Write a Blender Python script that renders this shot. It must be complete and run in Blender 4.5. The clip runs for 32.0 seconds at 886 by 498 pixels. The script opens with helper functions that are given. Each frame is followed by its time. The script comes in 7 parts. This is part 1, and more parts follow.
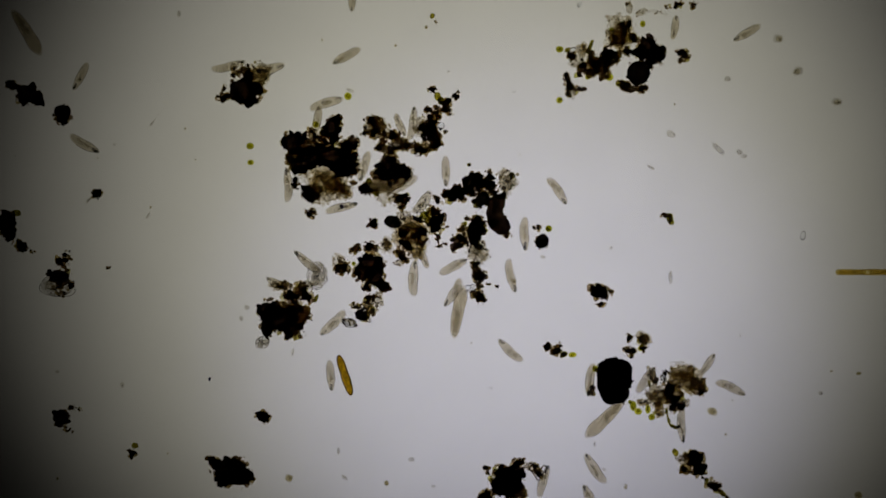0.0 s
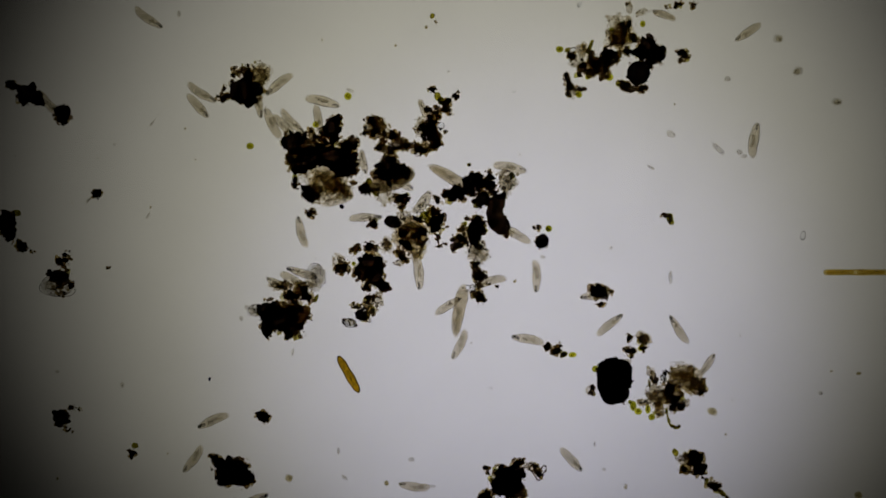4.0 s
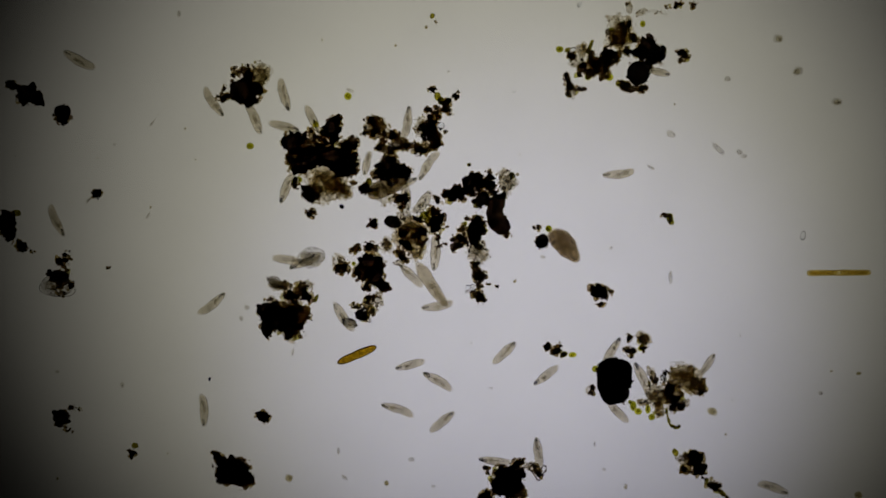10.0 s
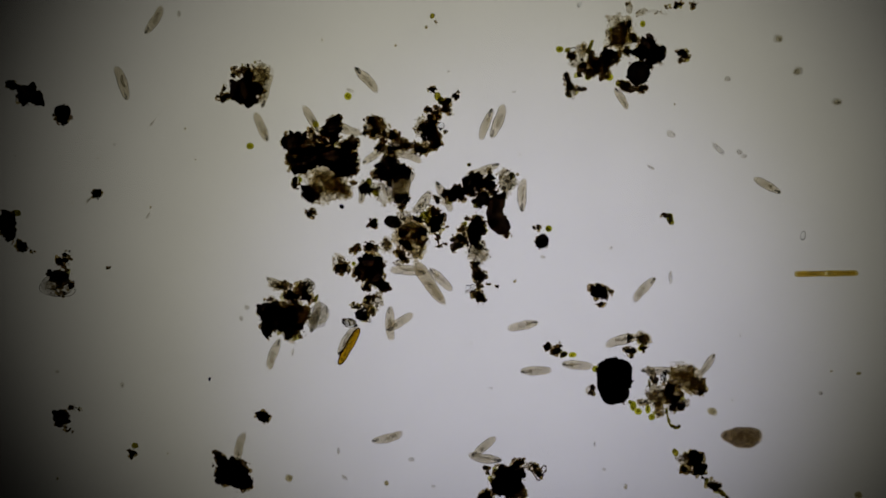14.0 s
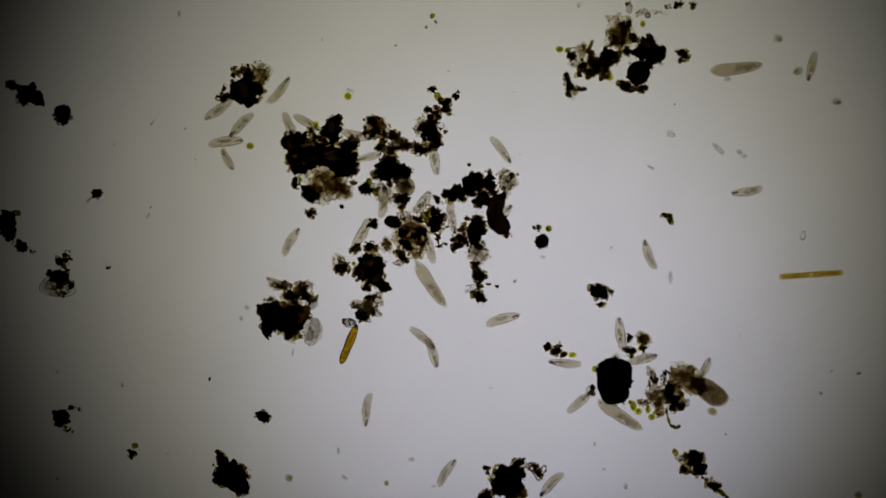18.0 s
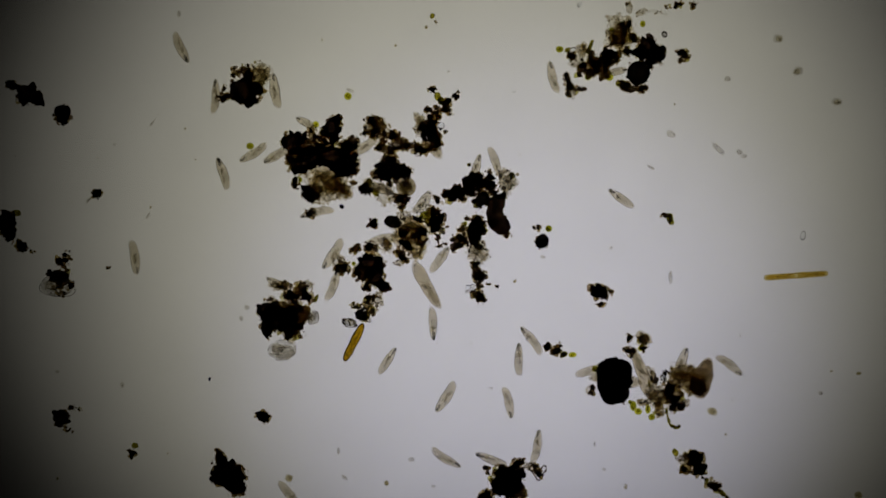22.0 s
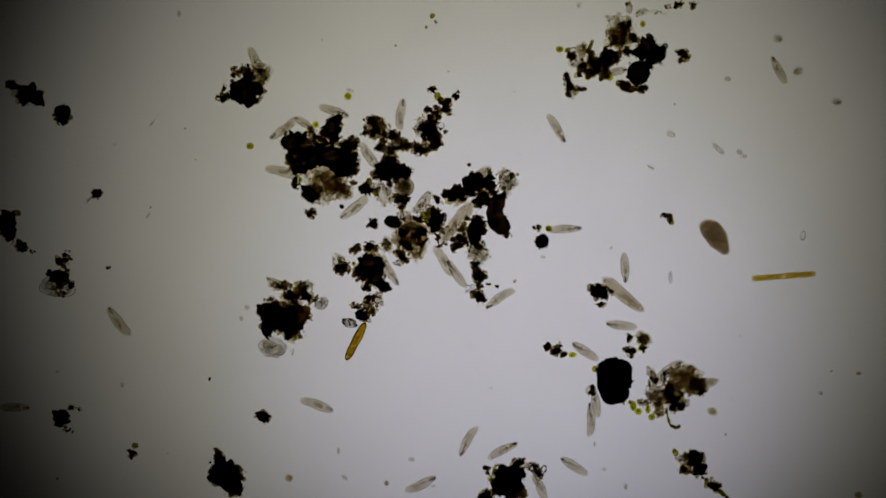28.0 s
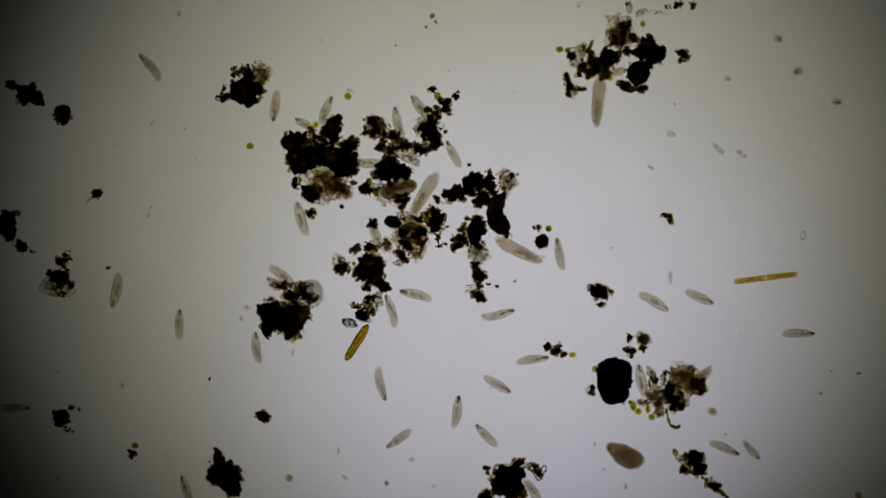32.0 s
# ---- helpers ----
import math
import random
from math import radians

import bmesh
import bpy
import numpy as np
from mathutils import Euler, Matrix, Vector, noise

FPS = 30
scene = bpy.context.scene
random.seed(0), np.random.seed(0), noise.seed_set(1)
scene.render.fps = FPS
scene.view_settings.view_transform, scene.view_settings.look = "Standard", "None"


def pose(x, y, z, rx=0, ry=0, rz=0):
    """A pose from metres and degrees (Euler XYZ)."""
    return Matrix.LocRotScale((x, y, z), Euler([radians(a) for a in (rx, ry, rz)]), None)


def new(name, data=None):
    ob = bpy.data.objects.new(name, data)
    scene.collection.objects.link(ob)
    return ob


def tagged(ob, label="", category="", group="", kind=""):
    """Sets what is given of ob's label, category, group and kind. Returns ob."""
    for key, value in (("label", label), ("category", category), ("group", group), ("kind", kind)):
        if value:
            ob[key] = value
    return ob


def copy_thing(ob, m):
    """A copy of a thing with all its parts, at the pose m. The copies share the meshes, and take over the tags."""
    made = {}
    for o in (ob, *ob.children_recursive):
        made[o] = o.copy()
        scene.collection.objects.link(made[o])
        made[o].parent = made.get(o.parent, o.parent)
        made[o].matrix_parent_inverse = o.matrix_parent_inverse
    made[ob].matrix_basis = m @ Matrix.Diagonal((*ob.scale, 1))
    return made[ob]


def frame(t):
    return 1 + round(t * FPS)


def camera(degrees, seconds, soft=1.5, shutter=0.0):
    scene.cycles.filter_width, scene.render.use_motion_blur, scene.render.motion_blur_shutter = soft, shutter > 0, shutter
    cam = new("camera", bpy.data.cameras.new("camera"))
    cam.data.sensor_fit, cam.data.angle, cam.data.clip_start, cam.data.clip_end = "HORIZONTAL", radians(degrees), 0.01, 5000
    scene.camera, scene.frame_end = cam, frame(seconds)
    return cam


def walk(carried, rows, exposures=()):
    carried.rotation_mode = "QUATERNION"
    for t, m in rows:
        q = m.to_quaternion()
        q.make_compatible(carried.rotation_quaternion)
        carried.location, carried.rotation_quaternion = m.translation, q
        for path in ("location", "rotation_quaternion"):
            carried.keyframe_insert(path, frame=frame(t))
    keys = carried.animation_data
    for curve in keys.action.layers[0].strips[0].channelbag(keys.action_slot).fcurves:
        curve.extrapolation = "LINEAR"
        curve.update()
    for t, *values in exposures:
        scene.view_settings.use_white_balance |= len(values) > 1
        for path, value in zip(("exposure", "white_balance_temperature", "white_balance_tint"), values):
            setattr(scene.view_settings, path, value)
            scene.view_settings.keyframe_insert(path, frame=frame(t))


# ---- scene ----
# A drop of pond water on a glass slide, seen from above through a microscope.
# The model is 1000 times life size: U, one unit of the plan, is 2.5 mm for 2.5 micrometres of the drop.
# Plan x runs to the right, plan y towards the viewer.
U = 2.5e-3
CX, CY = 784.0, 441.0
LENS = 20.0
EYE_HEIGHT = CX * U / math.tan(radians(LENS / 2))

cam = camera(LENS, 32.0, soft=1.6)
walk(cam, [(0.0, pose(0, 0, EYE_HEIGHT)), (32.0, pose(0, 0, EYE_HEIGHT))], exposures=[(0, 0.04), (6, 0.02), (17, -0.01), (32, -0.04)])


def at(x, y, z=0.0, turn=0.0):
    """Pose on the slide, from plan coordinates; turn in degrees, clockwise in the plan."""
    return pose((x - CX) * U, (CY - y) * U, z * U, 0, 0, -turn)


# ---------------------------------------------------------------- world and light
world = bpy.data.worlds.new("dark_room")
scene.world = world
world.use_nodes = True
world.node_tree.nodes["Background"].inputs[0].default_value = (1.0, 0.93, 0.8, 1)
world.node_tree.nodes["Background"].inputs[1].default_value = 0.003


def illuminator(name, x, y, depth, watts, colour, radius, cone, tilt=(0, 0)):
    """Spot lamp below the ground-glass plate, shining up."""
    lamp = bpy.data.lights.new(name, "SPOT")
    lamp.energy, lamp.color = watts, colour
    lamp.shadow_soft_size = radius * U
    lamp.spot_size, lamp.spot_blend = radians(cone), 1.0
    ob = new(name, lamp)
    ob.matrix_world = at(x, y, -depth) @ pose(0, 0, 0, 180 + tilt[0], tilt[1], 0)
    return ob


illuminator("illuminator_lamp", 869, 371, 2086, 357.0, (1.0, 0.955, 0.808), 60, 66.0)
# Added blue lamp: cools the middle of the field against its warm rim.
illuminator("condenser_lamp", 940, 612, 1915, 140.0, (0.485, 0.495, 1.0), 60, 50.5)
scene.cycles.transparent_max_bounces = 48


# ---------------------------------------------------------------- materials
class Nodes:
    def __init__(self, name):
        self.mat = bpy.data.materials.new(name)
        self.mat.use_nodes = True
        self.tree = self.mat.node_tree
        self.tree.nodes.clear()
        self.out = self.add("ShaderNodeOutputMaterial")

    def add(self, kind, **values):
        node = self.tree.nodes.new(kind)
        for key, value in values.items():
            node.inputs[key.replace("_", " ")].default_value = value
        return node

    def link(self, a, b):
        self.tree.links.new(a, b)

    def noise(self, size, detail=3.0, rough=0.6, space="Object"):
        """Noise whose grain is about size plan units."""
        co = self.add("ShaderNodeTexCoord")
        tex = self.add("ShaderNodeTexNoise", Scale=1.0 / (size * U), Detail=detail, Roughness=rough)
        self.link(co.outputs[space], tex.inputs["Vector"])
        return tex.outputs["Fac"]

    def place_noise(self, size, detail=3.0, rough=0.6):
        geo = self.add("ShaderNodeNewGeometry")
        tex = self.add("ShaderNodeTexNoise", Scale=1.0 / (size * U), Detail=detail, Roughness=rough)
        self.link(geo.outputs["Position"], tex.inputs["Vector"])
        return tex.outputs["Fac"]

    def ramp(self, fac, stops):
        node = self.add("ShaderNodeValToRGB")
        el = node.color_ramp.elements
        while len(el) < len(stops):
            el.new(0.5)
        for e, (p, c) in zip(el, stops):
            e.position, e.color = p, (*c, 1) if len(c) == 3 else (c[0], c[0], c[0], 1)
        self.link(fac, node.inputs[0])
        return node.outputs[0]

    def mul(self, a, b):
        node = self.add("ShaderNodeMixRGB")
        node.blend_type = "MULTIPLY"
        node.inputs[0].default_value = 1.0
        self.link(a, node.inputs[1])
        if hasattr(b, "links"):
            self.link(b, node.inputs[2])
        else:
            node.inputs[2].default_value = (*b, 1)
        return node.outputs[0]


def clear_material(name, tint, fine=3.0, coarse=14.0, depth=0.25, moving=True, vary=0.0):
    """Clear living matter: lets light through, tinted, with granules at two scales."""
    n = Nodes(name)
    src = n.noise if moving else n.place_noise
    a = n.ramp(src(fine, 2.0), [(0.36, (1 - depth,)), (0.56, (1.0,))])
    b = n.ramp(src(coarse, 2.0), [(0.35, (1 - depth * 0.8,)), (0.62, (1.0,))])
    c = n.mul(n.mul(a, b), tint)
    if vary:
        info = n.add("ShaderNodeObjectInfo")
        c = n.mul(c, n.ramp(info.outputs["Random"], [(0.0, (1 - vary,)), (1.0, (1.0,))]))
    body = n.add("ShaderNodeBsdfTransparent")
    n.link(c, body.inputs[0])
    gloss = n.add("ShaderNodeBsdfGlossy", Roughness=0.25)
    mix = n.add("ShaderNodeMixShader")
    mix.inputs[0].default_value = 0.02
    n.link(body.outputs[0], mix.inputs[1])
    n.link(gloss.outputs[0], mix.inputs[2])
    n.link(mix.outputs[0], n.out.inputs[0])
    return n.mat


def detritus_material(name, dense, thin, grain=11.0):
    """Rotting plant matter: nearly black where thick, brown where light shines through; dense and thin are what both faces let pass."""
    n = Nodes(name)
    geo = n.add("ShaderNodeNewGeometry")
    flat = n.add("ShaderNodeVectorMath")
    flat.operation = "MULTIPLY"
    flat.inputs[1].default_value = (1, 1, 0.12)
    n.link(geo.outputs["Position"], flat.inputs[0])
    tex = n.add("ShaderNodeTexNoise", Scale=1.0 / (grain * U), Detail=3.0, Roughness=0.55)
    n.link(flat.outputs[0], tex.inputs["Vector"])
    hue = n.ramp(tex.outputs["Fac"], [(0.38, tuple(v ** 0.5 for v in dense)), (0.70, tuple(v ** 0.5 for v in thin))])
    body = n.add("ShaderNodeBsdfTransparent")
    n.link(hue, body.inputs[0])
    skin = n.add("ShaderNodeBsdfDiffuse", Roughness=0.9)
    n.link(n.ramp(n.place_noise(grain * 0.4, 4.0), [(0.3, (0.006, 0.005, 0.004)), (0.7, (0.022, 0.016, 0.011))]), skin.inputs[0])
    mix = n.add("ShaderNodeMixShader")
    mix.inputs[0].default_value = 0.15
    n.link(body.outputs[0], mix.inputs[1])
    n.link(skin.outputs[0], mix.inputs[2])
    n.link(mix.outputs[0], n.out.inputs[0])
    return n.mat


def ground_glass():
    n = Nodes("ground_glass")
    t = n.add("ShaderNodeBsdfTranslucent")
    n.link(n.ramp(n.place_noise(160, 4.0), [(0.3, (0.80, 0.80, 0.80)), (0.7, (0.84, 0.84, 0.84))]), t.inputs[0])
    n.link(t.outputs[0], n.out.inputs[0])
    return n.mat


def slide_glass():
    n = Nodes("slide_glass")
    g = n.add("ShaderNodeBsdfGlass", Roughness=0.0, IOR=1.515)
    g.inputs["Color"].default_value = (0.985, 0.99, 0.985, 1)
    n.link(g.outputs[0], n.out.inputs[0])
    return n.mat


def mineral():
    """Clear sand grain in water: its edges bend the light away and look dark."""
    n = Nodes("quartz_grain")
    g = n.add("ShaderNodeBsdfRefraction", Roughness=0.05, IOR=1.3)
    g.inputs["Color"].default_value = (0.94, 0.95, 0.96, 1)
    n.link(g.outputs[0], n.out.inputs[0])
    return n.mat


def grain_material(name, stops, grain=2.5, depth=0.78):
    """Thin crumbs of many browns: one tint for each crumb."""
    n = Nodes(name)
    geo = n.add("ShaderNodeNewGeometry")
    # stops: what is left after the light has crossed both faces of a crumb
    c = n.ramp(geo.outputs["Random Per Island"], [(p, tuple(v ** 0.5 for v in t)) for p, t in stops])
    c = n.mul(c, n.ramp(n.place_noise(grain, 3.0), [(0.35, (depth,)), (0.6, (1.0,))]))
    body = n.add("ShaderNodeBsdfTransparent")
    n.link(c, body.inputs[0])
    n.link(body.outputs[0], n.out.inputs[0])
    return n.mat


M = {
    "dark_grain": grain_material("dark_grains", [(0.0, (0.02, 0.015, 0.01)), (0.3, (0.12, 0.085, 0.05)), (0.65, (0.30, 0.225, 0.13)), (1.0, (0.50, 0.41, 0.26))]),
    "brown_grain": grain_material("brown_grains", [(0.0, (0.08, 0.05, 0.022)), (0.35, (0.28, 0.20, 0.09)), (0.7, (0.48, 0.38, 0.19)), (0.9, (0.60, 0.51, 0.29)), (1.0, (0.58, 0.55, 0.12))]),
    "pale_grain": grain_material("pale_grains", [(0.0, (0.45, 0.38, 0.27)), (0.2, (0.80, 0.74, 0.61)), (1.0, (0.94, 0.91, 0.83))]),
    "amber_haze": grain_material("amber_jelly", [(0.0, (0.28, 0.19, 0.065)), (0.3, (0.54, 0.42, 0.18)), (0.7, (0.73, 0.63, 0.35)), (0.9, (0.82, 0.75, 0.50)), (1.0, (0.70, 0.68, 0.16))], 4.5, 0.66),
    "floc_haze": grain_material("floc_jelly", [(0.0, (0.72, 0.62, 0.41)), (0.2, (0.87, 0.82, 0.68)), (1.0, (0.955, 0.93, 0.86))], 5.0, 0.88),
    "pale_haze": grain_material("pale_jelly", [(0.0, (0.87, 0.83, 0.73)), (0.3, (0.94, 0.915, 0.855)), (1.0, (0.975, 0.965, 0.935))], 4.0, 0.9),
    "humus_grain": grain_material("humus_grains", [(0.0, (0.05, 0.033, 0.026)), (0.2, (0.18, 0.122, 0.08)), (0.55, (0.40, 0.29, 0.16)), (0.85, (0.58, 0.46, 0.26)), (0.95, (0.66, 0.57, 0.32)), (1.0, (0.58, 0.57, 0.13))], 5.0, 0.6),
    "black_grain": grain_material("black_grains", [(0.0, (0.0005, 0.0004, 0.0004)), (0.6, (0.012, 0.009, 0.009)), (0.85, (0.06, 0.042, 0.045)), (1.0, (0.18, 0.125, 0.07))], 5.0, 0.6),
    "D": detritus_material("dark_humus", (0.055, 0.036, 0.022), (0.50, 0.36, 0.18)),
    "K": detritus_material("black_humus", (0.001, 0.0007, 0.0005), (0.055, 0.027, 0.012)),
    "S": detritus_material("solid_black_humus", (0.0006, 0.0005, 0.0004), (0.012, 0.007, 0.004)),
    "R": clear_material("rusty_floc", (0.82, 0.73, 0.55), 3.0, 8.0, 0.36, False, 0.15),
    "B": clear_material("brown_floc", (0.942, 0.908, 0.82), 6.0, 17.0, 0.2, False, 0.06),
    "P": clear_material("pale_floc", (0.965, 0.945, 0.885), 4.0, 12.0, 0.12, False, 0.06),
    "G": clear_material("green_alga", (0.90, 0.89, 0.25), 5.0, 12.0, 0.2, False, 0.2),
    "O": clear_material("olive_alga", (0.76, 0.71, 0.20), 4.0, 10.0, 0.42, False, 0.3),
    "T": clear_material("clear_husk", (0.965, 0.955, 0.935), 3.0, 10.0, 0.2, False, 0.03),
    "V": clear_material("blue_speck", (0.42, 0.42, 0.60), 3.0, 8.0, 0.3, False, 0.2),
    "H": clear_material("olive_speck", (0.93, 0.905, 0.80), 4.0, 9.0, 0.06, False, 0.04),
    "F": clear_material("faint_speck", (0.985, 0.978, 0.96), 3.0, 8.0, 0.06, False, 0.02),
    "ecto": clear_material("ectoplasm", (0.977, 0.967, 0.944), 3.0, 14.0, 0.03, True, 0.02),
    "plasm": clear_material("cytoplasm", (0.980, 0.965, 0.925), 3.0, 12.0, 0.045, True, 0.02),
    "endo": clear_material("endoplasm", (0.984, 0.965, 0.910), 2.6, 9.0, 0.06, True, 0.03),
    # Next two: tints imitating the dark rim that refraction gives clear bodies.
    "edge": clear_material("pellicle_edge_shade", (0.74, 0.715, 0.70), 3.0, 9.0, 0.2, True, 0.12),
    "rim": clear_material("pellicle", (0.94, 0.922, 0.90), 3.0, 12.0, 0.2, True, 0.08),
    "tip": clear_material("dark_tip", (0.74, 0.75, 0.74), 2.2, 5.0, 0.25, True, 0.25),
    "smudge": clear_material("food_smudge", (0.975, 0.957, 0.885), 2.5, 7.0, 0.12, True, 0.12),
    "spot": clear_material("dark_granules", (0.83, 0.82, 0.82), 2.5, 6.0, 0.2, True, 0.12),
    "vac": clear_material("vacuole", (0.988, 0.980, 0.962), 2.5, 8.0, 0.06, True, 0.05),
    "groove": clear_material("oral_groove", (0.955, 0.935, 0.89), 2.5, 8.0, 0.10, True, 0.05),
    "ecto_brown": clear_material("brown_ectoplasm", (0.93, 0.905, 0.86), 4.0, 14.0, 0.05, True),
    "brown": clear_material("brown_cytoplasm", (0.85, 0.80, 0.71), 4.0, 18.0, 0.16, True),
    "endo_brown": clear_material("brown_endoplasm", (0.83, 0.76, 0.63), 5.0, 12.0, 0.3, True),
    "ecto_tan": clear_material("tan_ectoplasm", (0.974, 0.962, 0.930), 4.0, 14.0, 0.03, True, 0.03),
    "tan": clear_material("tan_cytoplasm", (0.970, 0.945, 0.885), 3.5, 14.0, 0.045, True, 0.05),
    "endo_tan": clear_material("tan_endoplasm", (0.972, 0.943, 0.865), 3.0, 10.0, 0.065, True, 0.05),
    "husk_line": clear_material("husk_outline", (0.70, 0.68, 0.66), 3.0, 10.0, 0.3, True, 0.1),
    "bubble_line": clear_material("bubble_outline", (0.83, 0.81, 0.78), 3.0, 10.0, 0.3, True, 0.1),
    "cyst": clear_material("brown_cyst", (0.66, 0.60, 0.47), 4.0, 18.0, 0.12, True),
    "gold": clear_material("golden_chloroplast", (0.84, 0.64, 0.10), 4.0, 16.0, 0.35, True),
    "goldrim": clear_material("diatom_wall", (0.42, 0.29, 0.05), 3.0, 10.0, 0.3, True),
    "rod": clear_material("olive_filament", (0.93, 0.86, 0.58), 5.0, 16.0, 0.06, True),
    "mineral": mineral(),
    "band": clear_material("golden_band", (0.95, 0.875, 0.57), 4.0, 16.0, 0.12, True),
    "ground": ground_glass(),
    "slide": slide_glass(),
}

# ---------------------------------------------------------------- mesh helpers
rng = random.Random(7)


def mesh_from(bm, name, material, smooth=True):
    me = bpy.data.meshes.new(name)
    bm.transform(Matrix.Scale(U, 4))
    bm.normal_update()
    bm.to_mesh(me)
    bm.free()
    me.materials.append(material)
    me.polygons.foreach_set("use_smooth", [smooth] * len(me.polygons))
    return me


def part(name, me, parent, m=None, label=""):
    """One mesh object under a thing or under a part."""
    ob = new(name, me)
    ob.parent = parent
    if m is not None:
        ob.matrix_basis = m
    return tagged(ob, label)


def local(x, y, z, turn=0.0, sx=1.0, sy=1.0, sz=1.0, rx=0.0, ry=0.0):
    return pose(x * U, -y * U, z * U, rx, ry, -turn) @ Matrix.Diagonal((sx, sy, sz, 1))


def lump_mesh(name, material, seed, rough, subdiv=3, fray=0.0, fine=1.0):
    """Irregular crumb of radius one plan unit."""
    bm = bmesh.new()
    bmesh.ops.create_icosphere(bm, subdivisions=subdiv, radius=1.0)
    off = Vector((seed * 7.13, seed * 3.71, seed * 1.97))
    for v in bm.verts:
        d = v.co.normalized()
        k = 1 + rough * noise.noise(d * 1.3 + off) + 0.8 * rough * noise.noise(d * 3.1 + off) + fine * (0.5 * rough * noise.noise(d * 6.5 + off) + 0.16 * rough * noise.noise(d * 14.0 + off))
        k += fray * max(0.0, noise.noise(d * 11.0 - off)) * 1.4
        v.co = d * max(0.35, k)
    return mesh_from(bm, name, material, fine < 1.0)


LUMPS = {}
for key, rough, fray in (("D", 0.42, 0.0), ("N", 0.2, 0.0), ("K", 0.27, 0.0), ("S", 0.075, 0.0), ("R", 0.5, 0.05), ("B", 0.34, 0.0), ("P", 0.5, 0.05), ("T", 0.2, 0.05), ("O", 0.3, 0.1), ("V", 0.2, 0.0), ("F", 0.3, 0.0), ("H", 0.3, 0.0)):
    LUMPS[key] = [lump_mesh("lump", M["D" if key == "N" else key], 3 * i + len(LUMPS) * 11 + 1, rough, 4 if key in "DKSN" else 3, fray, 0.35 if key in "BTFH" else 1.0) for i in range(6)]


def cell_mesh(name, material):
    bm = bmesh.new()
    bmesh.ops.create_uvsphere(bm, u_segments=16, v_segments=10, radius=1.0)
    return mesh_from(bm, name, material)


LUMPS["G"] = [cell_mesh("alga_cell", M["G"])]
PART_NAMES = {"K": "black_lump", "S": "smooth_black_lump", "D": "dark_lump", "R": "rusty_crumb", "B": "brown_floc", "P": "pale_floc", "T": "clear_husk", "G": "alga_cell", "O": "olive_crumb", "V": "blue_grain", "F": "faint_grain", "H": "olive_grain"}
PART_LABELS = {"K": "", "S": "", "D": "", "R": "rust-brown half-clear crumb", "B": "translucent brown floc", "P": "pale speckled floc", "T": "clear empty husk", "G": "yellow-green algal cell", "O": "olive crumb", "V": "", "F": "", "H": ""}


def blob_shapes(fineness, count, rough):
    shapes = []
    for i in range(count):
        bm = bmesh.new()
        bmesh.ops.create_icosphere(bm, subdivisions=fineness, radius=1.0)
        shapes.append(([tuple(v.co * (1 + rough * noise.noise(v.co * 1.7 + Vector((5.3 * i, 1.1, 0))) + 0.5 * rough * noise.noise(v.co * 4.1 + Vector((1.3, 3.7 * i, 0))))) for v in bm.verts], [tuple(v.index for v in f.verts) for f in bm.faces]))
        bm.free()
    return shapes


BLOBS, PEBBLES = blob_shapes(2, 6, 0.5), blob_shapes(1, 6, 0.45)


def blobs_mesh(name, material, spots):
    """Soft rounded bits, joined: spots are (x, y, z, r)."""
    verts, faces = [], []
    for x, y, z, r in spots:
        n0 = len(verts)
        shape, facets = rng.choice(BLOBS if r > 2.2 else PEBBLES)
        stretch, a = rng.uniform(0.75, 1.35), rng.uniform(0, math.tau)
        ca, sa = math.cos(a), math.sin(a)
        for vx, vy, vz in shape:
            px, py = vx * r * stretch, vy * r / stretch
            verts.append(((x + ca * px - sa * py) * U, (-y + sa * px + ca * py) * U, (z + 0.6 * vz * r) * U))
        faces += [tuple(n0 + i for i in f) for f in facets]
    me = bpy.data.meshes.new(name)
    me.from_pydata(verts, [], faces)
    me.materials.append(material)
    me.polygons.foreach_set("use_smooth", [True] * len(me.polygons))
    return me


FRINGE_LABELS = {"dark_grain": "fringe of thin dark brown crumbs", "brown_grain": "loose rust-brown crumbs", "pale_grain": "pale fuzz of fine specks",
                 "humus_grain": "dark brown half-clear grains of humus", "black_grain": "rounded black grains of humus", "amber_haze": "amber-brown half-clear jelly", "floc_haze": "soft translucent brown floc", "pale_haze": "pale translucent slime"}


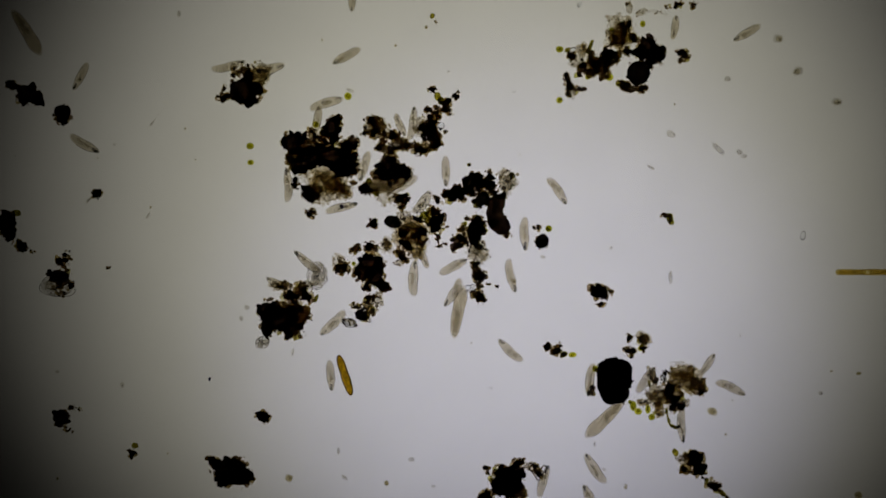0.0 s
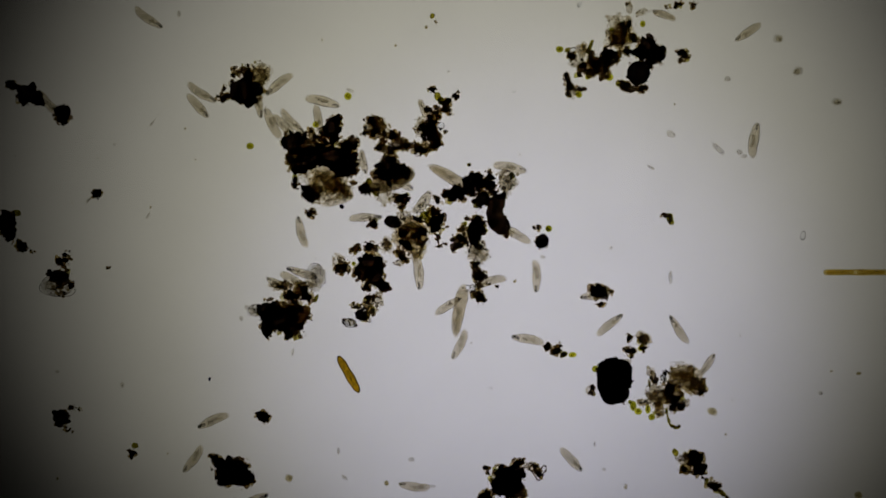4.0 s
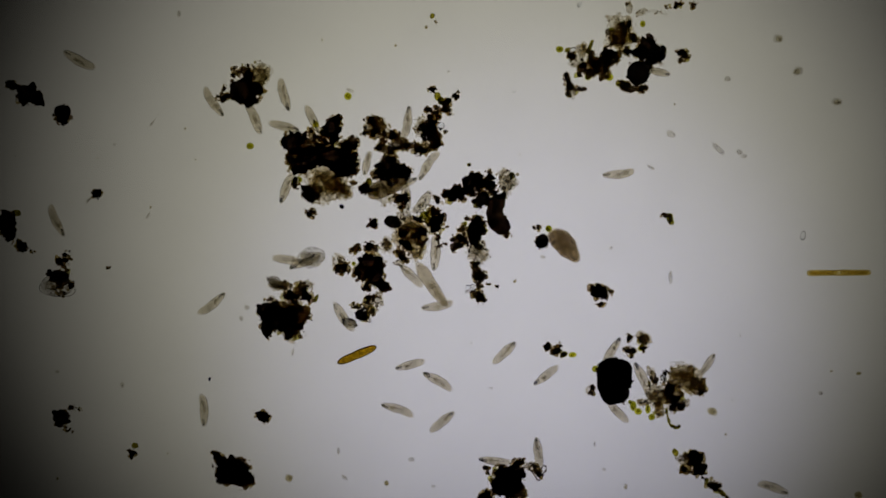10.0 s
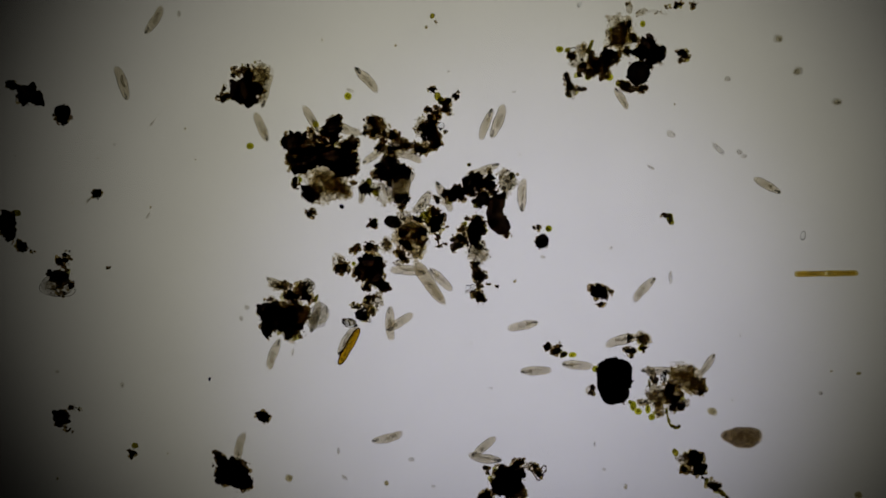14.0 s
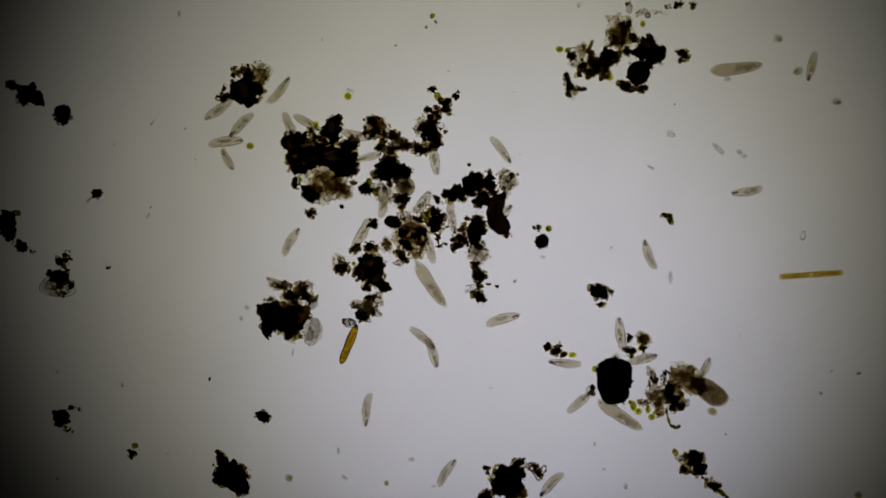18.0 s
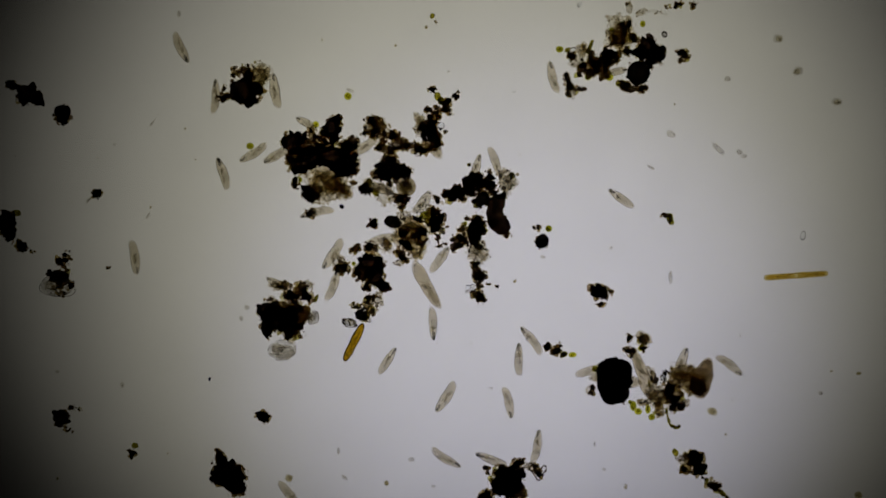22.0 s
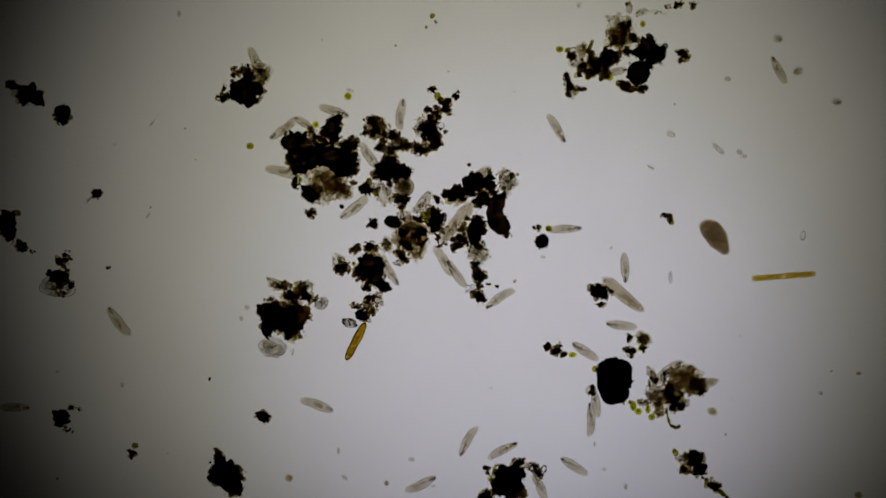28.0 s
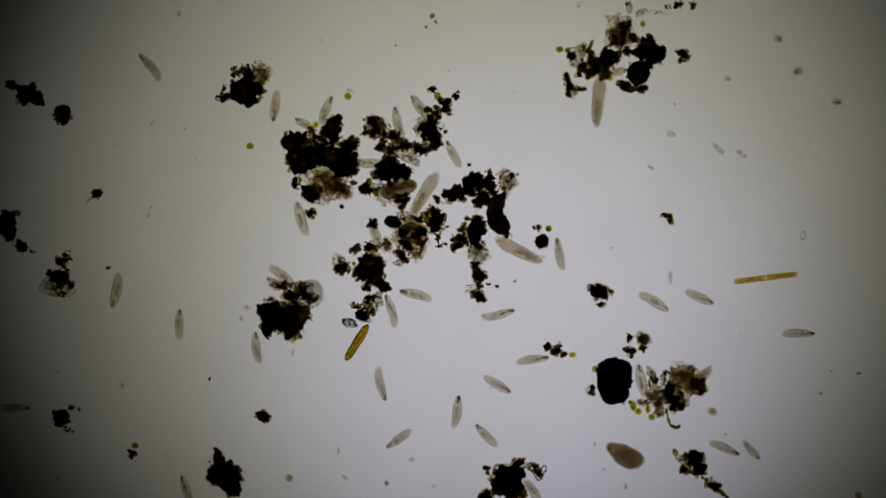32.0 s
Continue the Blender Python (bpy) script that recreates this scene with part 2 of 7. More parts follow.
def clump(name, x, y, lobes, label, category="debris", crumbs=1.0, group=""):
    """A floc of pond debris. lobes: kind, x, y, half-width, half-depth, turn."""
    base = new(name)
    base.empty_display_size = 10 * U
    base.matrix_basis = at(x, y)
    tagged(base, label, category, group)
    loose = {k: [] for k in FRINGE_LABELS}
    for kind, lx, ly, rx, ry, turn in lobes:
        small = min(rx, ry)
        rz = min(max(0.7 * small, 3.0), 16.0)
        z = rz + 1
        ca, sa = math.cos(radians(turn)), math.sin(radians(turn))

        def spread(which, count, low, high, size, soft=False):
            knots = [rng.uniform(0, math.tau) for _ in range(5)]
            for _ in range(int(count * crumbs)):
                a = rng.uniform(0, math.tau) if soft or rng.random() < 0.35 else rng.choice(knots) + rng.gauss(0, 0.3)
                k = low + (high - low) * rng.random() ** 0.6
                ex, ey = rx * k * math.cos(a), ry * k * math.sin(a)
                if soft:
                    r = size * small * rng.uniform(0.65, 1.35) + 0.8
                else:
                    r = min(rng.lognormvariate(math.log(size), 0.5), 0.3 * small + 0.8, 4.0)
                loose[which].append((lx - x + ca * ex - sa * ey, ly - y + sa * ex + ca * ey, z + rz * rng.uniform(-0.8, 0.9), r))

        def grains(which, count, reach, size, hollow=0.0, gap=-0.3):
            """Rounded grains over the lobe, uneven at its edge and with gaps between them."""
            off = rng.uniform(0, 90)
            for _ in range(int(count * max(crumbs, 0.4))):
                a = rng.uniform(0, math.tau)
                k = reach * (hollow * hollow + (1 - hollow * hollow) * rng.random()) ** 0.5
                k *= 1 + 0.3 * noise.noise(Vector((1.7 * math.cos(a), 1.7 * math.sin(a), off)))
                ex, ey = rx * k * math.cos(a), ry * k * math.sin(a)
                px, py = lx - x + ca * ex - sa * ey, ly - y + sa * ex + ca * ey
                if small > 9 and noise.noise(Vector((px / 8, py / 8, 1.5))) < gap:
                    continue
                r = min(rng.lognormvariate(math.log(size), 0.4), 0.4 * small + 1.0)
                loose[which].append((px, py, z + rz * rng.uniform(-0.8, 0.9) * max(0.2, 1 - k * k) ** 0.5, r))

        flip = rng.choice((0, 180)) if kind not in "G" else 0
        core = {"D": 0.54 if small > 9 else 0.7, "K": 0.84, "R": 0.55, "B": 0.72, "P": 0.8}.get(kind, 1.0)
        if not (kind in "RP" and small < 5):
            part(PART_NAMES[kind], rng.choice(LUMPS["N" if kind == "D" and small <= 9 else "S" if kind == "K" and small <= 13 else kind]), base, local(lx - x, ly - y, z, turn, rx * core, ry * core, rz, flip), PART_LABELS[kind])
        area = rx * ry
        if kind == "D":
            grains("humus_grain", 5 + 0.12 * area, 1.0, 3.5)
            grains("black_grain", 1 + 0.014 * area, 0.75, 3.6)
            grains("amber_haze", 4 + 0.05 * area, 1.06, 3.6)
            grains("humus_grain", 3 + 0.3 * small, 1.2, 1.5, 0.85)
            spread("pale_grain", 3 + 0.3 * small, 1.0, 1.4, 1.2)
        elif kind == "K":
            grains("black_grain", 8 + 0.9 * small, 0.94, 0.12 * small + 1.6, 0.75)
            grains("humus_grain", 6 + 0.9 * small, 1.0, 0.06 * small + 1.9, 0.82, -0.2)
            grains("amber_haze", 3 + 0.6 * small, 1.02, 3.0, 0.84, -0.15)
            grains("humus_grain", 2 + 0.2 * small, 1.15, 1.3, 0.9)
            spread("pale_grain", 2 + 0.1 * small, 1.0, 1.3, 1.1)
        elif kind == "S":
            grains("black_grain", 8 + 0.6 * small, 0.93, 0.06 * small + 1.0, 0.9)
            grains("humus_grain", 2 + 0.2 * small, 1.05, 1.5, 0.95)
        elif kind == "R":
            grains("amber_haze", 5 + 0.06 * area, 1.0, 3.4, 0.0, -0.12)
            grains("humus_grain", 5 + 0.10 * area, 1.05, 2.4, 0.0, -0.04)
            grains("brown_grain", 3 + 0.05 * area, 1.1, 1.9, 0.3)
            spread("pale_grain", 4 + 0.3 * small, 0.9, 1.35, 1.2)
        elif kind == "B":
            spread("floc_haze", 12 + 0.04 * area, 0.0, 0.95, 0.27, True)
            spread("pale_haze", 10 + 0.03 * area, 0.4, 1.1, 0.3, True)
            grains("amber_haze", 3 + 0.022 * area, 0.95, 3.2, 0.0, 0.0)
            grains("brown_grain", 3 + 0.05 * area, 1.0, 1.2, 0.0, -0.1)
            grains("pale_grain", 3 + 0.05 * area, 1.12, 1.4)
        elif kind == "P":
            spread("pale_haze", 6 + 0.025 * area, 0.0, 1.0, 0.26, True)
            grains("pale_grain", 6 + 0.08 * area, 1.1, 1.9)
            grains("brown_grain", 4 + 0.06 * area, 1.1, 1.3)
            grains("dark_grain", 3 + 0.06 * area, 1.1, 0.9)
    for kind, spots in loose.items():
        if spots:
            soft = kind.endswith("haze")
            made = blobs_mesh("debris_floc" if soft else "debris_fringe", M[kind], spots)
            tagged(part("debris_floc" if soft else "debris_fringe", made, base), FRINGE_LABELS[kind], kind="stuff")
    return base


# ---------------------------------------------------------------- setting
def slab(name, material, w, d, top, thick, label, category):
    bm = bmesh.new()
    bmesh.ops.create_cube(bm, size=1.0)
    bm.transform(Matrix.Diagonal((w, d, thick, 1)))
    bmesh.ops.bevel(bm, geom=bm.edges[:], offset=min(thick, 40) * 0.2, segments=2, affect="EDGES")
    ob = new(name, mesh_from(bm, name, material, False))
    ob.matrix_basis = pose(0, 0, (top - thick / 2) * U)
    return tagged(ob, label, category, kind="structure")


slab("glass_slide", M["slide"], 3200, 2400, 0.0, 400.0, "clear glass microscope slide holding the drop", "slide")


def ground_plate():
    bm = bmesh.new()
    bmesh.ops.create_grid(bm, x_segments=2, y_segments=2, size=1600)
    ob = new("ground_glass_plate", mesh_from(bm, "ground_glass_plate", M["ground"]))
    ob.matrix_basis = pose(0, 0, -440 * U)
    return tagged(ob, "white ground-glass plate lit from below", "diffuser", kind="structure")


ground_plate()

# ---------------------------------------------------------------- debris
K, S, D, R, B, P, T, G, O = "K", "S", "D", "R", "B", "P", "T", "G", "O"

clump("debris_clump", 565, 280, [
    (K, 518, 253, 18, 19, 0), (K, 553, 278, 19, 18, 20), (K, 585, 277, 23, 19, 10), (D, 567, 261, 17, 13, 0), (K, 588, 226, 15, 17, 20), (D, 596, 210, 8, 7, 0), (D, 592, 247, 14, 11, 0), (D, 535, 262, 14, 14, 0),
    (D, 622, 258, 12, 14, 10), (D, 625, 281, 11, 13, 0), (R, 612, 270, 9, 18, 0), (R, 624, 270, 12, 22, 0), (D, 608, 288, 12, 11, 0), (D, 606, 262, 8, 12, 0), (D, 541, 252, 11, 12, 0)] + [(D, 533, 279, 12, 12, 0), (R, 600, 292, 14, 8, 0), (D, 516, 282, 9, 12, 0), (R, 528, 298, 17, 13, 10), (D, 526, 298, 14, 11, 0), (D, 541, 297, 15, 10, 0), (D, 602, 303, 15, 9, 0), (D, 615, 304, 12, 8, 0), (R, 616, 303, 20, 10, 170), (D, 626, 302, 9, 8, 0),
    (R, 552, 239, 14, 11, 30), (R, 536, 241, 8, 8, 0), (R, 570, 236, 8, 10, 0),
    (B, 577, 322, 34, 24, 10)] + [(B, 604, 338, 20, 15, 40), (B, 596, 330, 24, 14, 30), (B, 585, 312, 22, 12, 0), (P, 573, 352, 28, 9, 170), (K, 547, 342, 12, 13, 0), (D, 555, 350, 11, 9, 0), (R, 561, 336, 12, 9, 0), (D, 523, 326, 6, 10, 20)],
    "large black and brown clump of rotting debris")
clump("debris_crumb", 550, 376, [(R, 550, 377, 11, 9, 10), (R, 552, 376, 8, 7, 0)], "small dark brown crumb of debris", crumbs=0.6)
clump("debris_crumb", 625, 325, [(D, 625, 325, 5, 6, 0)], "tiny black crumb of debris", crumbs=0.5)
clump("debris_clump", 715, 240, [
    (R, 662, 214, 15, 9, 0), (D, 664, 232, 9, 8, 0), (R, 676, 226, 14, 11, 0), (R, 706, 249, 15, 8, 20), (D, 724, 258, 7, 6, 0), (D, 692, 268, 7, 6, 0), (R, 654, 234, 12, 10, 0), (R, 676, 242, 15, 10, 20), (D, 697, 240, 9, 8, 0), (R, 690, 262, 22, 9, 10), (R, 716, 257, 12, 8, 0),
    (R, 735, 261, 11, 8, 0), (R, 690, 279, 12, 8, 0), (D, 672, 262, 8, 6, 0)] + [(K, 759, 236, 12, 14, 5), (D, 764, 232, 15, 19, 5), (D, 755, 219, 11, 11, 0), (R, 767, 211, 13, 10, 0), (R, 772, 198, 9, 9, 150), (D, 758, 195, 6, 5, 0), (D, 745, 267, 13, 9, 0), (D, 768, 255, 11, 11, 0), (R, 757, 259, 14, 10, 0), (D, 744, 228, 5, 6, 0), (D, 788, 234, 3, 3, 0),
    (P, 668, 226, 24, 16, 20), (P, 745, 225, 12, 20, 0)],
    "crumbly dark brown string of debris")
clump("debris_crumb", 780, 184, [(D, 765, 159, 7, 6, 10), (O, 775, 172, 6, 8, 150), (O, 781, 180, 6, 7, 150), (R, 790, 183, 8, 9, 30), (D, 794, 180, 5, 5, 0), (D, 789, 194, 6, 8, 0), (P, 794, 198, 7, 8, 0), (D, 806, 171, 5, 5, 0), (D, 811, 163, 2, 2, 0)], "small brown crumb of debris")
clump("debris_clump", 692, 315, [(K, 689, 299, 23, 18, 0), (K, 706, 306, 18, 14, 20), (D, 718, 303, 11, 10, 0), (D, 671, 310, 13, 8, 0), (R, 677, 292, 7, 7, 0), (D, 686, 284, 9, 6, 0), (P, 668, 331, 14, 10, 0), (P, 682, 346, 17, 17, 0), (R, 690, 324, 5, 5, 0), (D, 690, 327, 3, 4, 0), (K, 648, 336, 10, 10, 0), (O, 653, 323, 6, 8, 20), (O, 664, 341, 5, 6, 0)],
    "black crumb on a pale brown translucent floc")
lump_row = clump("debris_clump", 850, 350, [
    (K, 807, 340, 19, 11, 165), (D, 812, 345, 25, 13, 165), (K, 837, 320, 16, 15, 0), (D, 840, 330, 16, 16, 0), (D, 864, 320, 9, 17, 10), (D, 871, 336, 8, 16, 0), (K, 853, 354, 17, 13, 155), (D, 772, 352, 6, 6, 0), (D, 793, 343, 11, 8, 0), (R, 826, 338, 9, 6, 0),
    (R, 893, 412, 12, 6, 40), (R, 872, 396, 8, 8, 40), (D, 892, 346, 5, 6, 20),
    (P, 896, 318, 17, 19, 0), (P, 897, 326, 16, 16, 0), (O, 906, 312, 5, 6, 0)],
    "row of black debris lumps with a pale speckled floc")


def crescent_mesh(name, material, start, turn, end, widths):
    """A smooth flake bent along a curve through start and end, drawn towards turn; widths are half-widths at even steps."""
    bm = bmesh.new()
    loops = []
    for i in range(25):
        s = i / 24
        p = Vector([(1 - s) ** 2 * a + 2 * s * (1 - s) * b + s * s * c for a, b, c in zip(start, turn, end)])
        d = Vector([2 * (1 - s) * (b - a) + 2 * s * (c - b) for a, b, c in zip(start, turn, end)]).normalized()
        k = min(int(s * (len(widths) - 1)), len(widths) - 2)
        f = s * (len(widths) - 1) - k
        w = widths[k] + (widths[k + 1] - widths[k]) * f * f * (3 - 2 * f)
        w *= min(1.0, 0.55 + 6 * s, 0.6 + 5 * (1 - s)) * (1 + 0.07 * noise.noise(Vector((9 * s, 0, 4))))
        ring = []
        for q in range(14):
            a = q * math.tau / 14
            side = w * math.cos(a) * (1 + 0.09 * noise.noise(Vector((12 * s, 3 * math.cos(a), 1))))
            ring.append(bm.verts.new((p.x - d.y * side, -(p.y + d.x * side), 0.55 * w * math.sin(a))))
        loops.append(ring)
    for a, b in zip(loops, loops[1:]):
        for q in range(14):
            bm.faces.new((a[q], a[(q + 1) % 14], b[(q + 1) % 14], b[q]))
    bm.faces.new(loops[0][::-1])
    bm.faces.new(loops[-1])
    return mesh_from(bm, name, material)


part("smooth_black_flake", crescent_mesh("smooth_black_flake", M["K"], (42, -5), (5, 31), (50, 60), (9, 14.5, 15, 17.5, 13)), lump_row, local(0, 0, 9), "smooth black crescent-shaped flake")
clump("debris_clump", 835, 415, [
    (K, 841, 408, 14, 19, 10), (D, 838, 410, 19, 23, 20), (D, 812, 424, 12, 19, 20), (D, 845, 388, 8, 9, 0), (D, 826, 387, 3, 5, 160), (R, 822, 405, 10, 10, 0), (P, 846, 446, 20, 21, 0), (P, 842, 440, 15, 12, 0), (O, 848, 438, 7, 5, 0), (G, 858, 408, 6, 4, 0), (D, 803, 440, 4, 7, 150)],
    "black crumbling debris with yellow-green specks")
clump("debris_crumb", 840, 500, [(D, 841, 469, 7, 7, 20), (R, 843, 480, 7, 8, 0), (D, 848, 491, 11, 11, 40), (R, 852, 486, 9, 8, 0), (D, 850, 526, 8, 11, 160), (T, 830, 516, 7, 4, 0), (R, 847, 509, 7, 7, 0), (R, 840, 522, 8, 8, 0), (D, 879, 507, 3, 2, 0), (D, 864, 503, 4, 2, 0)],
    "thin chain of dark debris crumbs")
clump("debris_clump", 730, 410, [
    (D, 704, 354, 8, 9, 20), (D, 716, 352, 8, 11, 0), (R, 710, 368, 6, 5, 0), (P, 715, 382, 14, 9, 0), (D, 738, 388, 11, 5, 10), (K, 770, 394, 13, 15, 0), (D, 771, 394, 17, 18, 0), (R, 765, 374, 13, 8, 0), (O, 752, 382, 9, 8, 0),
    (D, 713, 411, 6, 6, 0), (D, 733, 417, 6, 6, 0), (D, 749, 409, 7, 8, 0), (B, 726, 414, 28, 26, 0), (B, 736, 446, 14, 15, 0), (R, 711, 411, 10, 9, 0), (R, 718, 428, 9, 8, 0), (R, 745, 411, 10, 9, 0), (R, 746, 430, 10, 10, 0), (O, 741, 431, 5, 5, 0), (O, 728, 440, 5, 4, 0)] + [(D, 712, 450, 11, 15, 150), (D, 720, 436, 8, 6, 20), (P, 707, 466, 10, 5, 0), (P, 722, 398, 16, 12, 0)],
    "brown ragged floc with black lumps")
clump("debris_crumb", 695, 393, [(S, 695, 393, 15, 11, 12)], "smooth dark olive oval lump", crumbs=0.2)
clump("debris_crumb", 659, 396, [(D, 659, 397, 8, 8, 0), (O, 663, 391, 5, 4, 0)], "small dark crumb of debris with green cells", crumbs=0.7)
clump("debris_crumb", 682, 436, [(R, 684, 434, 8, 11, 20), (B, 685, 433, 11, 12, 20)], "small brown translucent crumb of debris", crumbs=0.7)
clump("debris_crumb", 775, 428, [(D, 775, 421, 4, 8, 170), (D, 777, 436, 5, 3, 0), (D, 786, 431, 4, 2, 20)], "thin black thread of debris", crumbs=0.5)
clump("debris_clump", 650, 470, [
    (D, 655, 437, 13, 9, 0), (R, 625, 444, 7, 6, 20), (D, 633, 438, 5, 8, 0), (K, 653, 467, 20, 19, 0), (K, 665, 488, 15, 20, 155), (K, 675, 505, 9, 10, 150), (D, 684, 509, 6, 7, 0), (D, 640, 489, 14, 9, 35), (R, 634, 480, 9, 10, 0),
    (R, 607, 474, 14, 13, 0), (R, 603, 478, 10, 9, 0), (D, 612, 470, 5, 5, 0), (P, 600, 462, 12, 12, 0), (D, 649, 508, 7, 9, 0), (D, 671, 470, 9, 14, 0)],
    "black ragged debris clump with brown crumbs")
clump("debris_clump", 645, 548, [(D, 656, 527, 10, 6, 0), (R, 652, 540, 12, 8, 0), (R, 657, 552, 9, 8, 0), (R, 630, 541, 9, 5, 10), (S, 639, 557, 10, 10, 0), (D, 647, 563, 6, 5, 0), (P, 669, 530, 9, 14, 0)],
    "brown-black crumbly debris clump")
clump("debris_crumb", 618, 570, [(D, 611, 569, 5, 4, 0), (D, 628, 575, 4, 3, 30), (P, 616, 574, 7, 5, 0)], "small black crumb with clear bits")
clump("debris_clump", 500, 560, [
    (K, 478, 550, 24, 19, 0), (K, 496, 561, 29, 23, 15), (K, 473, 578, 13, 22, 0), (D, 526, 552, 20, 21, 0), (D, 512, 582, 21, 14, 0), (R, 517, 588, 20, 14, 0), (R, 539, 560, 12, 16, 0), (D, 517, 524, 15, 13, 0), (R, 504, 508, 11, 9, 0), (D, 543, 525, 13, 11, 20), (R, 533, 510, 11, 10, 0),
    (O, 560, 528, 3, 7, 20), (P, 545, 505, 11, 9, 0), (P, 490, 505, 12, 8, 0)],
    "large black ragged debris clump with brown crumbs")
clump("debris_clump", 435, 150, [(K, 434, 161, 28, 24, 0), (D, 454, 162, 13, 14, 0), (R, 434, 125, 16, 10, 0), (D, 437, 135, 14, 10, 0), (P, 461, 132, 19, 21, 0), (B, 463, 135, 14, 17, 20), (R, 396, 173, 12, 8, 170), (D, 398, 173, 8, 6, 170), (D, 396, 158, 3, 8, 20), (P, 450, 180, 12, 8, 0), (R, 416, 128, 7, 9, 0)],
    "black debris clump with a speckled brown fringe")
clump("debris_clump", 1045, 115, [
    (K, 1077, 99, 15, 12, 150), (D, 1078, 99, 19, 16, 150), (D, 1062, 117, 14, 14, 0), (D, 1030, 124, 16, 11, 155), (R, 1040, 118, 14, 12, 0), (D, 1012, 100, 8, 8, 160), (R, 1045, 105, 12, 14, 0), (D, 1064, 130, 12, 11, 0), (R, 1046, 128, 10, 9, 0), (D, 1003, 138, 5, 8, 0), (R, 1007, 152, 7, 9, 0), (D, 1008, 153, 4, 6, 0), (D, 1024, 159, 11, 5, 0), (D, 1006, 168, 4, 4, 0),
    (B, 1030, 92, 11, 13, 0), (O, 1044, 84, 4, 13, 20)] + [(P, 1020, 110, 14, 12, 0), (P, 1010, 165, 9, 10, 0), (O, 1005, 89, 6, 4, 160)],
    "crumbly black and brown debris clump")
clump("debris_clump", 1125, 100, [
    (D, 1100, 46, 5, 8, 30), (D, 1108, 50, 8, 4, 10), (D, 1113, 43, 4, 6, 160), (R, 1086, 70, 8, 8, 0), (R, 1104, 60, 6, 7, 0), (B, 1089, 65, 17, 19, 20), (B, 1104, 62, 16, 19, 0), (B, 1098, 74, 15, 12, 0), (R, 1100, 78, 7, 6, 0), (D, 1123, 69, 7, 7, 0), (K, 1147, 84, 19, 17, 20), (K, 1159, 98, 14, 15, 0), (K, 1137, 96, 14, 12, 0), (K, 1168, 91, 10, 6, 150), (D, 1150, 110, 14, 11, 0),
    (S, 1128, 131, 20, 21, 0), (D, 1110, 92, 12, 8, 20)] + [(R, 1104, 151, 13, 9, 20), (D, 1108, 154, 9, 6, 20), (O, 1096, 150, 6, 5, 0), (R, 1118, 158, 17, 6, 10), (D, 1139, 157, 8, 6, 0), (P, 1095, 40, 24, 14, 0), (D, 1173, 90, 6, 3, 140), (T, 1075, 58, 5, 6, 0)],
    "round black lump under a brown translucent floc")
clump("debris_crumb", 1140, 18, [(P, 1113, 14, 7, 12, 0), (P, 1135, 22, 12, 6, 150), (P, 1162, 24, 10, 4, 0)], "faint pale shred of debris", crumbs=0.4)
clump("debris_crumb", 1202, 10, [(R, 1200, 9, 10, 7, 0), (R, 1180, 13, 8, 4, 160), (R, 1226, 10, 6, 8, 20)], "thin brown shred of debris", crumbs=0.6)
clump("debris_crumb", 1208, 97, [(D, 1205, 92, 7, 7, 0), (D, 1212, 99, 8, 8, 20), (R, 1208, 98, 10, 12, 0), (R, 1205, 108, 6, 5, 0)], "small dark brown curled crumb of debris", crumbs=0.6)
clump("debris_crumb", 958, 420, [(S, 959, 427, 11.5, 13, 25), (K, 957, 430, 11, 9, 0), (R, 954, 402, 6, 6, 0), (D, 945, 404, 3, 3, 0), (G, 971, 405, 6, 6, 0)], "round black lump with yellow-green cells", crumbs=0.5)
clump("debris_crumb", 1060, 520, [(K, 1056, 516, 11, 11, 20), (D, 1058, 517, 15, 14, 20), (D, 1068, 520, 10, 11, 0), (R, 1064, 512, 10, 9, 0), (D, 1063, 539, 8, 4, 0), (R, 1081, 518, 4, 5, 0)], "dark brown rounded lump of debris", crumbs=0.9)
clump("debris_crumb", 985, 620, [(R, 970, 615, 8, 7, 0), (D, 969, 614, 5, 5, 0), (R, 984, 620, 10, 9, 20), (D, 985, 621, 6, 5, 0), (D, 991, 612, 3, 5, 0), (O, 998, 627, 7, 5, 150), (D, 996, 628, 5, 3, 150)], "dark brown curled crumb of debris", crumbs=0.8)
clump("debris_crumb", 1127, 607, [(D, 1112, 599, 6, 6, 0), (B, 1138, 599, 12, 13, 0), (R, 1137, 601, 9, 9, 0), (O, 1136, 614, 5, 5, 0), (D, 1113, 621, 10, 7, 10), (R, 1137, 618, 6, 5, 0), (D, 1117, 631, 3, 4, 0)], "dark and amber crumb of debris")
clump("debris_clump", 1088, 674, [(S, 1086, 664, 31, 31, 0), (S, 1083, 690, 22, 27, 8), (S, 1076, 678, 20, 26, 0), (S, 1098, 656, 20, 21, 0), (K, 1072, 645, 14, 10, 150), (S, 1093, 694, 19, 20, 0), (R, 1062, 652, 8, 6, 0), (D, 1048, 692, 6, 9, 0), (P, 1044, 690, 9, 9, 0), (G, 1053, 653, 6, 6, 0)],
    "big solid black debris lump", crumbs=0.6)
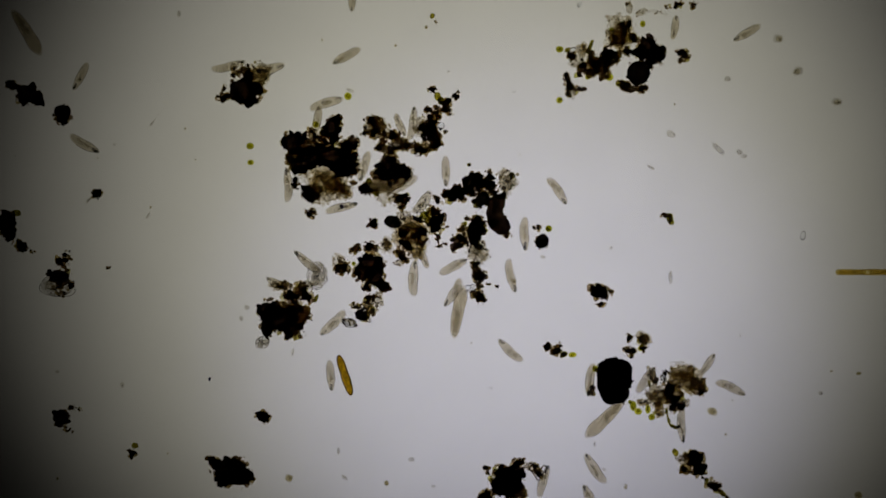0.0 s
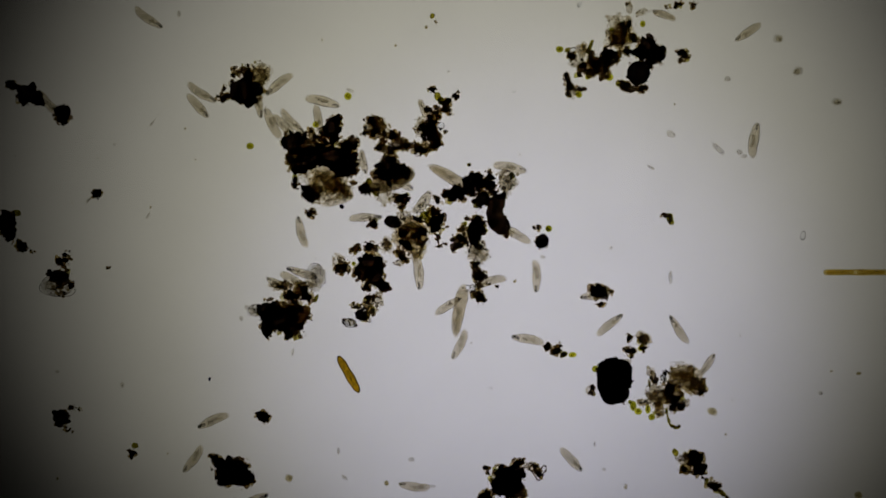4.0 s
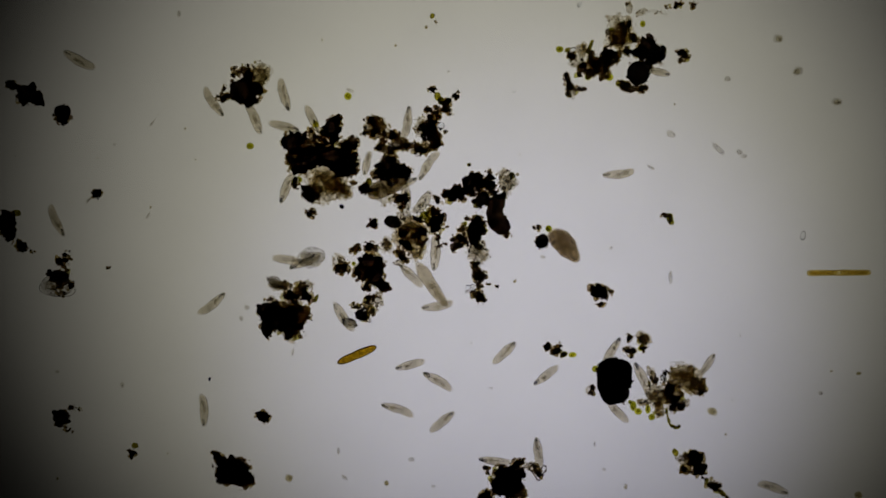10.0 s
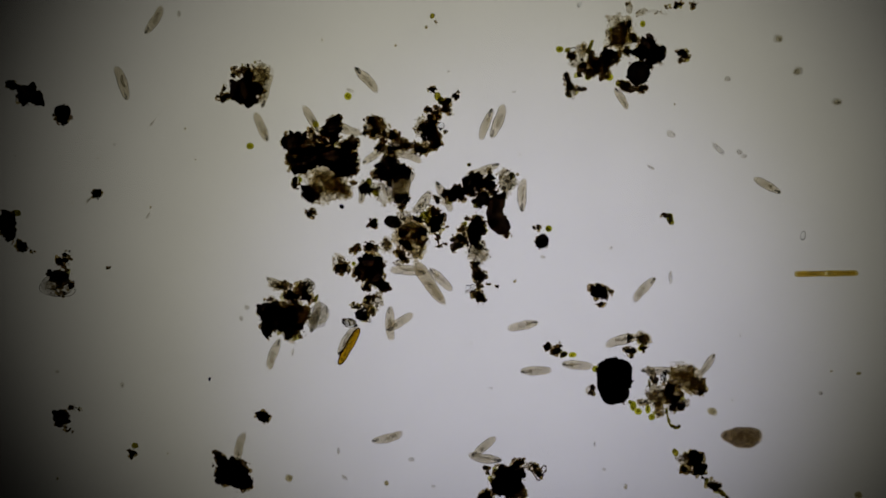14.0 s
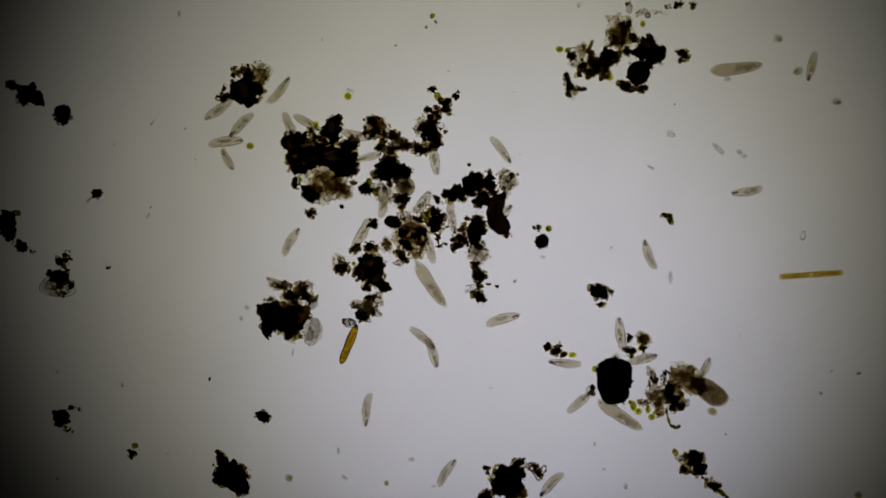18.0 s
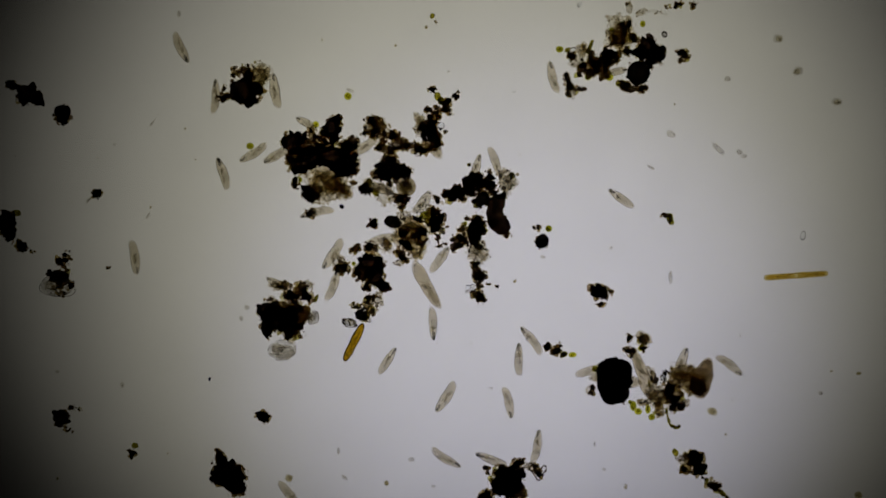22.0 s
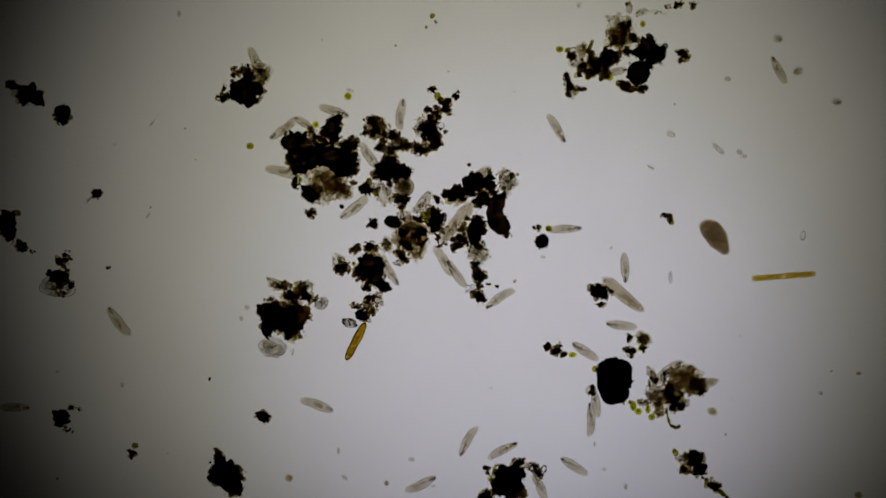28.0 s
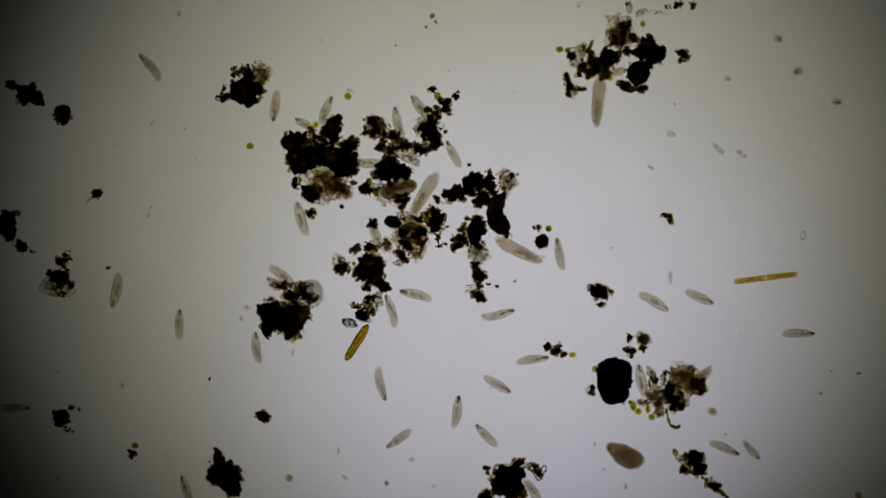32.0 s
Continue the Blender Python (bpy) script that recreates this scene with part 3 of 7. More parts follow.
clump("debris_clump", 1195, 690, [
    (B, 1207, 657, 24, 16, 0), (B, 1220, 672, 22, 20, 0), (B, 1200, 672, 18, 16, 0), (R, 1233, 680, 15, 18, 0), (R, 1240, 686, 10, 12, 0), (R, 1184, 680, 10, 14, 0), (D, 1194, 710, 15, 15, 30), (D, 1186, 692, 9, 13, 0), (R, 1200, 698, 14, 10, 0),
    (B, 1165, 703, 18, 18, 0), (P, 1160, 695, 18, 18, 0), (B, 1167, 730, 10, 9, 0), (P, 1212, 713, 9, 8, 0), (D, 1177, 660, 4, 4, 0), (D, 1173, 670, 4, 3, 0)],
    "brown woolly debris clump with black lumps")
clump("debris_crumb", 1155, 668, [(P, 1151, 657, 8, 9, 0), (R, 1156, 668, 6, 12, 155), (D, 1159, 675, 4, 4, 0), (O, 1149, 679, 3, 7, 170)], "grey-brown shred of plant debris", crumbs=0.6)
clump("debris_crumb", 1137, 715, [(P, 1139, 712, 11, 7, 0), (R, 1139, 713, 8, 4, 0)], "lacy grey shreds of debris", crumbs=0.8)
clump("debris_clump", 905, 845, [(K, 897, 850, 25, 25, 0), (K, 886, 856, 17, 17, 0), (K, 909, 838, 18, 17, 0), (D, 910, 862, 18, 20, 0), (R, 888, 830, 14, 9, 0), (D, 917, 818, 10, 7, 0), (P, 940, 826, 12, 8, 0), (D, 953, 836, 6, 11, 150), (D, 946, 824, 6, 4, 0), (D, 861, 829, 6, 4, 0), (D, 862, 837, 5, 2, 30), (R, 925, 872, 7, 8, 0)],
    "black ragged debris clump with thin threads")
clump("debris_crumb", 862, 876, [(R, 862, 875, 16, 10, 0), (D, 858, 878, 10, 8, 0)], "dark brown crumb of debris")
clump("debris_clump", 1225, 820, [(K, 1229, 813, 13, 14, 150), (K, 1237, 829, 12, 15, 150), (D, 1232, 819, 15, 18, 150), (D, 1222, 806, 9, 7, 0), (R, 1222, 815, 20, 18, 0), (R, 1210, 832, 8, 7, 0), (O, 1195, 801, 5, 7, 150), (P, 1210, 812, 14, 12, 0)],
    "dark ragged debris clump")
clump("debris_crumb", 1262, 862, [(D, 1258, 858, 11, 11, 0), (R, 1268, 862, 8, 9, 0), (O, 1250, 850, 5, 4, 0), (O, 1278, 873, 9, 4, 45), (O, 1288, 882, 8, 3, 45)], "dark crumb with an olive thread")
clump("debris_crumb", 463, 735, [(K, 464, 736, 14, 9, 30), (D, 466, 737, 14, 9, 30)], "small black crumb of debris", crumbs=0.6)
clump("debris_crumb", 110, 738, [(K, 108, 738, 14, 15, 0), (D, 128, 722, 6, 5, 0), (R, 120, 761, 9, 4, 20), (R, 142, 724, 5, 3, 0)], "black crumb of debris with small grains", crumbs=0.5)
clump("debris_crumb", 237, 798, [(D, 235, 802, 8, 7, 0), (O, 239, 789, 6, 5, 0)], "small brown and black crumb", crumbs=0.6)
clump("debris_clump", 48, 166, [(K, 52, 167, 22, 16, 30), (K, 25, 152, 14, 7, 20), (K, 69, 178, 11, 12, 0), (D, 40, 180, 8, 6, 0)], "black jagged debris flake", crumbs=0.8)
clump("debris_crumb", 112, 202, [(S, 112, 198, 15, 12, 0), (K, 110, 209, 10, 11, 0), (D, 112, 202, 16, 16, 0)], "black wedge-shaped crumb of debris", crumbs=0.5)
clump("debris_clump", 15, 402, [(K, 14, 396, 17, 24, 170), (K, 20, 415, 12, 14, 0), (K, 39, 436, 9, 12, 150), (R, 57, 446, 6, 3, 0), (O, 30, 378, 8, 6, 0)], "black ragged debris flake", crumbs=0.6)
clump("debris_clump", 104, 497, [(K, 104, 488, 20, 12, 0), (D, 110, 500, 16, 9, 0), (D, 113, 463, 11, 11, 140), (R, 118, 456, 10, 13, 20), (D, 126, 506, 7, 9, 0), (T, 102, 506, 26, 19, 10), (P, 95, 505, 15, 10, 0), (R, 110, 519, 10, 6, 0)], "black debris in a clear round husk", crumbs=0.5)
clump("debris_crumb", 171, 344, [(K, 172, 344, 9, 8, 0), ("F", 158, 353, 8, 2, 150)], "small round black crumb", crumbs=0.3)
clump("debris_crumb", 193, 474, [(D, 193, 474, 7, 3, 155)], "tiny black crumb of debris", crumbs=0.4)
clump("debris_crumb", 1180, 384, [(R, 1177, 381, 9, 6, 20), (D, 1177, 380, 5, 4, 20), (O, 1185, 386, 6, 8, 170), (O, 1188, 394, 5, 4, 0), (D, 1184, 384, 4, 5, 0)], "small olive-brown crumb of debris", crumbs=0.5)
clump("debris_crumb", 766, 32, [(O, 765, 29, 4, 5, 20), (R, 770, 38, 2, 4, 150), ("F", 755, 47, 3, 3, 0)], "small brown shred of debris", crumbs=0)

# single algal cells
def alga(x, y, rx, ry, turn=0.0):
    ob = new("algal_cell", LUMPS["G"][0])
    ob.matrix_basis = at(x, y, ry * 0.9, turn) @ Matrix.Diagonal((rx, ry, ry * 0.9, 1))
    core = part("chloroplast", LUMPS["G"][0], ob, local(0, 0, 0, 0, 0.55, 0.62, 0.5))
    return tagged(ob, "yellow-green round algal cell", "alga", "green algal cells")


for row in ((443, 259, 7, 6), (616, 171, 7, 7), (990, 88, 7, 6), (1137, 43, 5, 6), (1078, 137, 7, 7), (1040, 137, 5, 5), (1013, 628, 7.5, 5), (1120, 718, 6, 9), (1129, 728, 7, 6), (1146, 724, 5, 8), (1153, 738, 6, 6), (970, 405, 5, 5)):
    alga(*row)

for row in ((559, 221, 6, 6), (533, 290, 5, 4), (667, 341, 4, 4), (779, 177, 5, 6), (677, 218, 5, 3, 20), (664, 391, 5, 5), (756, 379, 5, 6), (729, 441, 4, 3), (823, 396, 4, 4), (849, 439, 5, 5), (907, 311, 5, 4),
            (626, 467, 4, 4), (1133, 617, 5, 5), (1179, 705, 4, 5), (1068, 134, 5, 4), (1082, 53, 5, 4), (1115, 712, 4, 4), (745, 384, 4, 3)):
    alga(*row)


def mineral_grain(x, y, rx, ry, turn, seed, z=26):
    """A clear sand grain lying in the debris."""
    bm = bmesh.new()
    bmesh.ops.create_icosphere(bm, subdivisions=3, radius=1.0)
    for v in bm.verts:
        v.co *= 1 + 0.22 * noise.noise(v.co * 1.6 + Vector((seed * 3.1, 0, seed)))
    bm.transform(Matrix.Diagonal((rx, ry, 0.7 * min(rx, ry), 1)))
    ob = new("mineral_grain", mesh_from(bm, "mineral_grain", M["mineral"]))
    ob.matrix_basis = at(x, y, z, turn)
    return tagged(ob, "clear sand grain with dark edges in the debris", "mineral", "clear sand grains")


for i, row in enumerate(((781, 224, 6.5, 5.5, 10), (695, 263, 5, 6.5, 0), (730, 260, 6, 5, 20), (524, 321, 6, 8, 10), (752, 247, 4, 4, 0), (1012, 90, 6, 4, 160), (1172, 668, 4, 8, 150), (1183, 660, 4, 4, 0), (621, 571, 11, 8, 10), (615, 574, 4, 5, 0), (837, 507, 6, 4, 20), (828, 508, 5, 4, 0))):
    mineral_grain(*row, i)
mineral_grain(1026, 9, 4, 5, 30, 22, 3)

# specks
def speck(x, y, rx, ry, turn, kinds, label):
    """A bit on the glass: one lump, or soft shells inside one another for a blurred one."""
    ob = new("speck", LUMPS[kinds[0]][int(x) % 6])
    ob.matrix_basis = at(x, y, 0.9 * min(rx, ry), turn) @ Matrix.Diagonal((rx, ry, min(rx, ry), 1))
    for k, kind in enumerate(kinds[1:]):
        share = 0.78 - 0.2 * k
        part("core", LUMPS[kind][(int(y) + k) % 6], ob, local(0.12 * k, 0.1 * k, 0, 35 * k, share, share, share))
    return tagged(ob, label, "speck", "specks")


SOFT, PALE, DARK, BLUE = ("H", "H", "H"), ("F", "F"), ("H", "H", "H", "H", "H"), ("V", "V")
for x, y, rx, ry, turn in ((1377, 69, 9, 8, 0), (1411, 127, 10, 8, 150), (1480, 181, 10, 7, 0)):
    speck(x, y, rx, ry, turn, ("F", "F", "H", "F"), "faint blurred olive speck in the water")
for x, y, rx, ry, turn in ((1260, 728, 9, 7, 20), (1518, 876, 7, 7, 0), (684, 855, 4, 5, 0), (1519, 661, 5, 3, 0), (1471, 657, 3, 2, 0), (754, 49, 3, 3, 0), (512, 846, 7, 7, 0)):
    speck(x, y, rx, ry, turn, SOFT, "blurred olive-brown speck in the water")
for x, y, rx, ry, turn in ((1187, 238, 9, 6, 30), (1186, 491, 4, 11, 0), (1270, 263, 15, 5, 45), (1308, 270, 6, 5, 0), (1317, 277, 6, 4, 0), (317, 25, 4, 6, 0), (599, 798, 3, 7, 0), (728, 813, 6, 4, 0), (102, 658, 4, 3, 0), (437, 544, 5, 4, 30), (427, 564, 5, 4, 60), (1287, 140, 6, 5, 0), (1152, 297, 8, 3, 30), (610, 845, 7, 3, 40)):
    speck(x, y, rx, ry, turn, PALE, "faint pale speck on the glass")
for x, y, rx, ry, turn in ((269, 219, 7, 2, 130), (203, 256, 3, 2, 0), (620, 160, 8, 3, 20), (909, 163, 4, 2, 0), (794, 127, 3, 2, 0), (1081, 439, 4, 3, 0), (217, 681, 4, 5, 0), (518, 623, 3, 7, 10), (1452, 696, 5, 4, 0), (1052, 786, 2, 6, 0), (1069, 831, 4, 3, 0), (869, 687, 4, 2, 0), (767, 861, 4, 3, 0), (262, 382, 2, 6, 30), (961, 455, 5, 3, 20), (158, 354, 8, 2, 130)):
    speck(x, y, rx, ry, turn, PALE, "faint pale speck on the glass")
speck(830, 292, 3.6, 3.3, 20, ("O", "O"), "dark olive-brown speck in the water")
for x, y, r in ((294, 181, 1.5), (328, 228, 2.6), (27, 276, 1.6), (173, 280, 1.8), (346, 283, 2.0), (570, 71, 2.2), (684, 63, 1.6), (1010, 191, 1.8), (1194, 185, 2.0), (127, 359, 1.6), (267, 367, 2.6), (1390, 363, 1.4), (1308, 389, 1.5)):
    speck(x, y, 0.95 * r, 0.8 * r, 40 * r, DARK, "tiny dark speck on the glass")
for x, y, r in ((1287, 527, 1.6), (1223, 473, 1.4), (297, 803, 2.3), (167, 826, 1.5), (229, 859, 1.5), (102, 847, 3.0), (834, 607, 1.7), (798, 657, 1.7), (774, 608, 1.4), (1284, 769, 2.5), (1296, 708, 1.7), (1310, 595, 1.8), (700, 81, 3.0), (911, 498, 3.5), (920, 274, 1.6), (1522, 125, 1.8)):
    speck(x, y, 0.95 * r, 0.8 * r, 40 * r, DARK, "tiny dark speck on the glass")
for x, y, rx, ry in ((605, 366, 4.5, 4), (371, 671, 2.5, 3.5)):
    speck(x, y, rx, ry, 20, BLUE, "tiny blue-black speck on the glass")

speck(1107, 861, 4, 6, 12, ("F", "F", "H"), "faint blurred speck in the water")

# a ragged black flake that turns slowly on the glass
turning_clump = clump("debris_clump", 405, 834, [
    (K, 405, 832, 27, 22, 10), (K, 425, 840, 20, 19, 0), (K, 396, 846, 16, 13, 0), (D, 420, 822, 17, 14, 0), (D, 380, 818, 13, 8, 30), (R, 371, 812, 6, 5, 0), (D, 440, 846, 9, 8, 0), (R, 402, 856, 9, 6, 0)],
    "black ragged debris flake turning slowly")


# ---------------------------------------------------------------- ciliates
def tube_loop(bm, points, radius, closed=True, sides=6):
    """A thin tube along a path of Vectors."""
    n = len(points)
    rings = []
    for i, p in enumerate(points):
        a = points[(i - 1) % n] if closed or i else p
        b = points[(i + 1) % n] if closed or i < n - 1 else p
        t = (b - a).normalized()
        side = t.cross(Vector((0, 0, 1)))
        side = side.normalized() if side.length > 1e-6 else Vector((1, 0, 0))
        up = side.cross(t)
        r = radius(i / n) if callable(radius) else radius
        rings.append([bm.verts.new(p + r * (math.cos(k * math.tau / sides) * side + math.sin(k * math.tau / sides) * up)) for k in range(sides)])
    for i in range(n if closed else n - 1):
        a, b = rings[i], rings[(i + 1) % n]
        for k in range(sides):
            bm.faces.new((a[k], a[(k + 1) % sides], b[(k + 1) % sides], b[k]))
    if not closed:
        bm.faces.new(rings[0])
        bm.faces.new(list(reversed(rings[-1])))


def outline(length, width, blunt_head, blunt_tail, skew, bend):
    """Half-width and mid-line of a slipper-shaped body along its length, -1 tail to 1 head."""
    def half(s):
        e = blunt_head if s > 0 else blunt_tail
        w = max(0.0, 1 - abs(s) ** e) ** 0.52
        return 0.5 * width * w * (1 - skew * s) * (1 + 0.05 * math.sin(5 * s + 9 * skew) + 0.04 * math.sin(9 * s + 2 * bend))

    def mid(s):
        return bend * (s * s - 0.4) + 0.25 * bend * math.sin(3 * s)
    return half, mid


def body_mesh(name, material, length, half, mid, flat=0.8, rings=26, sides=14, shrink=1.0):
    bm = bmesh.new()
    loops = []
    for i in range(1, rings):
        s = -math.cos(math.pi * i / rings)
        h = half(s) * shrink
        loops.append([bm.verts.new((0.5 * length * s * shrink, mid(s) + h * math.cos(k * math.tau / sides), flat * h * math.sin(k * math.tau / sides))) for k in range(sides)])
    tail = bm.verts.new((-0.5 * length * shrink, mid(-1), 0))
    head = bm.verts.new((0.5 * length * shrink, mid(1), 0))
    for a, b in zip(loops, loops[1:]):
        for k in range(sides):
            bm.faces.new((a[k], b[k], b[(k + 1) % sides], a[(k + 1) % sides]))
    for k in range(sides):
        bm.faces.new((tail, loops[0][k], loops[0][(k + 1) % sides]))
        bm.faces.new((head, loops[-1][(k + 1) % sides], loops[-1][k]))
    return mesh_from(bm, name, material)


def rim_mesh(name, material, length, half, mid, radius, uneven=0.5):
    bm = bmesh.new()
    pts = []
    n = 26
    for i in range(n):
        s = -math.cos(math.pi * i / n)
        pts.append(Vector((0.5 * length * s, mid(s) + half(s) * 0.96, 0)))
    for i in range(n):
        s = math.cos(math.pi * i / n)
        pts.append(Vector((0.5 * length * s, mid(s) - half(s) * 0.96, 0)))
    tube_loop(bm, pts, lambda f: radius * (1 + uneven * math.sin(f * math.tau)), True, 5)
    return mesh_from(bm, name, material)


def granules_mesh(name, material, spots):
    bm = bmesh.new()
    for x, y, z, r in spots:
        bmesh.ops.create_icosphere(bm, subdivisions=1, radius=r, matrix=Matrix.Translation((x, y, z)) @ Matrix.Diagonal((1.3, 1, 1, 1)))
    return mesh_from(bm, name, material)


GRAIN_MESHES = {k: [lump_mesh("inclusion", M[k], 40 + 3 * i, 0.3, 3, 0.0, 0.5) for i in range(3)] for k in ("vac", "spot", "tip", "smudge")}


def edge_mesh(name, material, length, half, mid, side, s0, s1, radius):
    """A tapering dark line along one side of a body, from s0 to s1 of its length."""
    bm = bmesh.new()
    pts = []
    for i in range(19):
        s = s0 + (s1 - s0) * i / 18
        pts.append(Vector((0.5 * length * s, mid(s) + side * half(s) * 0.95, 0)))
    tube_loop(bm, pts, lambda f: radius * (0.25 + 0.75 * math.sin(math.pi * min(1.0, f + 0.04)) ** 0.7), False, 5)
    return mesh_from(bm, name, material)


def ciliate(seed, length, width, fill=("ecto", "plasm", "endo"), tip=1.0, line=1.0, flat=0.8, group="swimming ciliates", name="ciliate", label="", blunt=(2.7, 3.1), skew=None, smudges=2, dotted=1):
    """A slipper-shaped single-celled swimmer, soft-edged, with a dark line along one side and a dark tip; head along +x."""
    r = random.Random(seed)
    half, mid = outline(length, width, blunt[0] + r.uniform(-0.3, 0.4), blunt[1] + r.uniform(-0.3, 0.3), r.uniform(-0.04, 0.16) if skew is None else skew, r.uniform(-3.6, 3.6))
    side = r.choice((-1, 1))
    thing = new(name)
    thing.empty_display_size = 10 * U
    tagged(thing, label, "ciliate", group)
    cell = part("body", body_mesh("body", M[fill[0]], length, half, mid, flat), thing)
    part("cytoplasm", body_mesh("cytoplasm", M[fill[1]], length, half, mid, flat, 22, 12, 0.95), cell)
    part("endoplasm", body_mesh("endoplasm", M[fill[2]], length, half, mid, flat, 20, 12, 0.88), cell)
    # Tinted tubes stand in for light the curved wall bends away at its edges.
    part("pellicle", edge_mesh("pellicle", M["edge"], length, half, mid, side, r.uniform(-0.8, -0.2), 0.93, line * r.uniform(0.6, 0.9)), thing, None, "thin cell wall line tinted as dark edge shade")
    part("pellicle", edge_mesh("pellicle", M["rim"], length, half, mid, -side, -0.9, 0.9, 0.9), thing, None, "far cell wall line tinted as faint edge shade")
    s0 = r.uniform(-0.35, -0.05)
    bm = bmesh.new()
    pts = []
    for i in range(9):
        s = s0 + 0.6 * i / 8
        pts.append(Vector((0.5 * length * s, mid(s) - side * half(s) * (0.45 - 0.5 * i / 8), 0.3 * half(s))))
    tube_loop(bm, pts, lambda f: 0.5 + 0.6 * math.sin(math.pi * min(f + 0.1, 1.0)), False, 5)
    if seed % 3:
        part("oral_groove", mesh_from(bm, "oral_groove", M["groove"]), thing)
    else:
        bm.free()
    if tip:
        for k, s in enumerate((0.83, 0.66)):
            part("head_granules" if k else "head_spot", GRAIN_MESHES["spot" if k else "tip"][(seed + k) % 3], cell,
                 local(0.5 * length * s, -mid(s) - side * r.uniform(0.1, 0.35) * half(s), 1, r.uniform(-15, 15), (0.05 + 0.03 * k) * length * tip, (0.17 - 0.02 * k) * width * tip, 0.1 * width), "dark smudge at the tip")
    for _ in range(smudges):
        s = r.uniform(-0.65, 0.45)
        part("food_vacuole", GRAIN_MESHES["smudge"][r.randint(0, 2)], cell, local(0.5 * length * s, -mid(s) + r.uniform(-0.3, 0.3) * half(s), 0, r.uniform(-25, 25), r.uniform(0.05, 0.10) * length, r.uniform(0.13, 0.22) * width, 0.12 * width), "yellow-brown food smudge")
    part("nucleus", GRAIN_MESHES["vac"][seed % 3], cell, local(r.uniform(-6, 4), -mid(0), 0, r.uniform(-20, 20), 0.12 * length, 0.22 * width, 0.2 * width), "pale oval nucleus")
    dots = []
    for _ in range(int(dotted * r.choice((8, 12, 18)) * length / 60)):
        s = r.uniform(-0.9, 0.3) if seed % 2 else r.uniform(-0.85, 0.85)
        dots.append((0.5 * length * s, mid(s) + 0.75 * half(s) * r.uniform(-1, 1), r.uniform(-1, 1), r.uniform(0.4, 0.95) if dotted == 1 else r.uniform(0.7, 1.5)))
    tagged(part("granules", granules_mesh("granules", M["spot" if dotted == 1 else "tip"], dots), cell, None, "scattered dark granules"), kind="stuff")
    return thing


LABEL_SWIMMER = "pale translucent slipper-shaped ciliate with a dark tip"
SHAPES = [ciliate(11 + i, length, width, tip=tip, line=line, label=LABEL_SWIMMER) for i, (length, width, tip, line) in enumerate(((57, 14, 1.0, 1.0), (60, 15.5, 0.9, 0.5), (62, 16, 1.2, 0.9), (64, 15, 1.0, 0.45), (66, 17, 0.8, 1.1), (58, 16, 1.0, 0.5), (61, 14, 1.3, 1.2), (64, 17, 0.7, 0.6)))]
SMALL = ciliate(31, 46, 13, tip=0.9, line=0.8, label="small pale translucent ciliate with a dark tip")
LONG = ciliate(42, 98, 22, ("ecto_tan", "tan", "endo_tan"), tip=0.0, line=1.0, label="large long tan translucent ciliate with dark granules", blunt=(3.0, 2.7), skew=-0.12, smudges=4, dotted=1.5)
GRAINY = ciliate(20, 52, 18, tip=0.0, line=1.2, label="pale ciliate resting in debris, full of dark granules", smudges=3, dotted=6)
LENGTHS = (62, 59, 61, 59, 60, 54, 47, 58, 64, 59, 58, 61, 65, 57, 60, 60, 58, 63, 39, 56, 57, 59, 63, 47, 57, 62, 61, 58, 33, 55, 50, 56, 54, 60, 55, 57, 46, 58, 57, 63, 66, 59, 56, 61, 60, 61)
swimmers = []
used = set()
for i, size in enumerate(LENGTHS):
    source = GRAINY if i == 1 else SMALL if size < 50 else SHAPES[i % len(SHAPES)]
    swimmers.append(copy_thing(source, at(0, 0)) if source in used else source)
    used.add(source)
long_swimmers = [LONG] + [copy_thing(LONG, at(0, 0)) for _ in range(5 - 1)]


def brown_ciliate():
    thing = ciliate(57, 76, 37, ("ecto_brown", "brown", "endo_brown"), tip=0.0, line=0.5, flat=0.7, group="", name="brown_ciliate", label="plump brown egg-shaped ciliate with grainy dark insides", blunt=(2.3, 3.0), skew=0.17, smudges=0)
    r = random.Random(5)
    for x, y, k in ((12, 2, 6), (0, -3, 8), (-14, 4, 8), (-21, -4, 6), (-6, 6, 5)):
        spots = [(x + r.gauss(0, 0.5 * k), y + r.gauss(0, 0.45 * k), r.uniform(-3, 3), r.uniform(0.3, 0.55) * k) for _ in range(6)]
        tagged(part("food_ball", blobs_mesh("food_ball", M["floc_haze"], spots), thing, None, "brown food ball"))
    return thing


brown_swimmers = [brown_ciliate()]


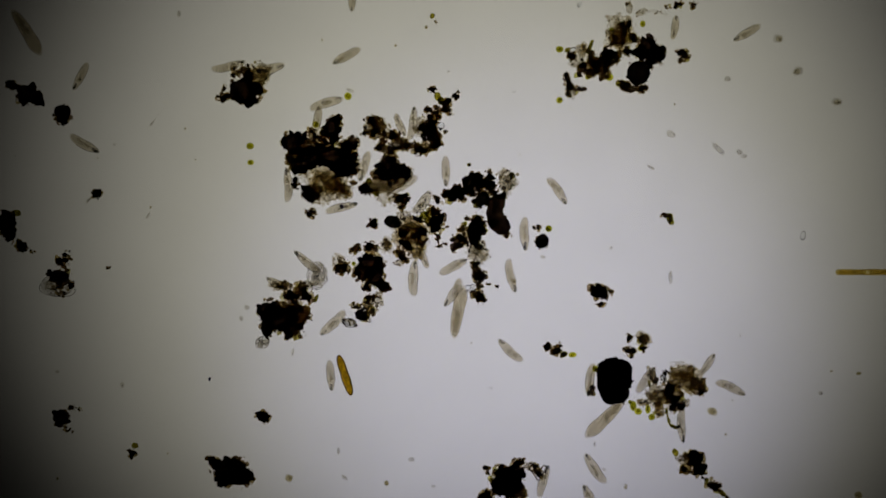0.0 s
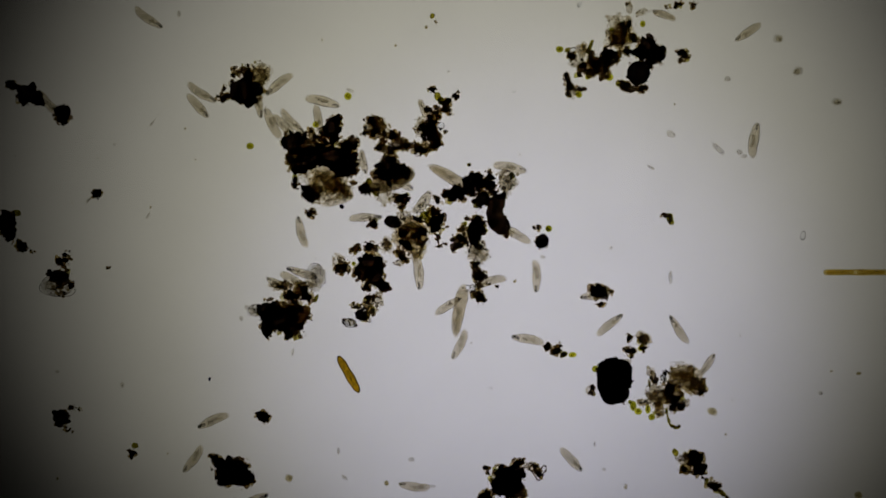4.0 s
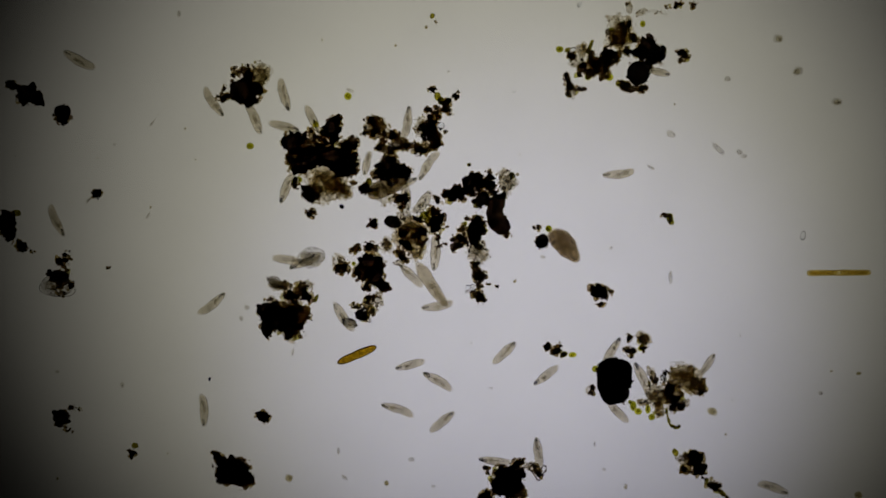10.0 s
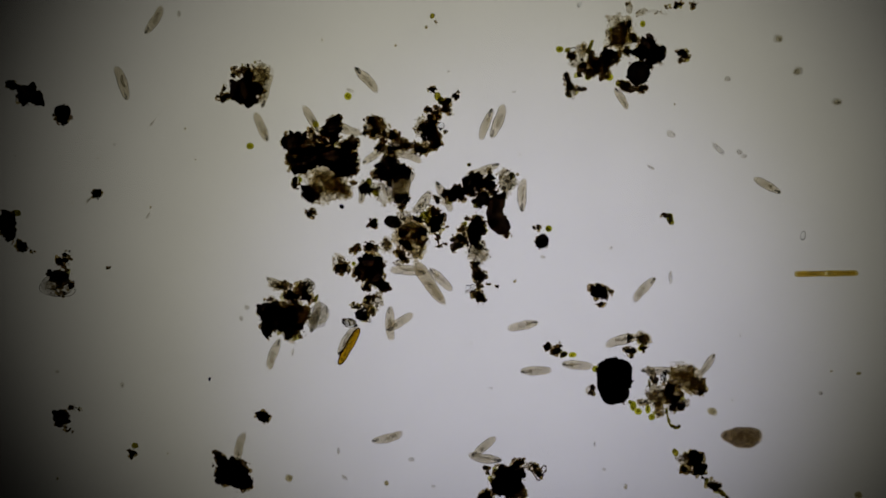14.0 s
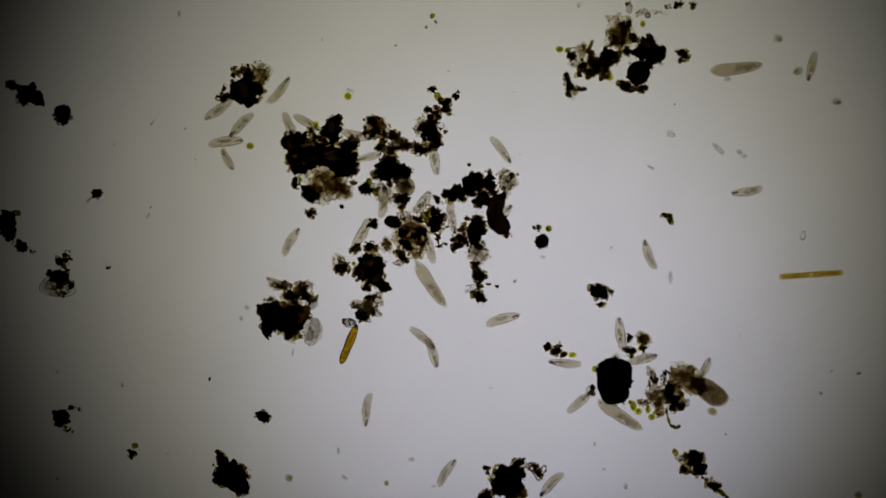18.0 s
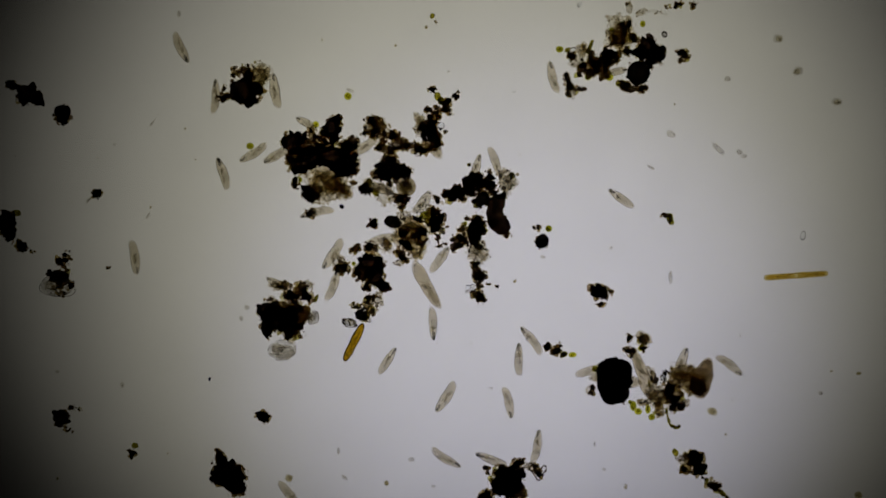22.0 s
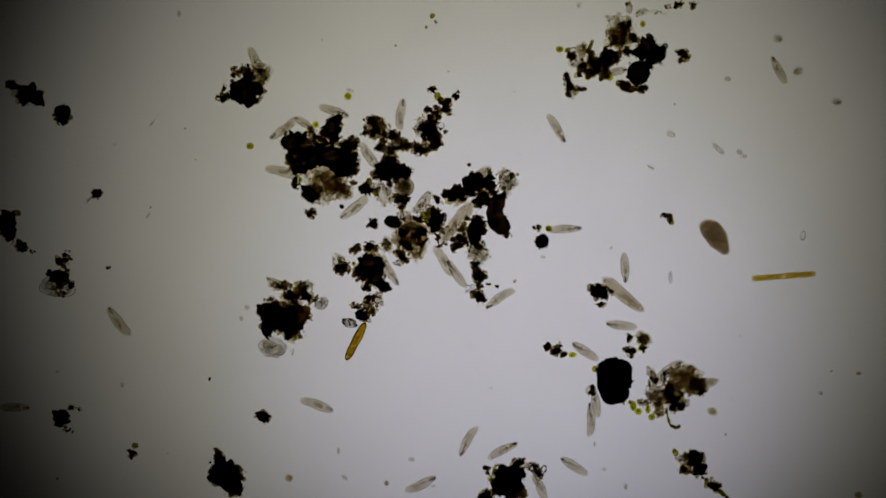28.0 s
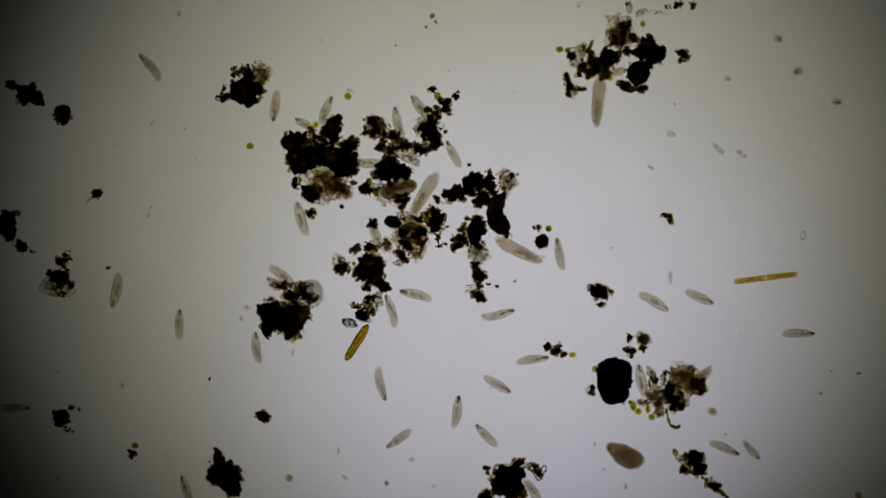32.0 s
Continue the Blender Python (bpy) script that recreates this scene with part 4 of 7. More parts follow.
def clear_sac():
    """A crumpled clear bell that rolls against the debris; its rim lies along x, its back towards +y of the plan."""
    thing = new("clear_sac")
    tagged(thing, "crumpled clear bell-shaped creature with fine folds", "microbe")
    part("bell", LUMPS["T"][1], thing, local(0, 0, 2, 0, 25, 17, 9))
    part("inner_fold", LUMPS["P"][3], thing, local(2, 4, 2, 10, 19, 11, 7))
    part("inner_mass", LUMPS["P"][2], thing, local(-7, -3, 2, 0, 11, 7, 6), "grainy insides")
    for k, (x, y, a, b, share) in enumerate(((0, 2, 24, 17, 0.62), (3, 0, 17, 11, 0.55), (-4, -2, 10, 7, 0.8), (6, 3, 11, 8, 0.7))):
        bm = bmesh.new()
        pts = []
        for q in range(30):
            f = share * math.tau * q / 29 - 0.35
            pts.append(Vector((x + a * math.cos(f) * (1 + 0.07 * math.sin(3 * f + k)), y - b * math.sin(f) * (1 + 0.1 * math.cos(2 * f)), 3 - k)))
        tube_loop(bm, pts, lambda f: 0.55 + 0.3 * math.sin(7 * f), False)
        part("fold_line", mesh_from(bm, "fold_line", M["rim"]), thing)
    r = random.Random(9)
    dots = [(r.gauss(-2, 10), r.gauss(0, 4.5), 4, r.uniform(0.6, 1.5)) for _ in range(34)]
    tagged(part("grains", granules_mesh("grains", M["spot"], dots), thing, None, "dark grains inside"), kind="stuff")
    return thing


sac = clear_sac()


def bubble_cell():
    """A clear ball of round vacuoles with thin dark outlines."""
    thing = new("bubble_cell")
    tagged(thing, "clear round cell packed with ring-shaped vacuoles", "microbe")
    cell = part("body", LUMPS["T"][2], thing, local(0, 0, 0, 0, 12.5, 11, 7))
    for k, (x, y, r) in enumerate(((0, 0, 12), (-5, -3, 5.5), (3, -6, 4), (5, 3, 6), (-3, 6, 4), (-8, 2, 2.6))):
        bm = bmesh.new()
        pts = []
        for q in range(26):
            f = q * math.tau / 26
            w = r * (1 + 0.12 * math.sin(2 * f + k) + 0.07 * math.sin(5 * f + 2 * k))
            pts.append(Vector((x + w * math.cos(f), y + 0.9 * w * math.sin(f), 2 - 0.3 * k)))
        tube_loop(bm, pts, lambda f: 0.5 + 0.3 * math.sin(6 * f + k))
        part("vacuole_wall" if k else "cell_wall", mesh_from(bm, "vacuole_wall", M["bubble_line"]), thing)
    part("inner_mass", LUMPS["P"][0], thing, local(3, -1, 0, 0, 7, 5, 4))
    part("inner_mass", LUMPS["P"][4], thing, local(-4, 3, 0, 50, 5, 4, 3))
    return thing


bubble = bubble_cell()
stuck_ciliate = copy_thing(SMALL, at(491, 503, 12, 212))
stuck_ciliate["label"] = "small pale ciliate stuck to a black debris clump"


def diatom():
    thing = new("diatom")
    tagged(thing, "golden-brown boat-shaped diatom with a dark wall", "diatom")
    half, mid = outline(73, 13.5, 3.6, 3.6, 0.0, 0.0)
    part("valve", body_mesh("valve", M["gold"], 73, half, mid, 0.7), thing)
    part("wall", rim_mesh("wall", M["goldrim"], 73, half, mid, 1.35, 0.15), thing, None, "dark brown silica wall")
    for x, w in ((-20, 9), (2, 11), (22, 8)):
        part("chloroplast", GRAIN_MESHES["vac"][int(x) % 3], thing, local(x, 0.6, 0, 3, w, 3.0, 2.4), "amber chloroplast")
    return thing


def rod():
    thing = new("algal_filament")
    tagged(thing, "straight golden-olive algal rod drifting slowly", "alga")
    half, mid = outline(113, 10.0, 26.0, 26.0, 0.0, 0.0)
    cell = part("cell", body_mesh("cell", M["rod"], 113, half, mid, 0.8, 40, 12), thing)
    part("cell_wall", rim_mesh("cell_wall", M["band"], 113, half, mid, 0.7, 0.1), thing)
    for k, (x, w) in enumerate(((-28, 26), (28, 26))):
        half2, mid2 = outline(2 * w, 8.4, 7.0, 7.0, 0.0, 0.0)
        part("chloroplast", body_mesh("chloroplast", M["band"], 2 * w, half2, mid2, 0.6, 16, 10), cell, local(x, 0, 0, 0))
    for side in (-1, 1):
        bm = bmesh.new()
        tube_loop(bm, [Vector((-50 + 5 * i, side * (1.2 + 2.6 * math.exp(-((-50 + 5 * i) / 12) ** 2)), 0.5)) for i in range(21)], 1.1, False)
        part("pigment_band", mesh_from(bm, "pigment_band", M["band"]), cell)
    return thing


gold_diatom, olive_rod = diatom(), rod()
drifting_alga, pushed_alga = alga(1040, 137, 6, 6), alga(444, 288, 6, 5)


def round_cell():
    thing = new("round_cell")
    tagged(thing, "small dark round cell with a clear middle", "microbe")
    bm = bmesh.new()
    tube_loop(bm, [Vector((4.6 * math.cos(q * math.tau / 20), 4.0 * math.sin(q * math.tau / 20), 0)) for q in range(20)], 1.5)
    part("wall", mesh_from(bm, "wall", M["husk_line"]), thing)
    part("core", GRAIN_MESHES["spot"][1], thing, local(0, 0, 0, 0, 4.2, 3.8, 3))
    return thing


small_cell = round_cell()


def brown_egg():
    """A plump brown cell, long axis along x, that rears up on its end."""
    thing = new("brown_ciliate")
    tagged(thing, "large brown translucent ciliate wedged under a black crumb", "ciliate")
    half, mid = outline(86, 33, 2.6, 2.6, 0.05, 0.0)
    cell = part("body", body_mesh("body", M["cyst"], 86, half, mid, 1.0, 30, 24), thing)
    # Edge shade as a tinted tube round the body's outline.
    part("pellicle", rim_mesh("pellicle", M["rim"], 86, half, mid, 0.8, 0.2), thing, None, "thin cell wall tinted as dark edge shade")
    for x, y, k in ((-30, 1, 8), (-18, -1, 11), (-5, 1, 12), (8, -1, 12), (20, 1, 11), (31, 0, 8)):
        part("food_vacuole", GRAIN_MESHES["smudge"][int(k) % 3], cell, local(x, y, 0, 20, k, k, k))
    return thing


brown_cyst = brown_egg()


def thread(x, y, turns, radius, material, label):
    """A bent thread of debris lying on the glass: turns are plan points."""
    bm = bmesh.new()
    pts = [Vector((px - x, y - py, radius + 6 + 2 * math.sin(i))) for i, (px, py) in enumerate(turns)]
    fine = []
    for a, b in zip(pts, pts[1:]):
        fine += [a.lerp(b, k / 4) for k in range(4)]
    fine.append(pts[-1])
    tube_loop(bm, fine, lambda f: radius * (1 + 0.35 * math.sin(23 * f) + 0.2 * math.sin(57 * f)), False, 7)
    ob = new("debris_thread", mesh_from(bm, "debris_thread", M[material]))
    ob.matrix_basis = at(x, y)
    return tagged(ob, label, "debris")


thread(1185, 740, ((1178, 722), (1181, 738), (1185, 752), (1195, 756), (1203, 753)), 2.2, "O", "thin olive bent thread of debris")
thread(1192, 752, ((1186, 752), (1196, 757), (1203, 753)), 3.0, "O", "short olive rod of plant debris")
thread(960, 830, ((952, 842), (960, 838), (966, 832), (966, 825), (961, 824), (957, 830)), 1.2, "D", "thin black curled thread of debris")
thread(945, 835, ((936, 828), (944, 838), (950, 848), (955, 850)), 1.4, "D", "thin black thread of debris")
thread(1278, 872, ((1264, 864), (1274, 871), (1284, 878), (1296, 890)), 2.6, "O", "olive thread of plant debris")
thread(782, 430, ((770, 412), (775, 424), (777, 436), (784, 432), (792, 434)), 1.5, "D", "thin black bent thread of debris")
thread(295, 190, ((325, 158), (305, 182), (285, 200), (264, 224)), 0.5, "F", "faint pale hair on the glass")
thread(1170, 25, ((1135, 28), (1150, 20), (1168, 24), (1180, 28)), 2.5, "F", "faint pale thread of debris")


def husk(x, y, rings, label):
    """A cluster of clear empty shells, each with a thin dark outline."""
    thing = new("empty_husk")
    thing.matrix_basis = at(x, y)
    tagged(thing, label, "husk")
    for k, (cx, cy, rx, ry, turn, share) in enumerate(rings):
        ca, sa = math.cos(radians(turn)), math.sin(radians(turn))
        pts = []
        for q in range(28):
            a = share * math.tau * q / 28
            ex, ey = rx * math.cos(a) * (1 + 0.08 * math.sin(3 * a + k)), ry * math.sin(a) * (1 + 0.1 * math.cos(2 * a + k))
            pts.append(Vector((cx - x + ca * ex - sa * ey, y - cy - sa * ex - ca * ey, 9 + 2 * math.sin(k))))
        bm = bmesh.new()
        tube_loop(bm, pts, lambda f: 0.6 + 0.25 * math.sin(9 * f + k), share > 0.99)
        part("shell_outline", mesh_from(bm, "shell_outline", M["husk_line"]), thing)
    return thing


husk(102, 510, ((103, 508, 31, 19, 5, 0.55), (92, 505, 10, 8, 30, 1.0), (114, 508, 12, 10, 150, 0.8), (102, 513, 22, 11, 10, 0.5), (97, 517, 6, 4, 0, 1.0)), "clear crumpled husk with folded edges under a black lump")
husk(653, 567, ((653, 567, 4, 4, 0, 1.0), (652, 567, 2.5, 2.5, 0, 1.0)), "tiny dark ring-shaped shell")
husk(1420, 417, ((1420, 417, 4, 8, 10, 1.0),), "tiny clear oval shell with a dark outline")


# ---------------------------------------------------------------- movement
def glide(z, rows):
    """Rows for walk() from (seconds, plan x, plan y, turn): a swimmer leaves and reaches each place along its own axis."""
    made = []
    for (t0, x0, y0, a0), (t1, x1, y1, a1) in zip(rows, rows[1:]):
        cx, cy = x1 - x0, y1 - y0
        steps = 1 + int(max(abs(a1 - a0) / 60, min(4.0 * (t1 - t0), max(math.hypot(cx, cy) / 40, abs(a1 - a0) / 25))))
        h0, h1 = (math.cos(radians(a0)), math.sin(radians(a0))), (math.cos(radians(a1)), math.sin(radians(a1)))
        p0, p1 = h0[0] * cx + h0[1] * cy, h1[0] * cx + h1[1] * cy
        for i in range(steps):
            f = i / steps
            b0, b1, c1 = f * (1 - f) ** 2, f * f * (f - 1), f * f * (3 - 2 * f)
            made.append((t0 + f * (t1 - t0), at(x0 + c1 * cx + b0 * h0[0] * p0 + b1 * h1[0] * p1, y0 + c1 * cy + b0 * h0[1] * p0 + b1 * h1[1] * p1, z, a0 + f * (a1 - a0))))
    t, x, y, a = rows[-1]
    return made + [(t, at(x, y, z, a))]


def motions():
    walk(turning_clump, [(0, at(405, 834, 0, 0)), (3, at(406, 834, 0, 3)), (6, at(410, 832, 0, 12)), (9, at(409, 832, 0, 13)), (13, at(408, 833, 0, 17)), (17, at(407, 838, 0, 28)), (19, at(405, 838, 0, 32)), (23, at(401, 837, 0, 36)), (28, at(398, 837, 0, 38)), (32, at(396, 837, 0, 40))])
    walk(gold_diatom, [(0, at(610.5, 664, 8, 72)), (1, at(611, 664, 8, 71)), (3, at(614, 663, 8, 66)), (6, at(628, 653, 8, 34)), (7, at(633, 643, 8, 14)), (8, at(633, 639, 8, 1)), (9, at(632, 632, 8, -13)), (10, at(632, 628, 8, -23)), (11, at(629, 622, 8, -36)), (12, at(627, 619, 8, -42)), (13, at(622, 615, 8, -53)), (14, at(618, 613, 8, -61)), (17, at(615, 611, 8, -70)), (19, at(622, 608, 8, -65)), (21, at(625, 607, 8, -64)), (23, at(628, 605, 8, -63)), (25, at(629, 606, 8, -63)), (28, at(630, 604, 8, -63)), (30, at(631, 605, 8, -60)), (32, at(632, 606, 8, -58))])
    walk(olive_rod, [(0, at(1534, 482, 8, 0)), (1, at(1529, 482, 8, 0)), (3, at(1519, 482, 8, 0)), (6, at(1501, 483, 8, 0)), (9, at(1488, 483, 8, -0.5)), (13, at(1467, 484, 8, -0.5)), (17, at(1442, 486, 8, -3.5)), (19, at(1427, 487, 8, -4)), (21, at(1413, 488, 8, -4)), (23, at(1404, 488, 8, -4)), (25, at(1399, 488, 8, -4)), (28, at(1386, 489, 8, -4.5)), (30, at(1368, 491, 8, -5.5)), (32, at(1354, 492, 8, -7))])
    walk(drifting_alga, [(0, at(990, 178, 6)), (1, at(992, 183, 6)), (2, at(1005, 187, 6)), (3, at(1015, 178, 6)), (6, at(1040, 155, 6)), (7, at(1043, 147, 6)), (9, at(1040, 137, 6)), (32, at(1040, 137, 6))])
    walk(pushed_alga, [(0, at(444, 288, 6)), (1, at(460, 302, 6, 30)), (2, at(478, 311, 6, 60)), (3, at(506, 313, 6, 40)), (6, at(530, 318, 6, 40)), (32, at(530, 318, 6, 40))])
    walk(brown_cyst, [(0, at(690, 322, 20, -20) @ pose(0, 0, 0, 0, 0, 0)), (3, at(694, 321, 20, -20) @ pose(0, 0, 0, 0, 0, 0)), (6, at(690, 323, 20, -18) @ pose(0, 0, 0, 0, 0, 0)), (8, at(685, 324, 20, -15) @ pose(0, 0, 0, 0, 0, 0)), (9, at(689, 326, 22, -25) @ pose(0, 0, 0, 0, 10, 0)), (10, at(689, 328, 24, -30) @ pose(0, 0, 0, 0, 15, 0)), (11, at(700, 328, 30, -50) @ pose(0, 0, 0, 0, 30, 0)), (12, at(706, 326, 32, -70) @ pose(0, 0, 0, 0, 35, 0)), (13, at(706, 329, 35, -85) @ pose(0, 0, 0, 0, 40, 0)), (14, at(710, 330, 38, -90) @ pose(0, 0, 0, 0, 48, 0)), (17, at(717, 332, 47, -90) @ pose(0, 0, 0, 0, 86, 0)), (22, at(719, 332, 47, -60) @ pose(0, 0, 0, 0, 88, 0)), (28, at(716, 332, 47, -40) @ pose(0, 0, 0, 0, 88, 0)), (30, at(718, 333, 47, -20) @ pose(0, 0, 0, 0, 86, 0)), (30.5, at(717, 334, 44, -8) @ pose(0, 0, 0, 0, 66, 0)), (31, at(715, 334, 40, -6) @ pose(0, 0, 0, 0, 54, 0)), (31.5, at(713, 335, 38, -12) @ pose(0, 0, 0, 0, 48, 0)), (32, at(706, 335, 36, -16) @ pose(0, 0, 0, 0, 43, 0))])
    walk(sac, [(0, at(562, 488, 30, -90)), (3, at(560, 490, 30, -90)), (6, at(554, 492, 30, -80)), (7, at(551, 482, 30, -70)), (8, at(557, 475, 30, -60)), (9, at(545, 467, 30, -25)), (10, at(552, 455, 30, -10)), (11, at(549, 440, 30, -64) @ pose(0, 0, 0, 76, 0, 0)), (12, at(451, 475, 30, -118) @ pose(0, 0, 0, 78, 0, 0) @ pose(0, 0, 0, 0, 0, 40)), (12.5, at(500, 470, 30, -100)), (13, at(547, 482, 30, -70)), (13.5, at(560, 520, 30, -70)), (14, at(563, 559, 30, -60)), (17, at(554, 586, 30, -80)), (18, at(553, 586, 30, -80)), (19, at(545, 596, 30, -45)), (20, at(515, 617, 30, 20)), (21, at(502, 620, 30, 5)), (22, at(501, 618, 30, 0)), (24, at(501, 618, 30, 0)), (25, at(487, 616, 30, 5)), (28, at(484, 613, 30, 10)), (29, at(541, 612, 30, 20)), (29.5, at(560, 592, 30, -30)), (30, at(565, 567, 30, -80)), (31, at(551, 520, 30, -85)), (32, at(555, 520, 30, -90))])
    walk(bubble, [(0, at(466, 606, 24, 0)), (1, at(459, 595, 24, 6)), (2, at(453, 572, 24, 12)), (3, at(455, 564, 24, 18)), (4.5, at(452, 540, 24, 27)), (6, at(465, 516, 24, 36)), (7, at(482, 506, 24, 42)), (8, at(482, 506, 24, 48)), (9, at(487, 503, 24, 54)), (10, at(487, 500, 24, 60)), (11, at(500, 494, 24, 66)), (12, at(526, 486, 24, 72)), (13, at(540, 495, 24, 78)), (14, at(547, 505, 24, 84)), (17, at(566, 532, 24, 102)), (18, at(552, 535, 24, 108)), (19, at(552, 550, 24, 114)), (20, at(565, 550, 24, 120)), (21, at(569, 548, 24, 126)), (22, at(555, 561, 24, 132)), (23, at(554, 560, 24, 138)), (24, at(560, 551, 24, 144)), (25, at(573, 548, 24, 150)), (28, at(570, 536, 24, 168)), (29, at(576, 526, 24, 174)), (30, at(556, 530, 24, 180)), (31, at(540, 540, 24, 186)), (32, at(538, 540, 24, 192))])
    walk(small_cell, [(0, at(1050, -60, 12)), (5, at(1060, 20, 22)), (6, at(1070, 72, 22)), (7, at(1068, 67, 22, 40)), (8, at(1075, 60, 22, 80)), (9, at(1075, 58, 22, 80)), (13, at(1077, 60, 22, 60)), (17, at(1142, 27, 22, 30)), (19, at(1147, 45, 22, 60)), (20, at(1165, 67, 22, 20)), (21, at(1163, 53, 22, -20)), (22, at(1174, 63, 22, 60)), (24, at(1160, 52, 22, 20)), (25, at(1173, 75, 22, 80)), (28, at(1175, 84, 22, 100)), (32, at(1171, 90, 22, 60))])
    walk(swimmers[0], glide(9, [(0, 144, 136, 117), (0.2, 122, 165, 119), (0.4, 122, 163, 153), (0.5, 127, 149, 209), (0.6, 121, 133, 231), (0.8, 132, 133, 287), (1, 170, 112, 330), (1.5, 300, 78, 337), (2, 390, 18, 309), (2.1, 407, 5, 283), (2.42, 407, -60, 188), (3.13, -60, -60, 115), (4.65, -60, 942, 44), (6.24, 985, 942, -4), (6.6, 985, 862, -83), (7, 1008, 740, -70), (7.5, 1017, 773, -52), (8, 986, 678, -33), (9, 1036, 666, -84), (10, 1092, 728, -135), (10.5, 988, 810, -225), (11, 1032, 788, -222), (12, 898, 848, -248), (13, 851, 861, -210), (14, 898, 848, -195), (17, 898, 848, -195), (18, 898, 848, -195), (19, 898, 848, -195), (20, 898, 848, -195), (21, 898, 848, -195), (22, 898, 848, -195), (23, 898, 848, -195), (24, 898, 848, -195), (25, 898, 848, -195), (28, 1054, 712, -100), (28.5, 1104, 573, -160), (29, 1004, 664, -220), (29.5, 880, 700, -175), (30, 766, 642, -142), (30.5, 672, 585, -149), (30.9, 605, 544, -148), (31, 585, 530, -135), (32, 318, 574, -90)]))
    walk(swimmers[1], glide(14, [(0, 748, 359, 310), (22, 748, 359, 310), (23, 748, 359, 310), (24, 748, 359, 310), (25, 748, 359, 310), (28, 748, 359, 310), (29, 748, 359, 310), (30, 748, 359, 310), (31, 748, 354, 303), (31.5, 735, 286, 251), (32, 722, 280, 210)]))
    walk(swimmers[2], glide(19, [(0, 152, 256, 31), (0.5, 288, 257, -20), (1, 350, 184, -74), (1.5, 351, 83, -34), (2, 389, 142, 7), (3, 432, 160, 22), (6, 432, 160, 22), (6.5, 432, 160, 22), (7, 432, 160, 22), (7.5, 432, 160, 22), (8, 432, 160, 22), (9, 498, 275, 84), (10, 504, 169, 75), (11, 458, 190, 97), (11.5, 463, 182, 104), (12, 469, 180, 110), (12.5, 460, 182, 110), (13, 462, 182, 109), (13.5, 444, 174, 162), (14, 432, 160, 215), (17, 480, 181, 177), (17.9, 442, 211, 156), (18, 428, 222, 135), (18.5, 403, 211, 148), (19, 374, 261, 161), (20, 380, 368, 85), (21, 478, 290, 167), (22, 396, 308, 253), (23, 428, 258, 310), (23.5, 390, 109, 227), (24, 319, 140, 161), (24.5, 202, 162, 172), (25, 188, 158, 262), (28, 52, 167, 356), (29, 180, 178, 281), (29.4, 182, 2, 271), (29.71, 182, -60, 194), (29.88, -60, -60, 104), (30.6, -60, 942, 49), (31.23, 808, 942, -14), (32, 808, 728, -81)]))
    walk(swimmers[3], glide(10, [(0, 405, 118, 348), (1, 532, 222, 428), (1.5, 533, 224, 422), (2, 534, 225, 417), (2.5, 524, 220, 416), (3, 516, 218, 416), (6, 524, 215, 385), (7, 540, 435, 432), (8, 561, 538, 466), (8.5, 569, 551, 516), (9, 572, 550, 565), (10, 376, 538, 684), (10.6, 504, 473, 757), (11, 430, 554, 830), (11.4, 409, 649, 855), (12, 298, 688, 830), (12.5, 296, 749, 821), (13, 263, 869, 821), (13.34, 263, 942, 726), (20.67, 990, 942, 715), (21, 990, 872, 626), (21.5, 991, 701, 603), (22, 949, 790, 643), (23, 1014, 814, 692), (23.5, 1067, 763, 620), (24, 988, 660, 593), (24.5, 962, 648, 623), (25, 978, 575, 667), (27.5, 902, 663, 846), (28, 828, 780, 842), (28.5, 793, 833, 850), (29, 742, 882, 882), (29.3, 742, 942, 893), (30.46, 282, 942, 909), (30.8, 282, 870, 1003), (31, 315, 793, 1012), (31.2, 342, 747, 979), (32, 330, 870, 979)]))
    walk(swimmers[4], glide(15, [(0, 475, 126, 337), (1, 491, 131, 278), (2, 499, 144, 320), (3, 532, 179, 369), (6, 650, 185, 377), (6.5, 649, 173, 460), (7, 628, 139, 542), (7.5, 526, 138, 550), (8, 336, 86, 543), (8.5, 162, 112, 520), (9, 184, 142, 575), (10, 142, 108, 567), (11, 52, 167, 507), (12, 52, 167, 507), (13, 4, 210, 431), (14, 218, 148, 430), (17, 284, 131, 362), (18, 401, 252, 351), (19, 468, 272, 345), (20, 492, 259, 333), (21, 561, 92, 252), (21.5, 484, 187, 316), (22, 488, 162, 259), (22.5, 490, 169, 182), (23, 486, 175, 104), (24, 609, 22, 127), (25, 616, 162, 125), (28, 628, 368, 139), (29, 652, 368, 96), (30, 655, 478, 158), (31, 604, 462, 200), (32, 534, 388, 251)]))
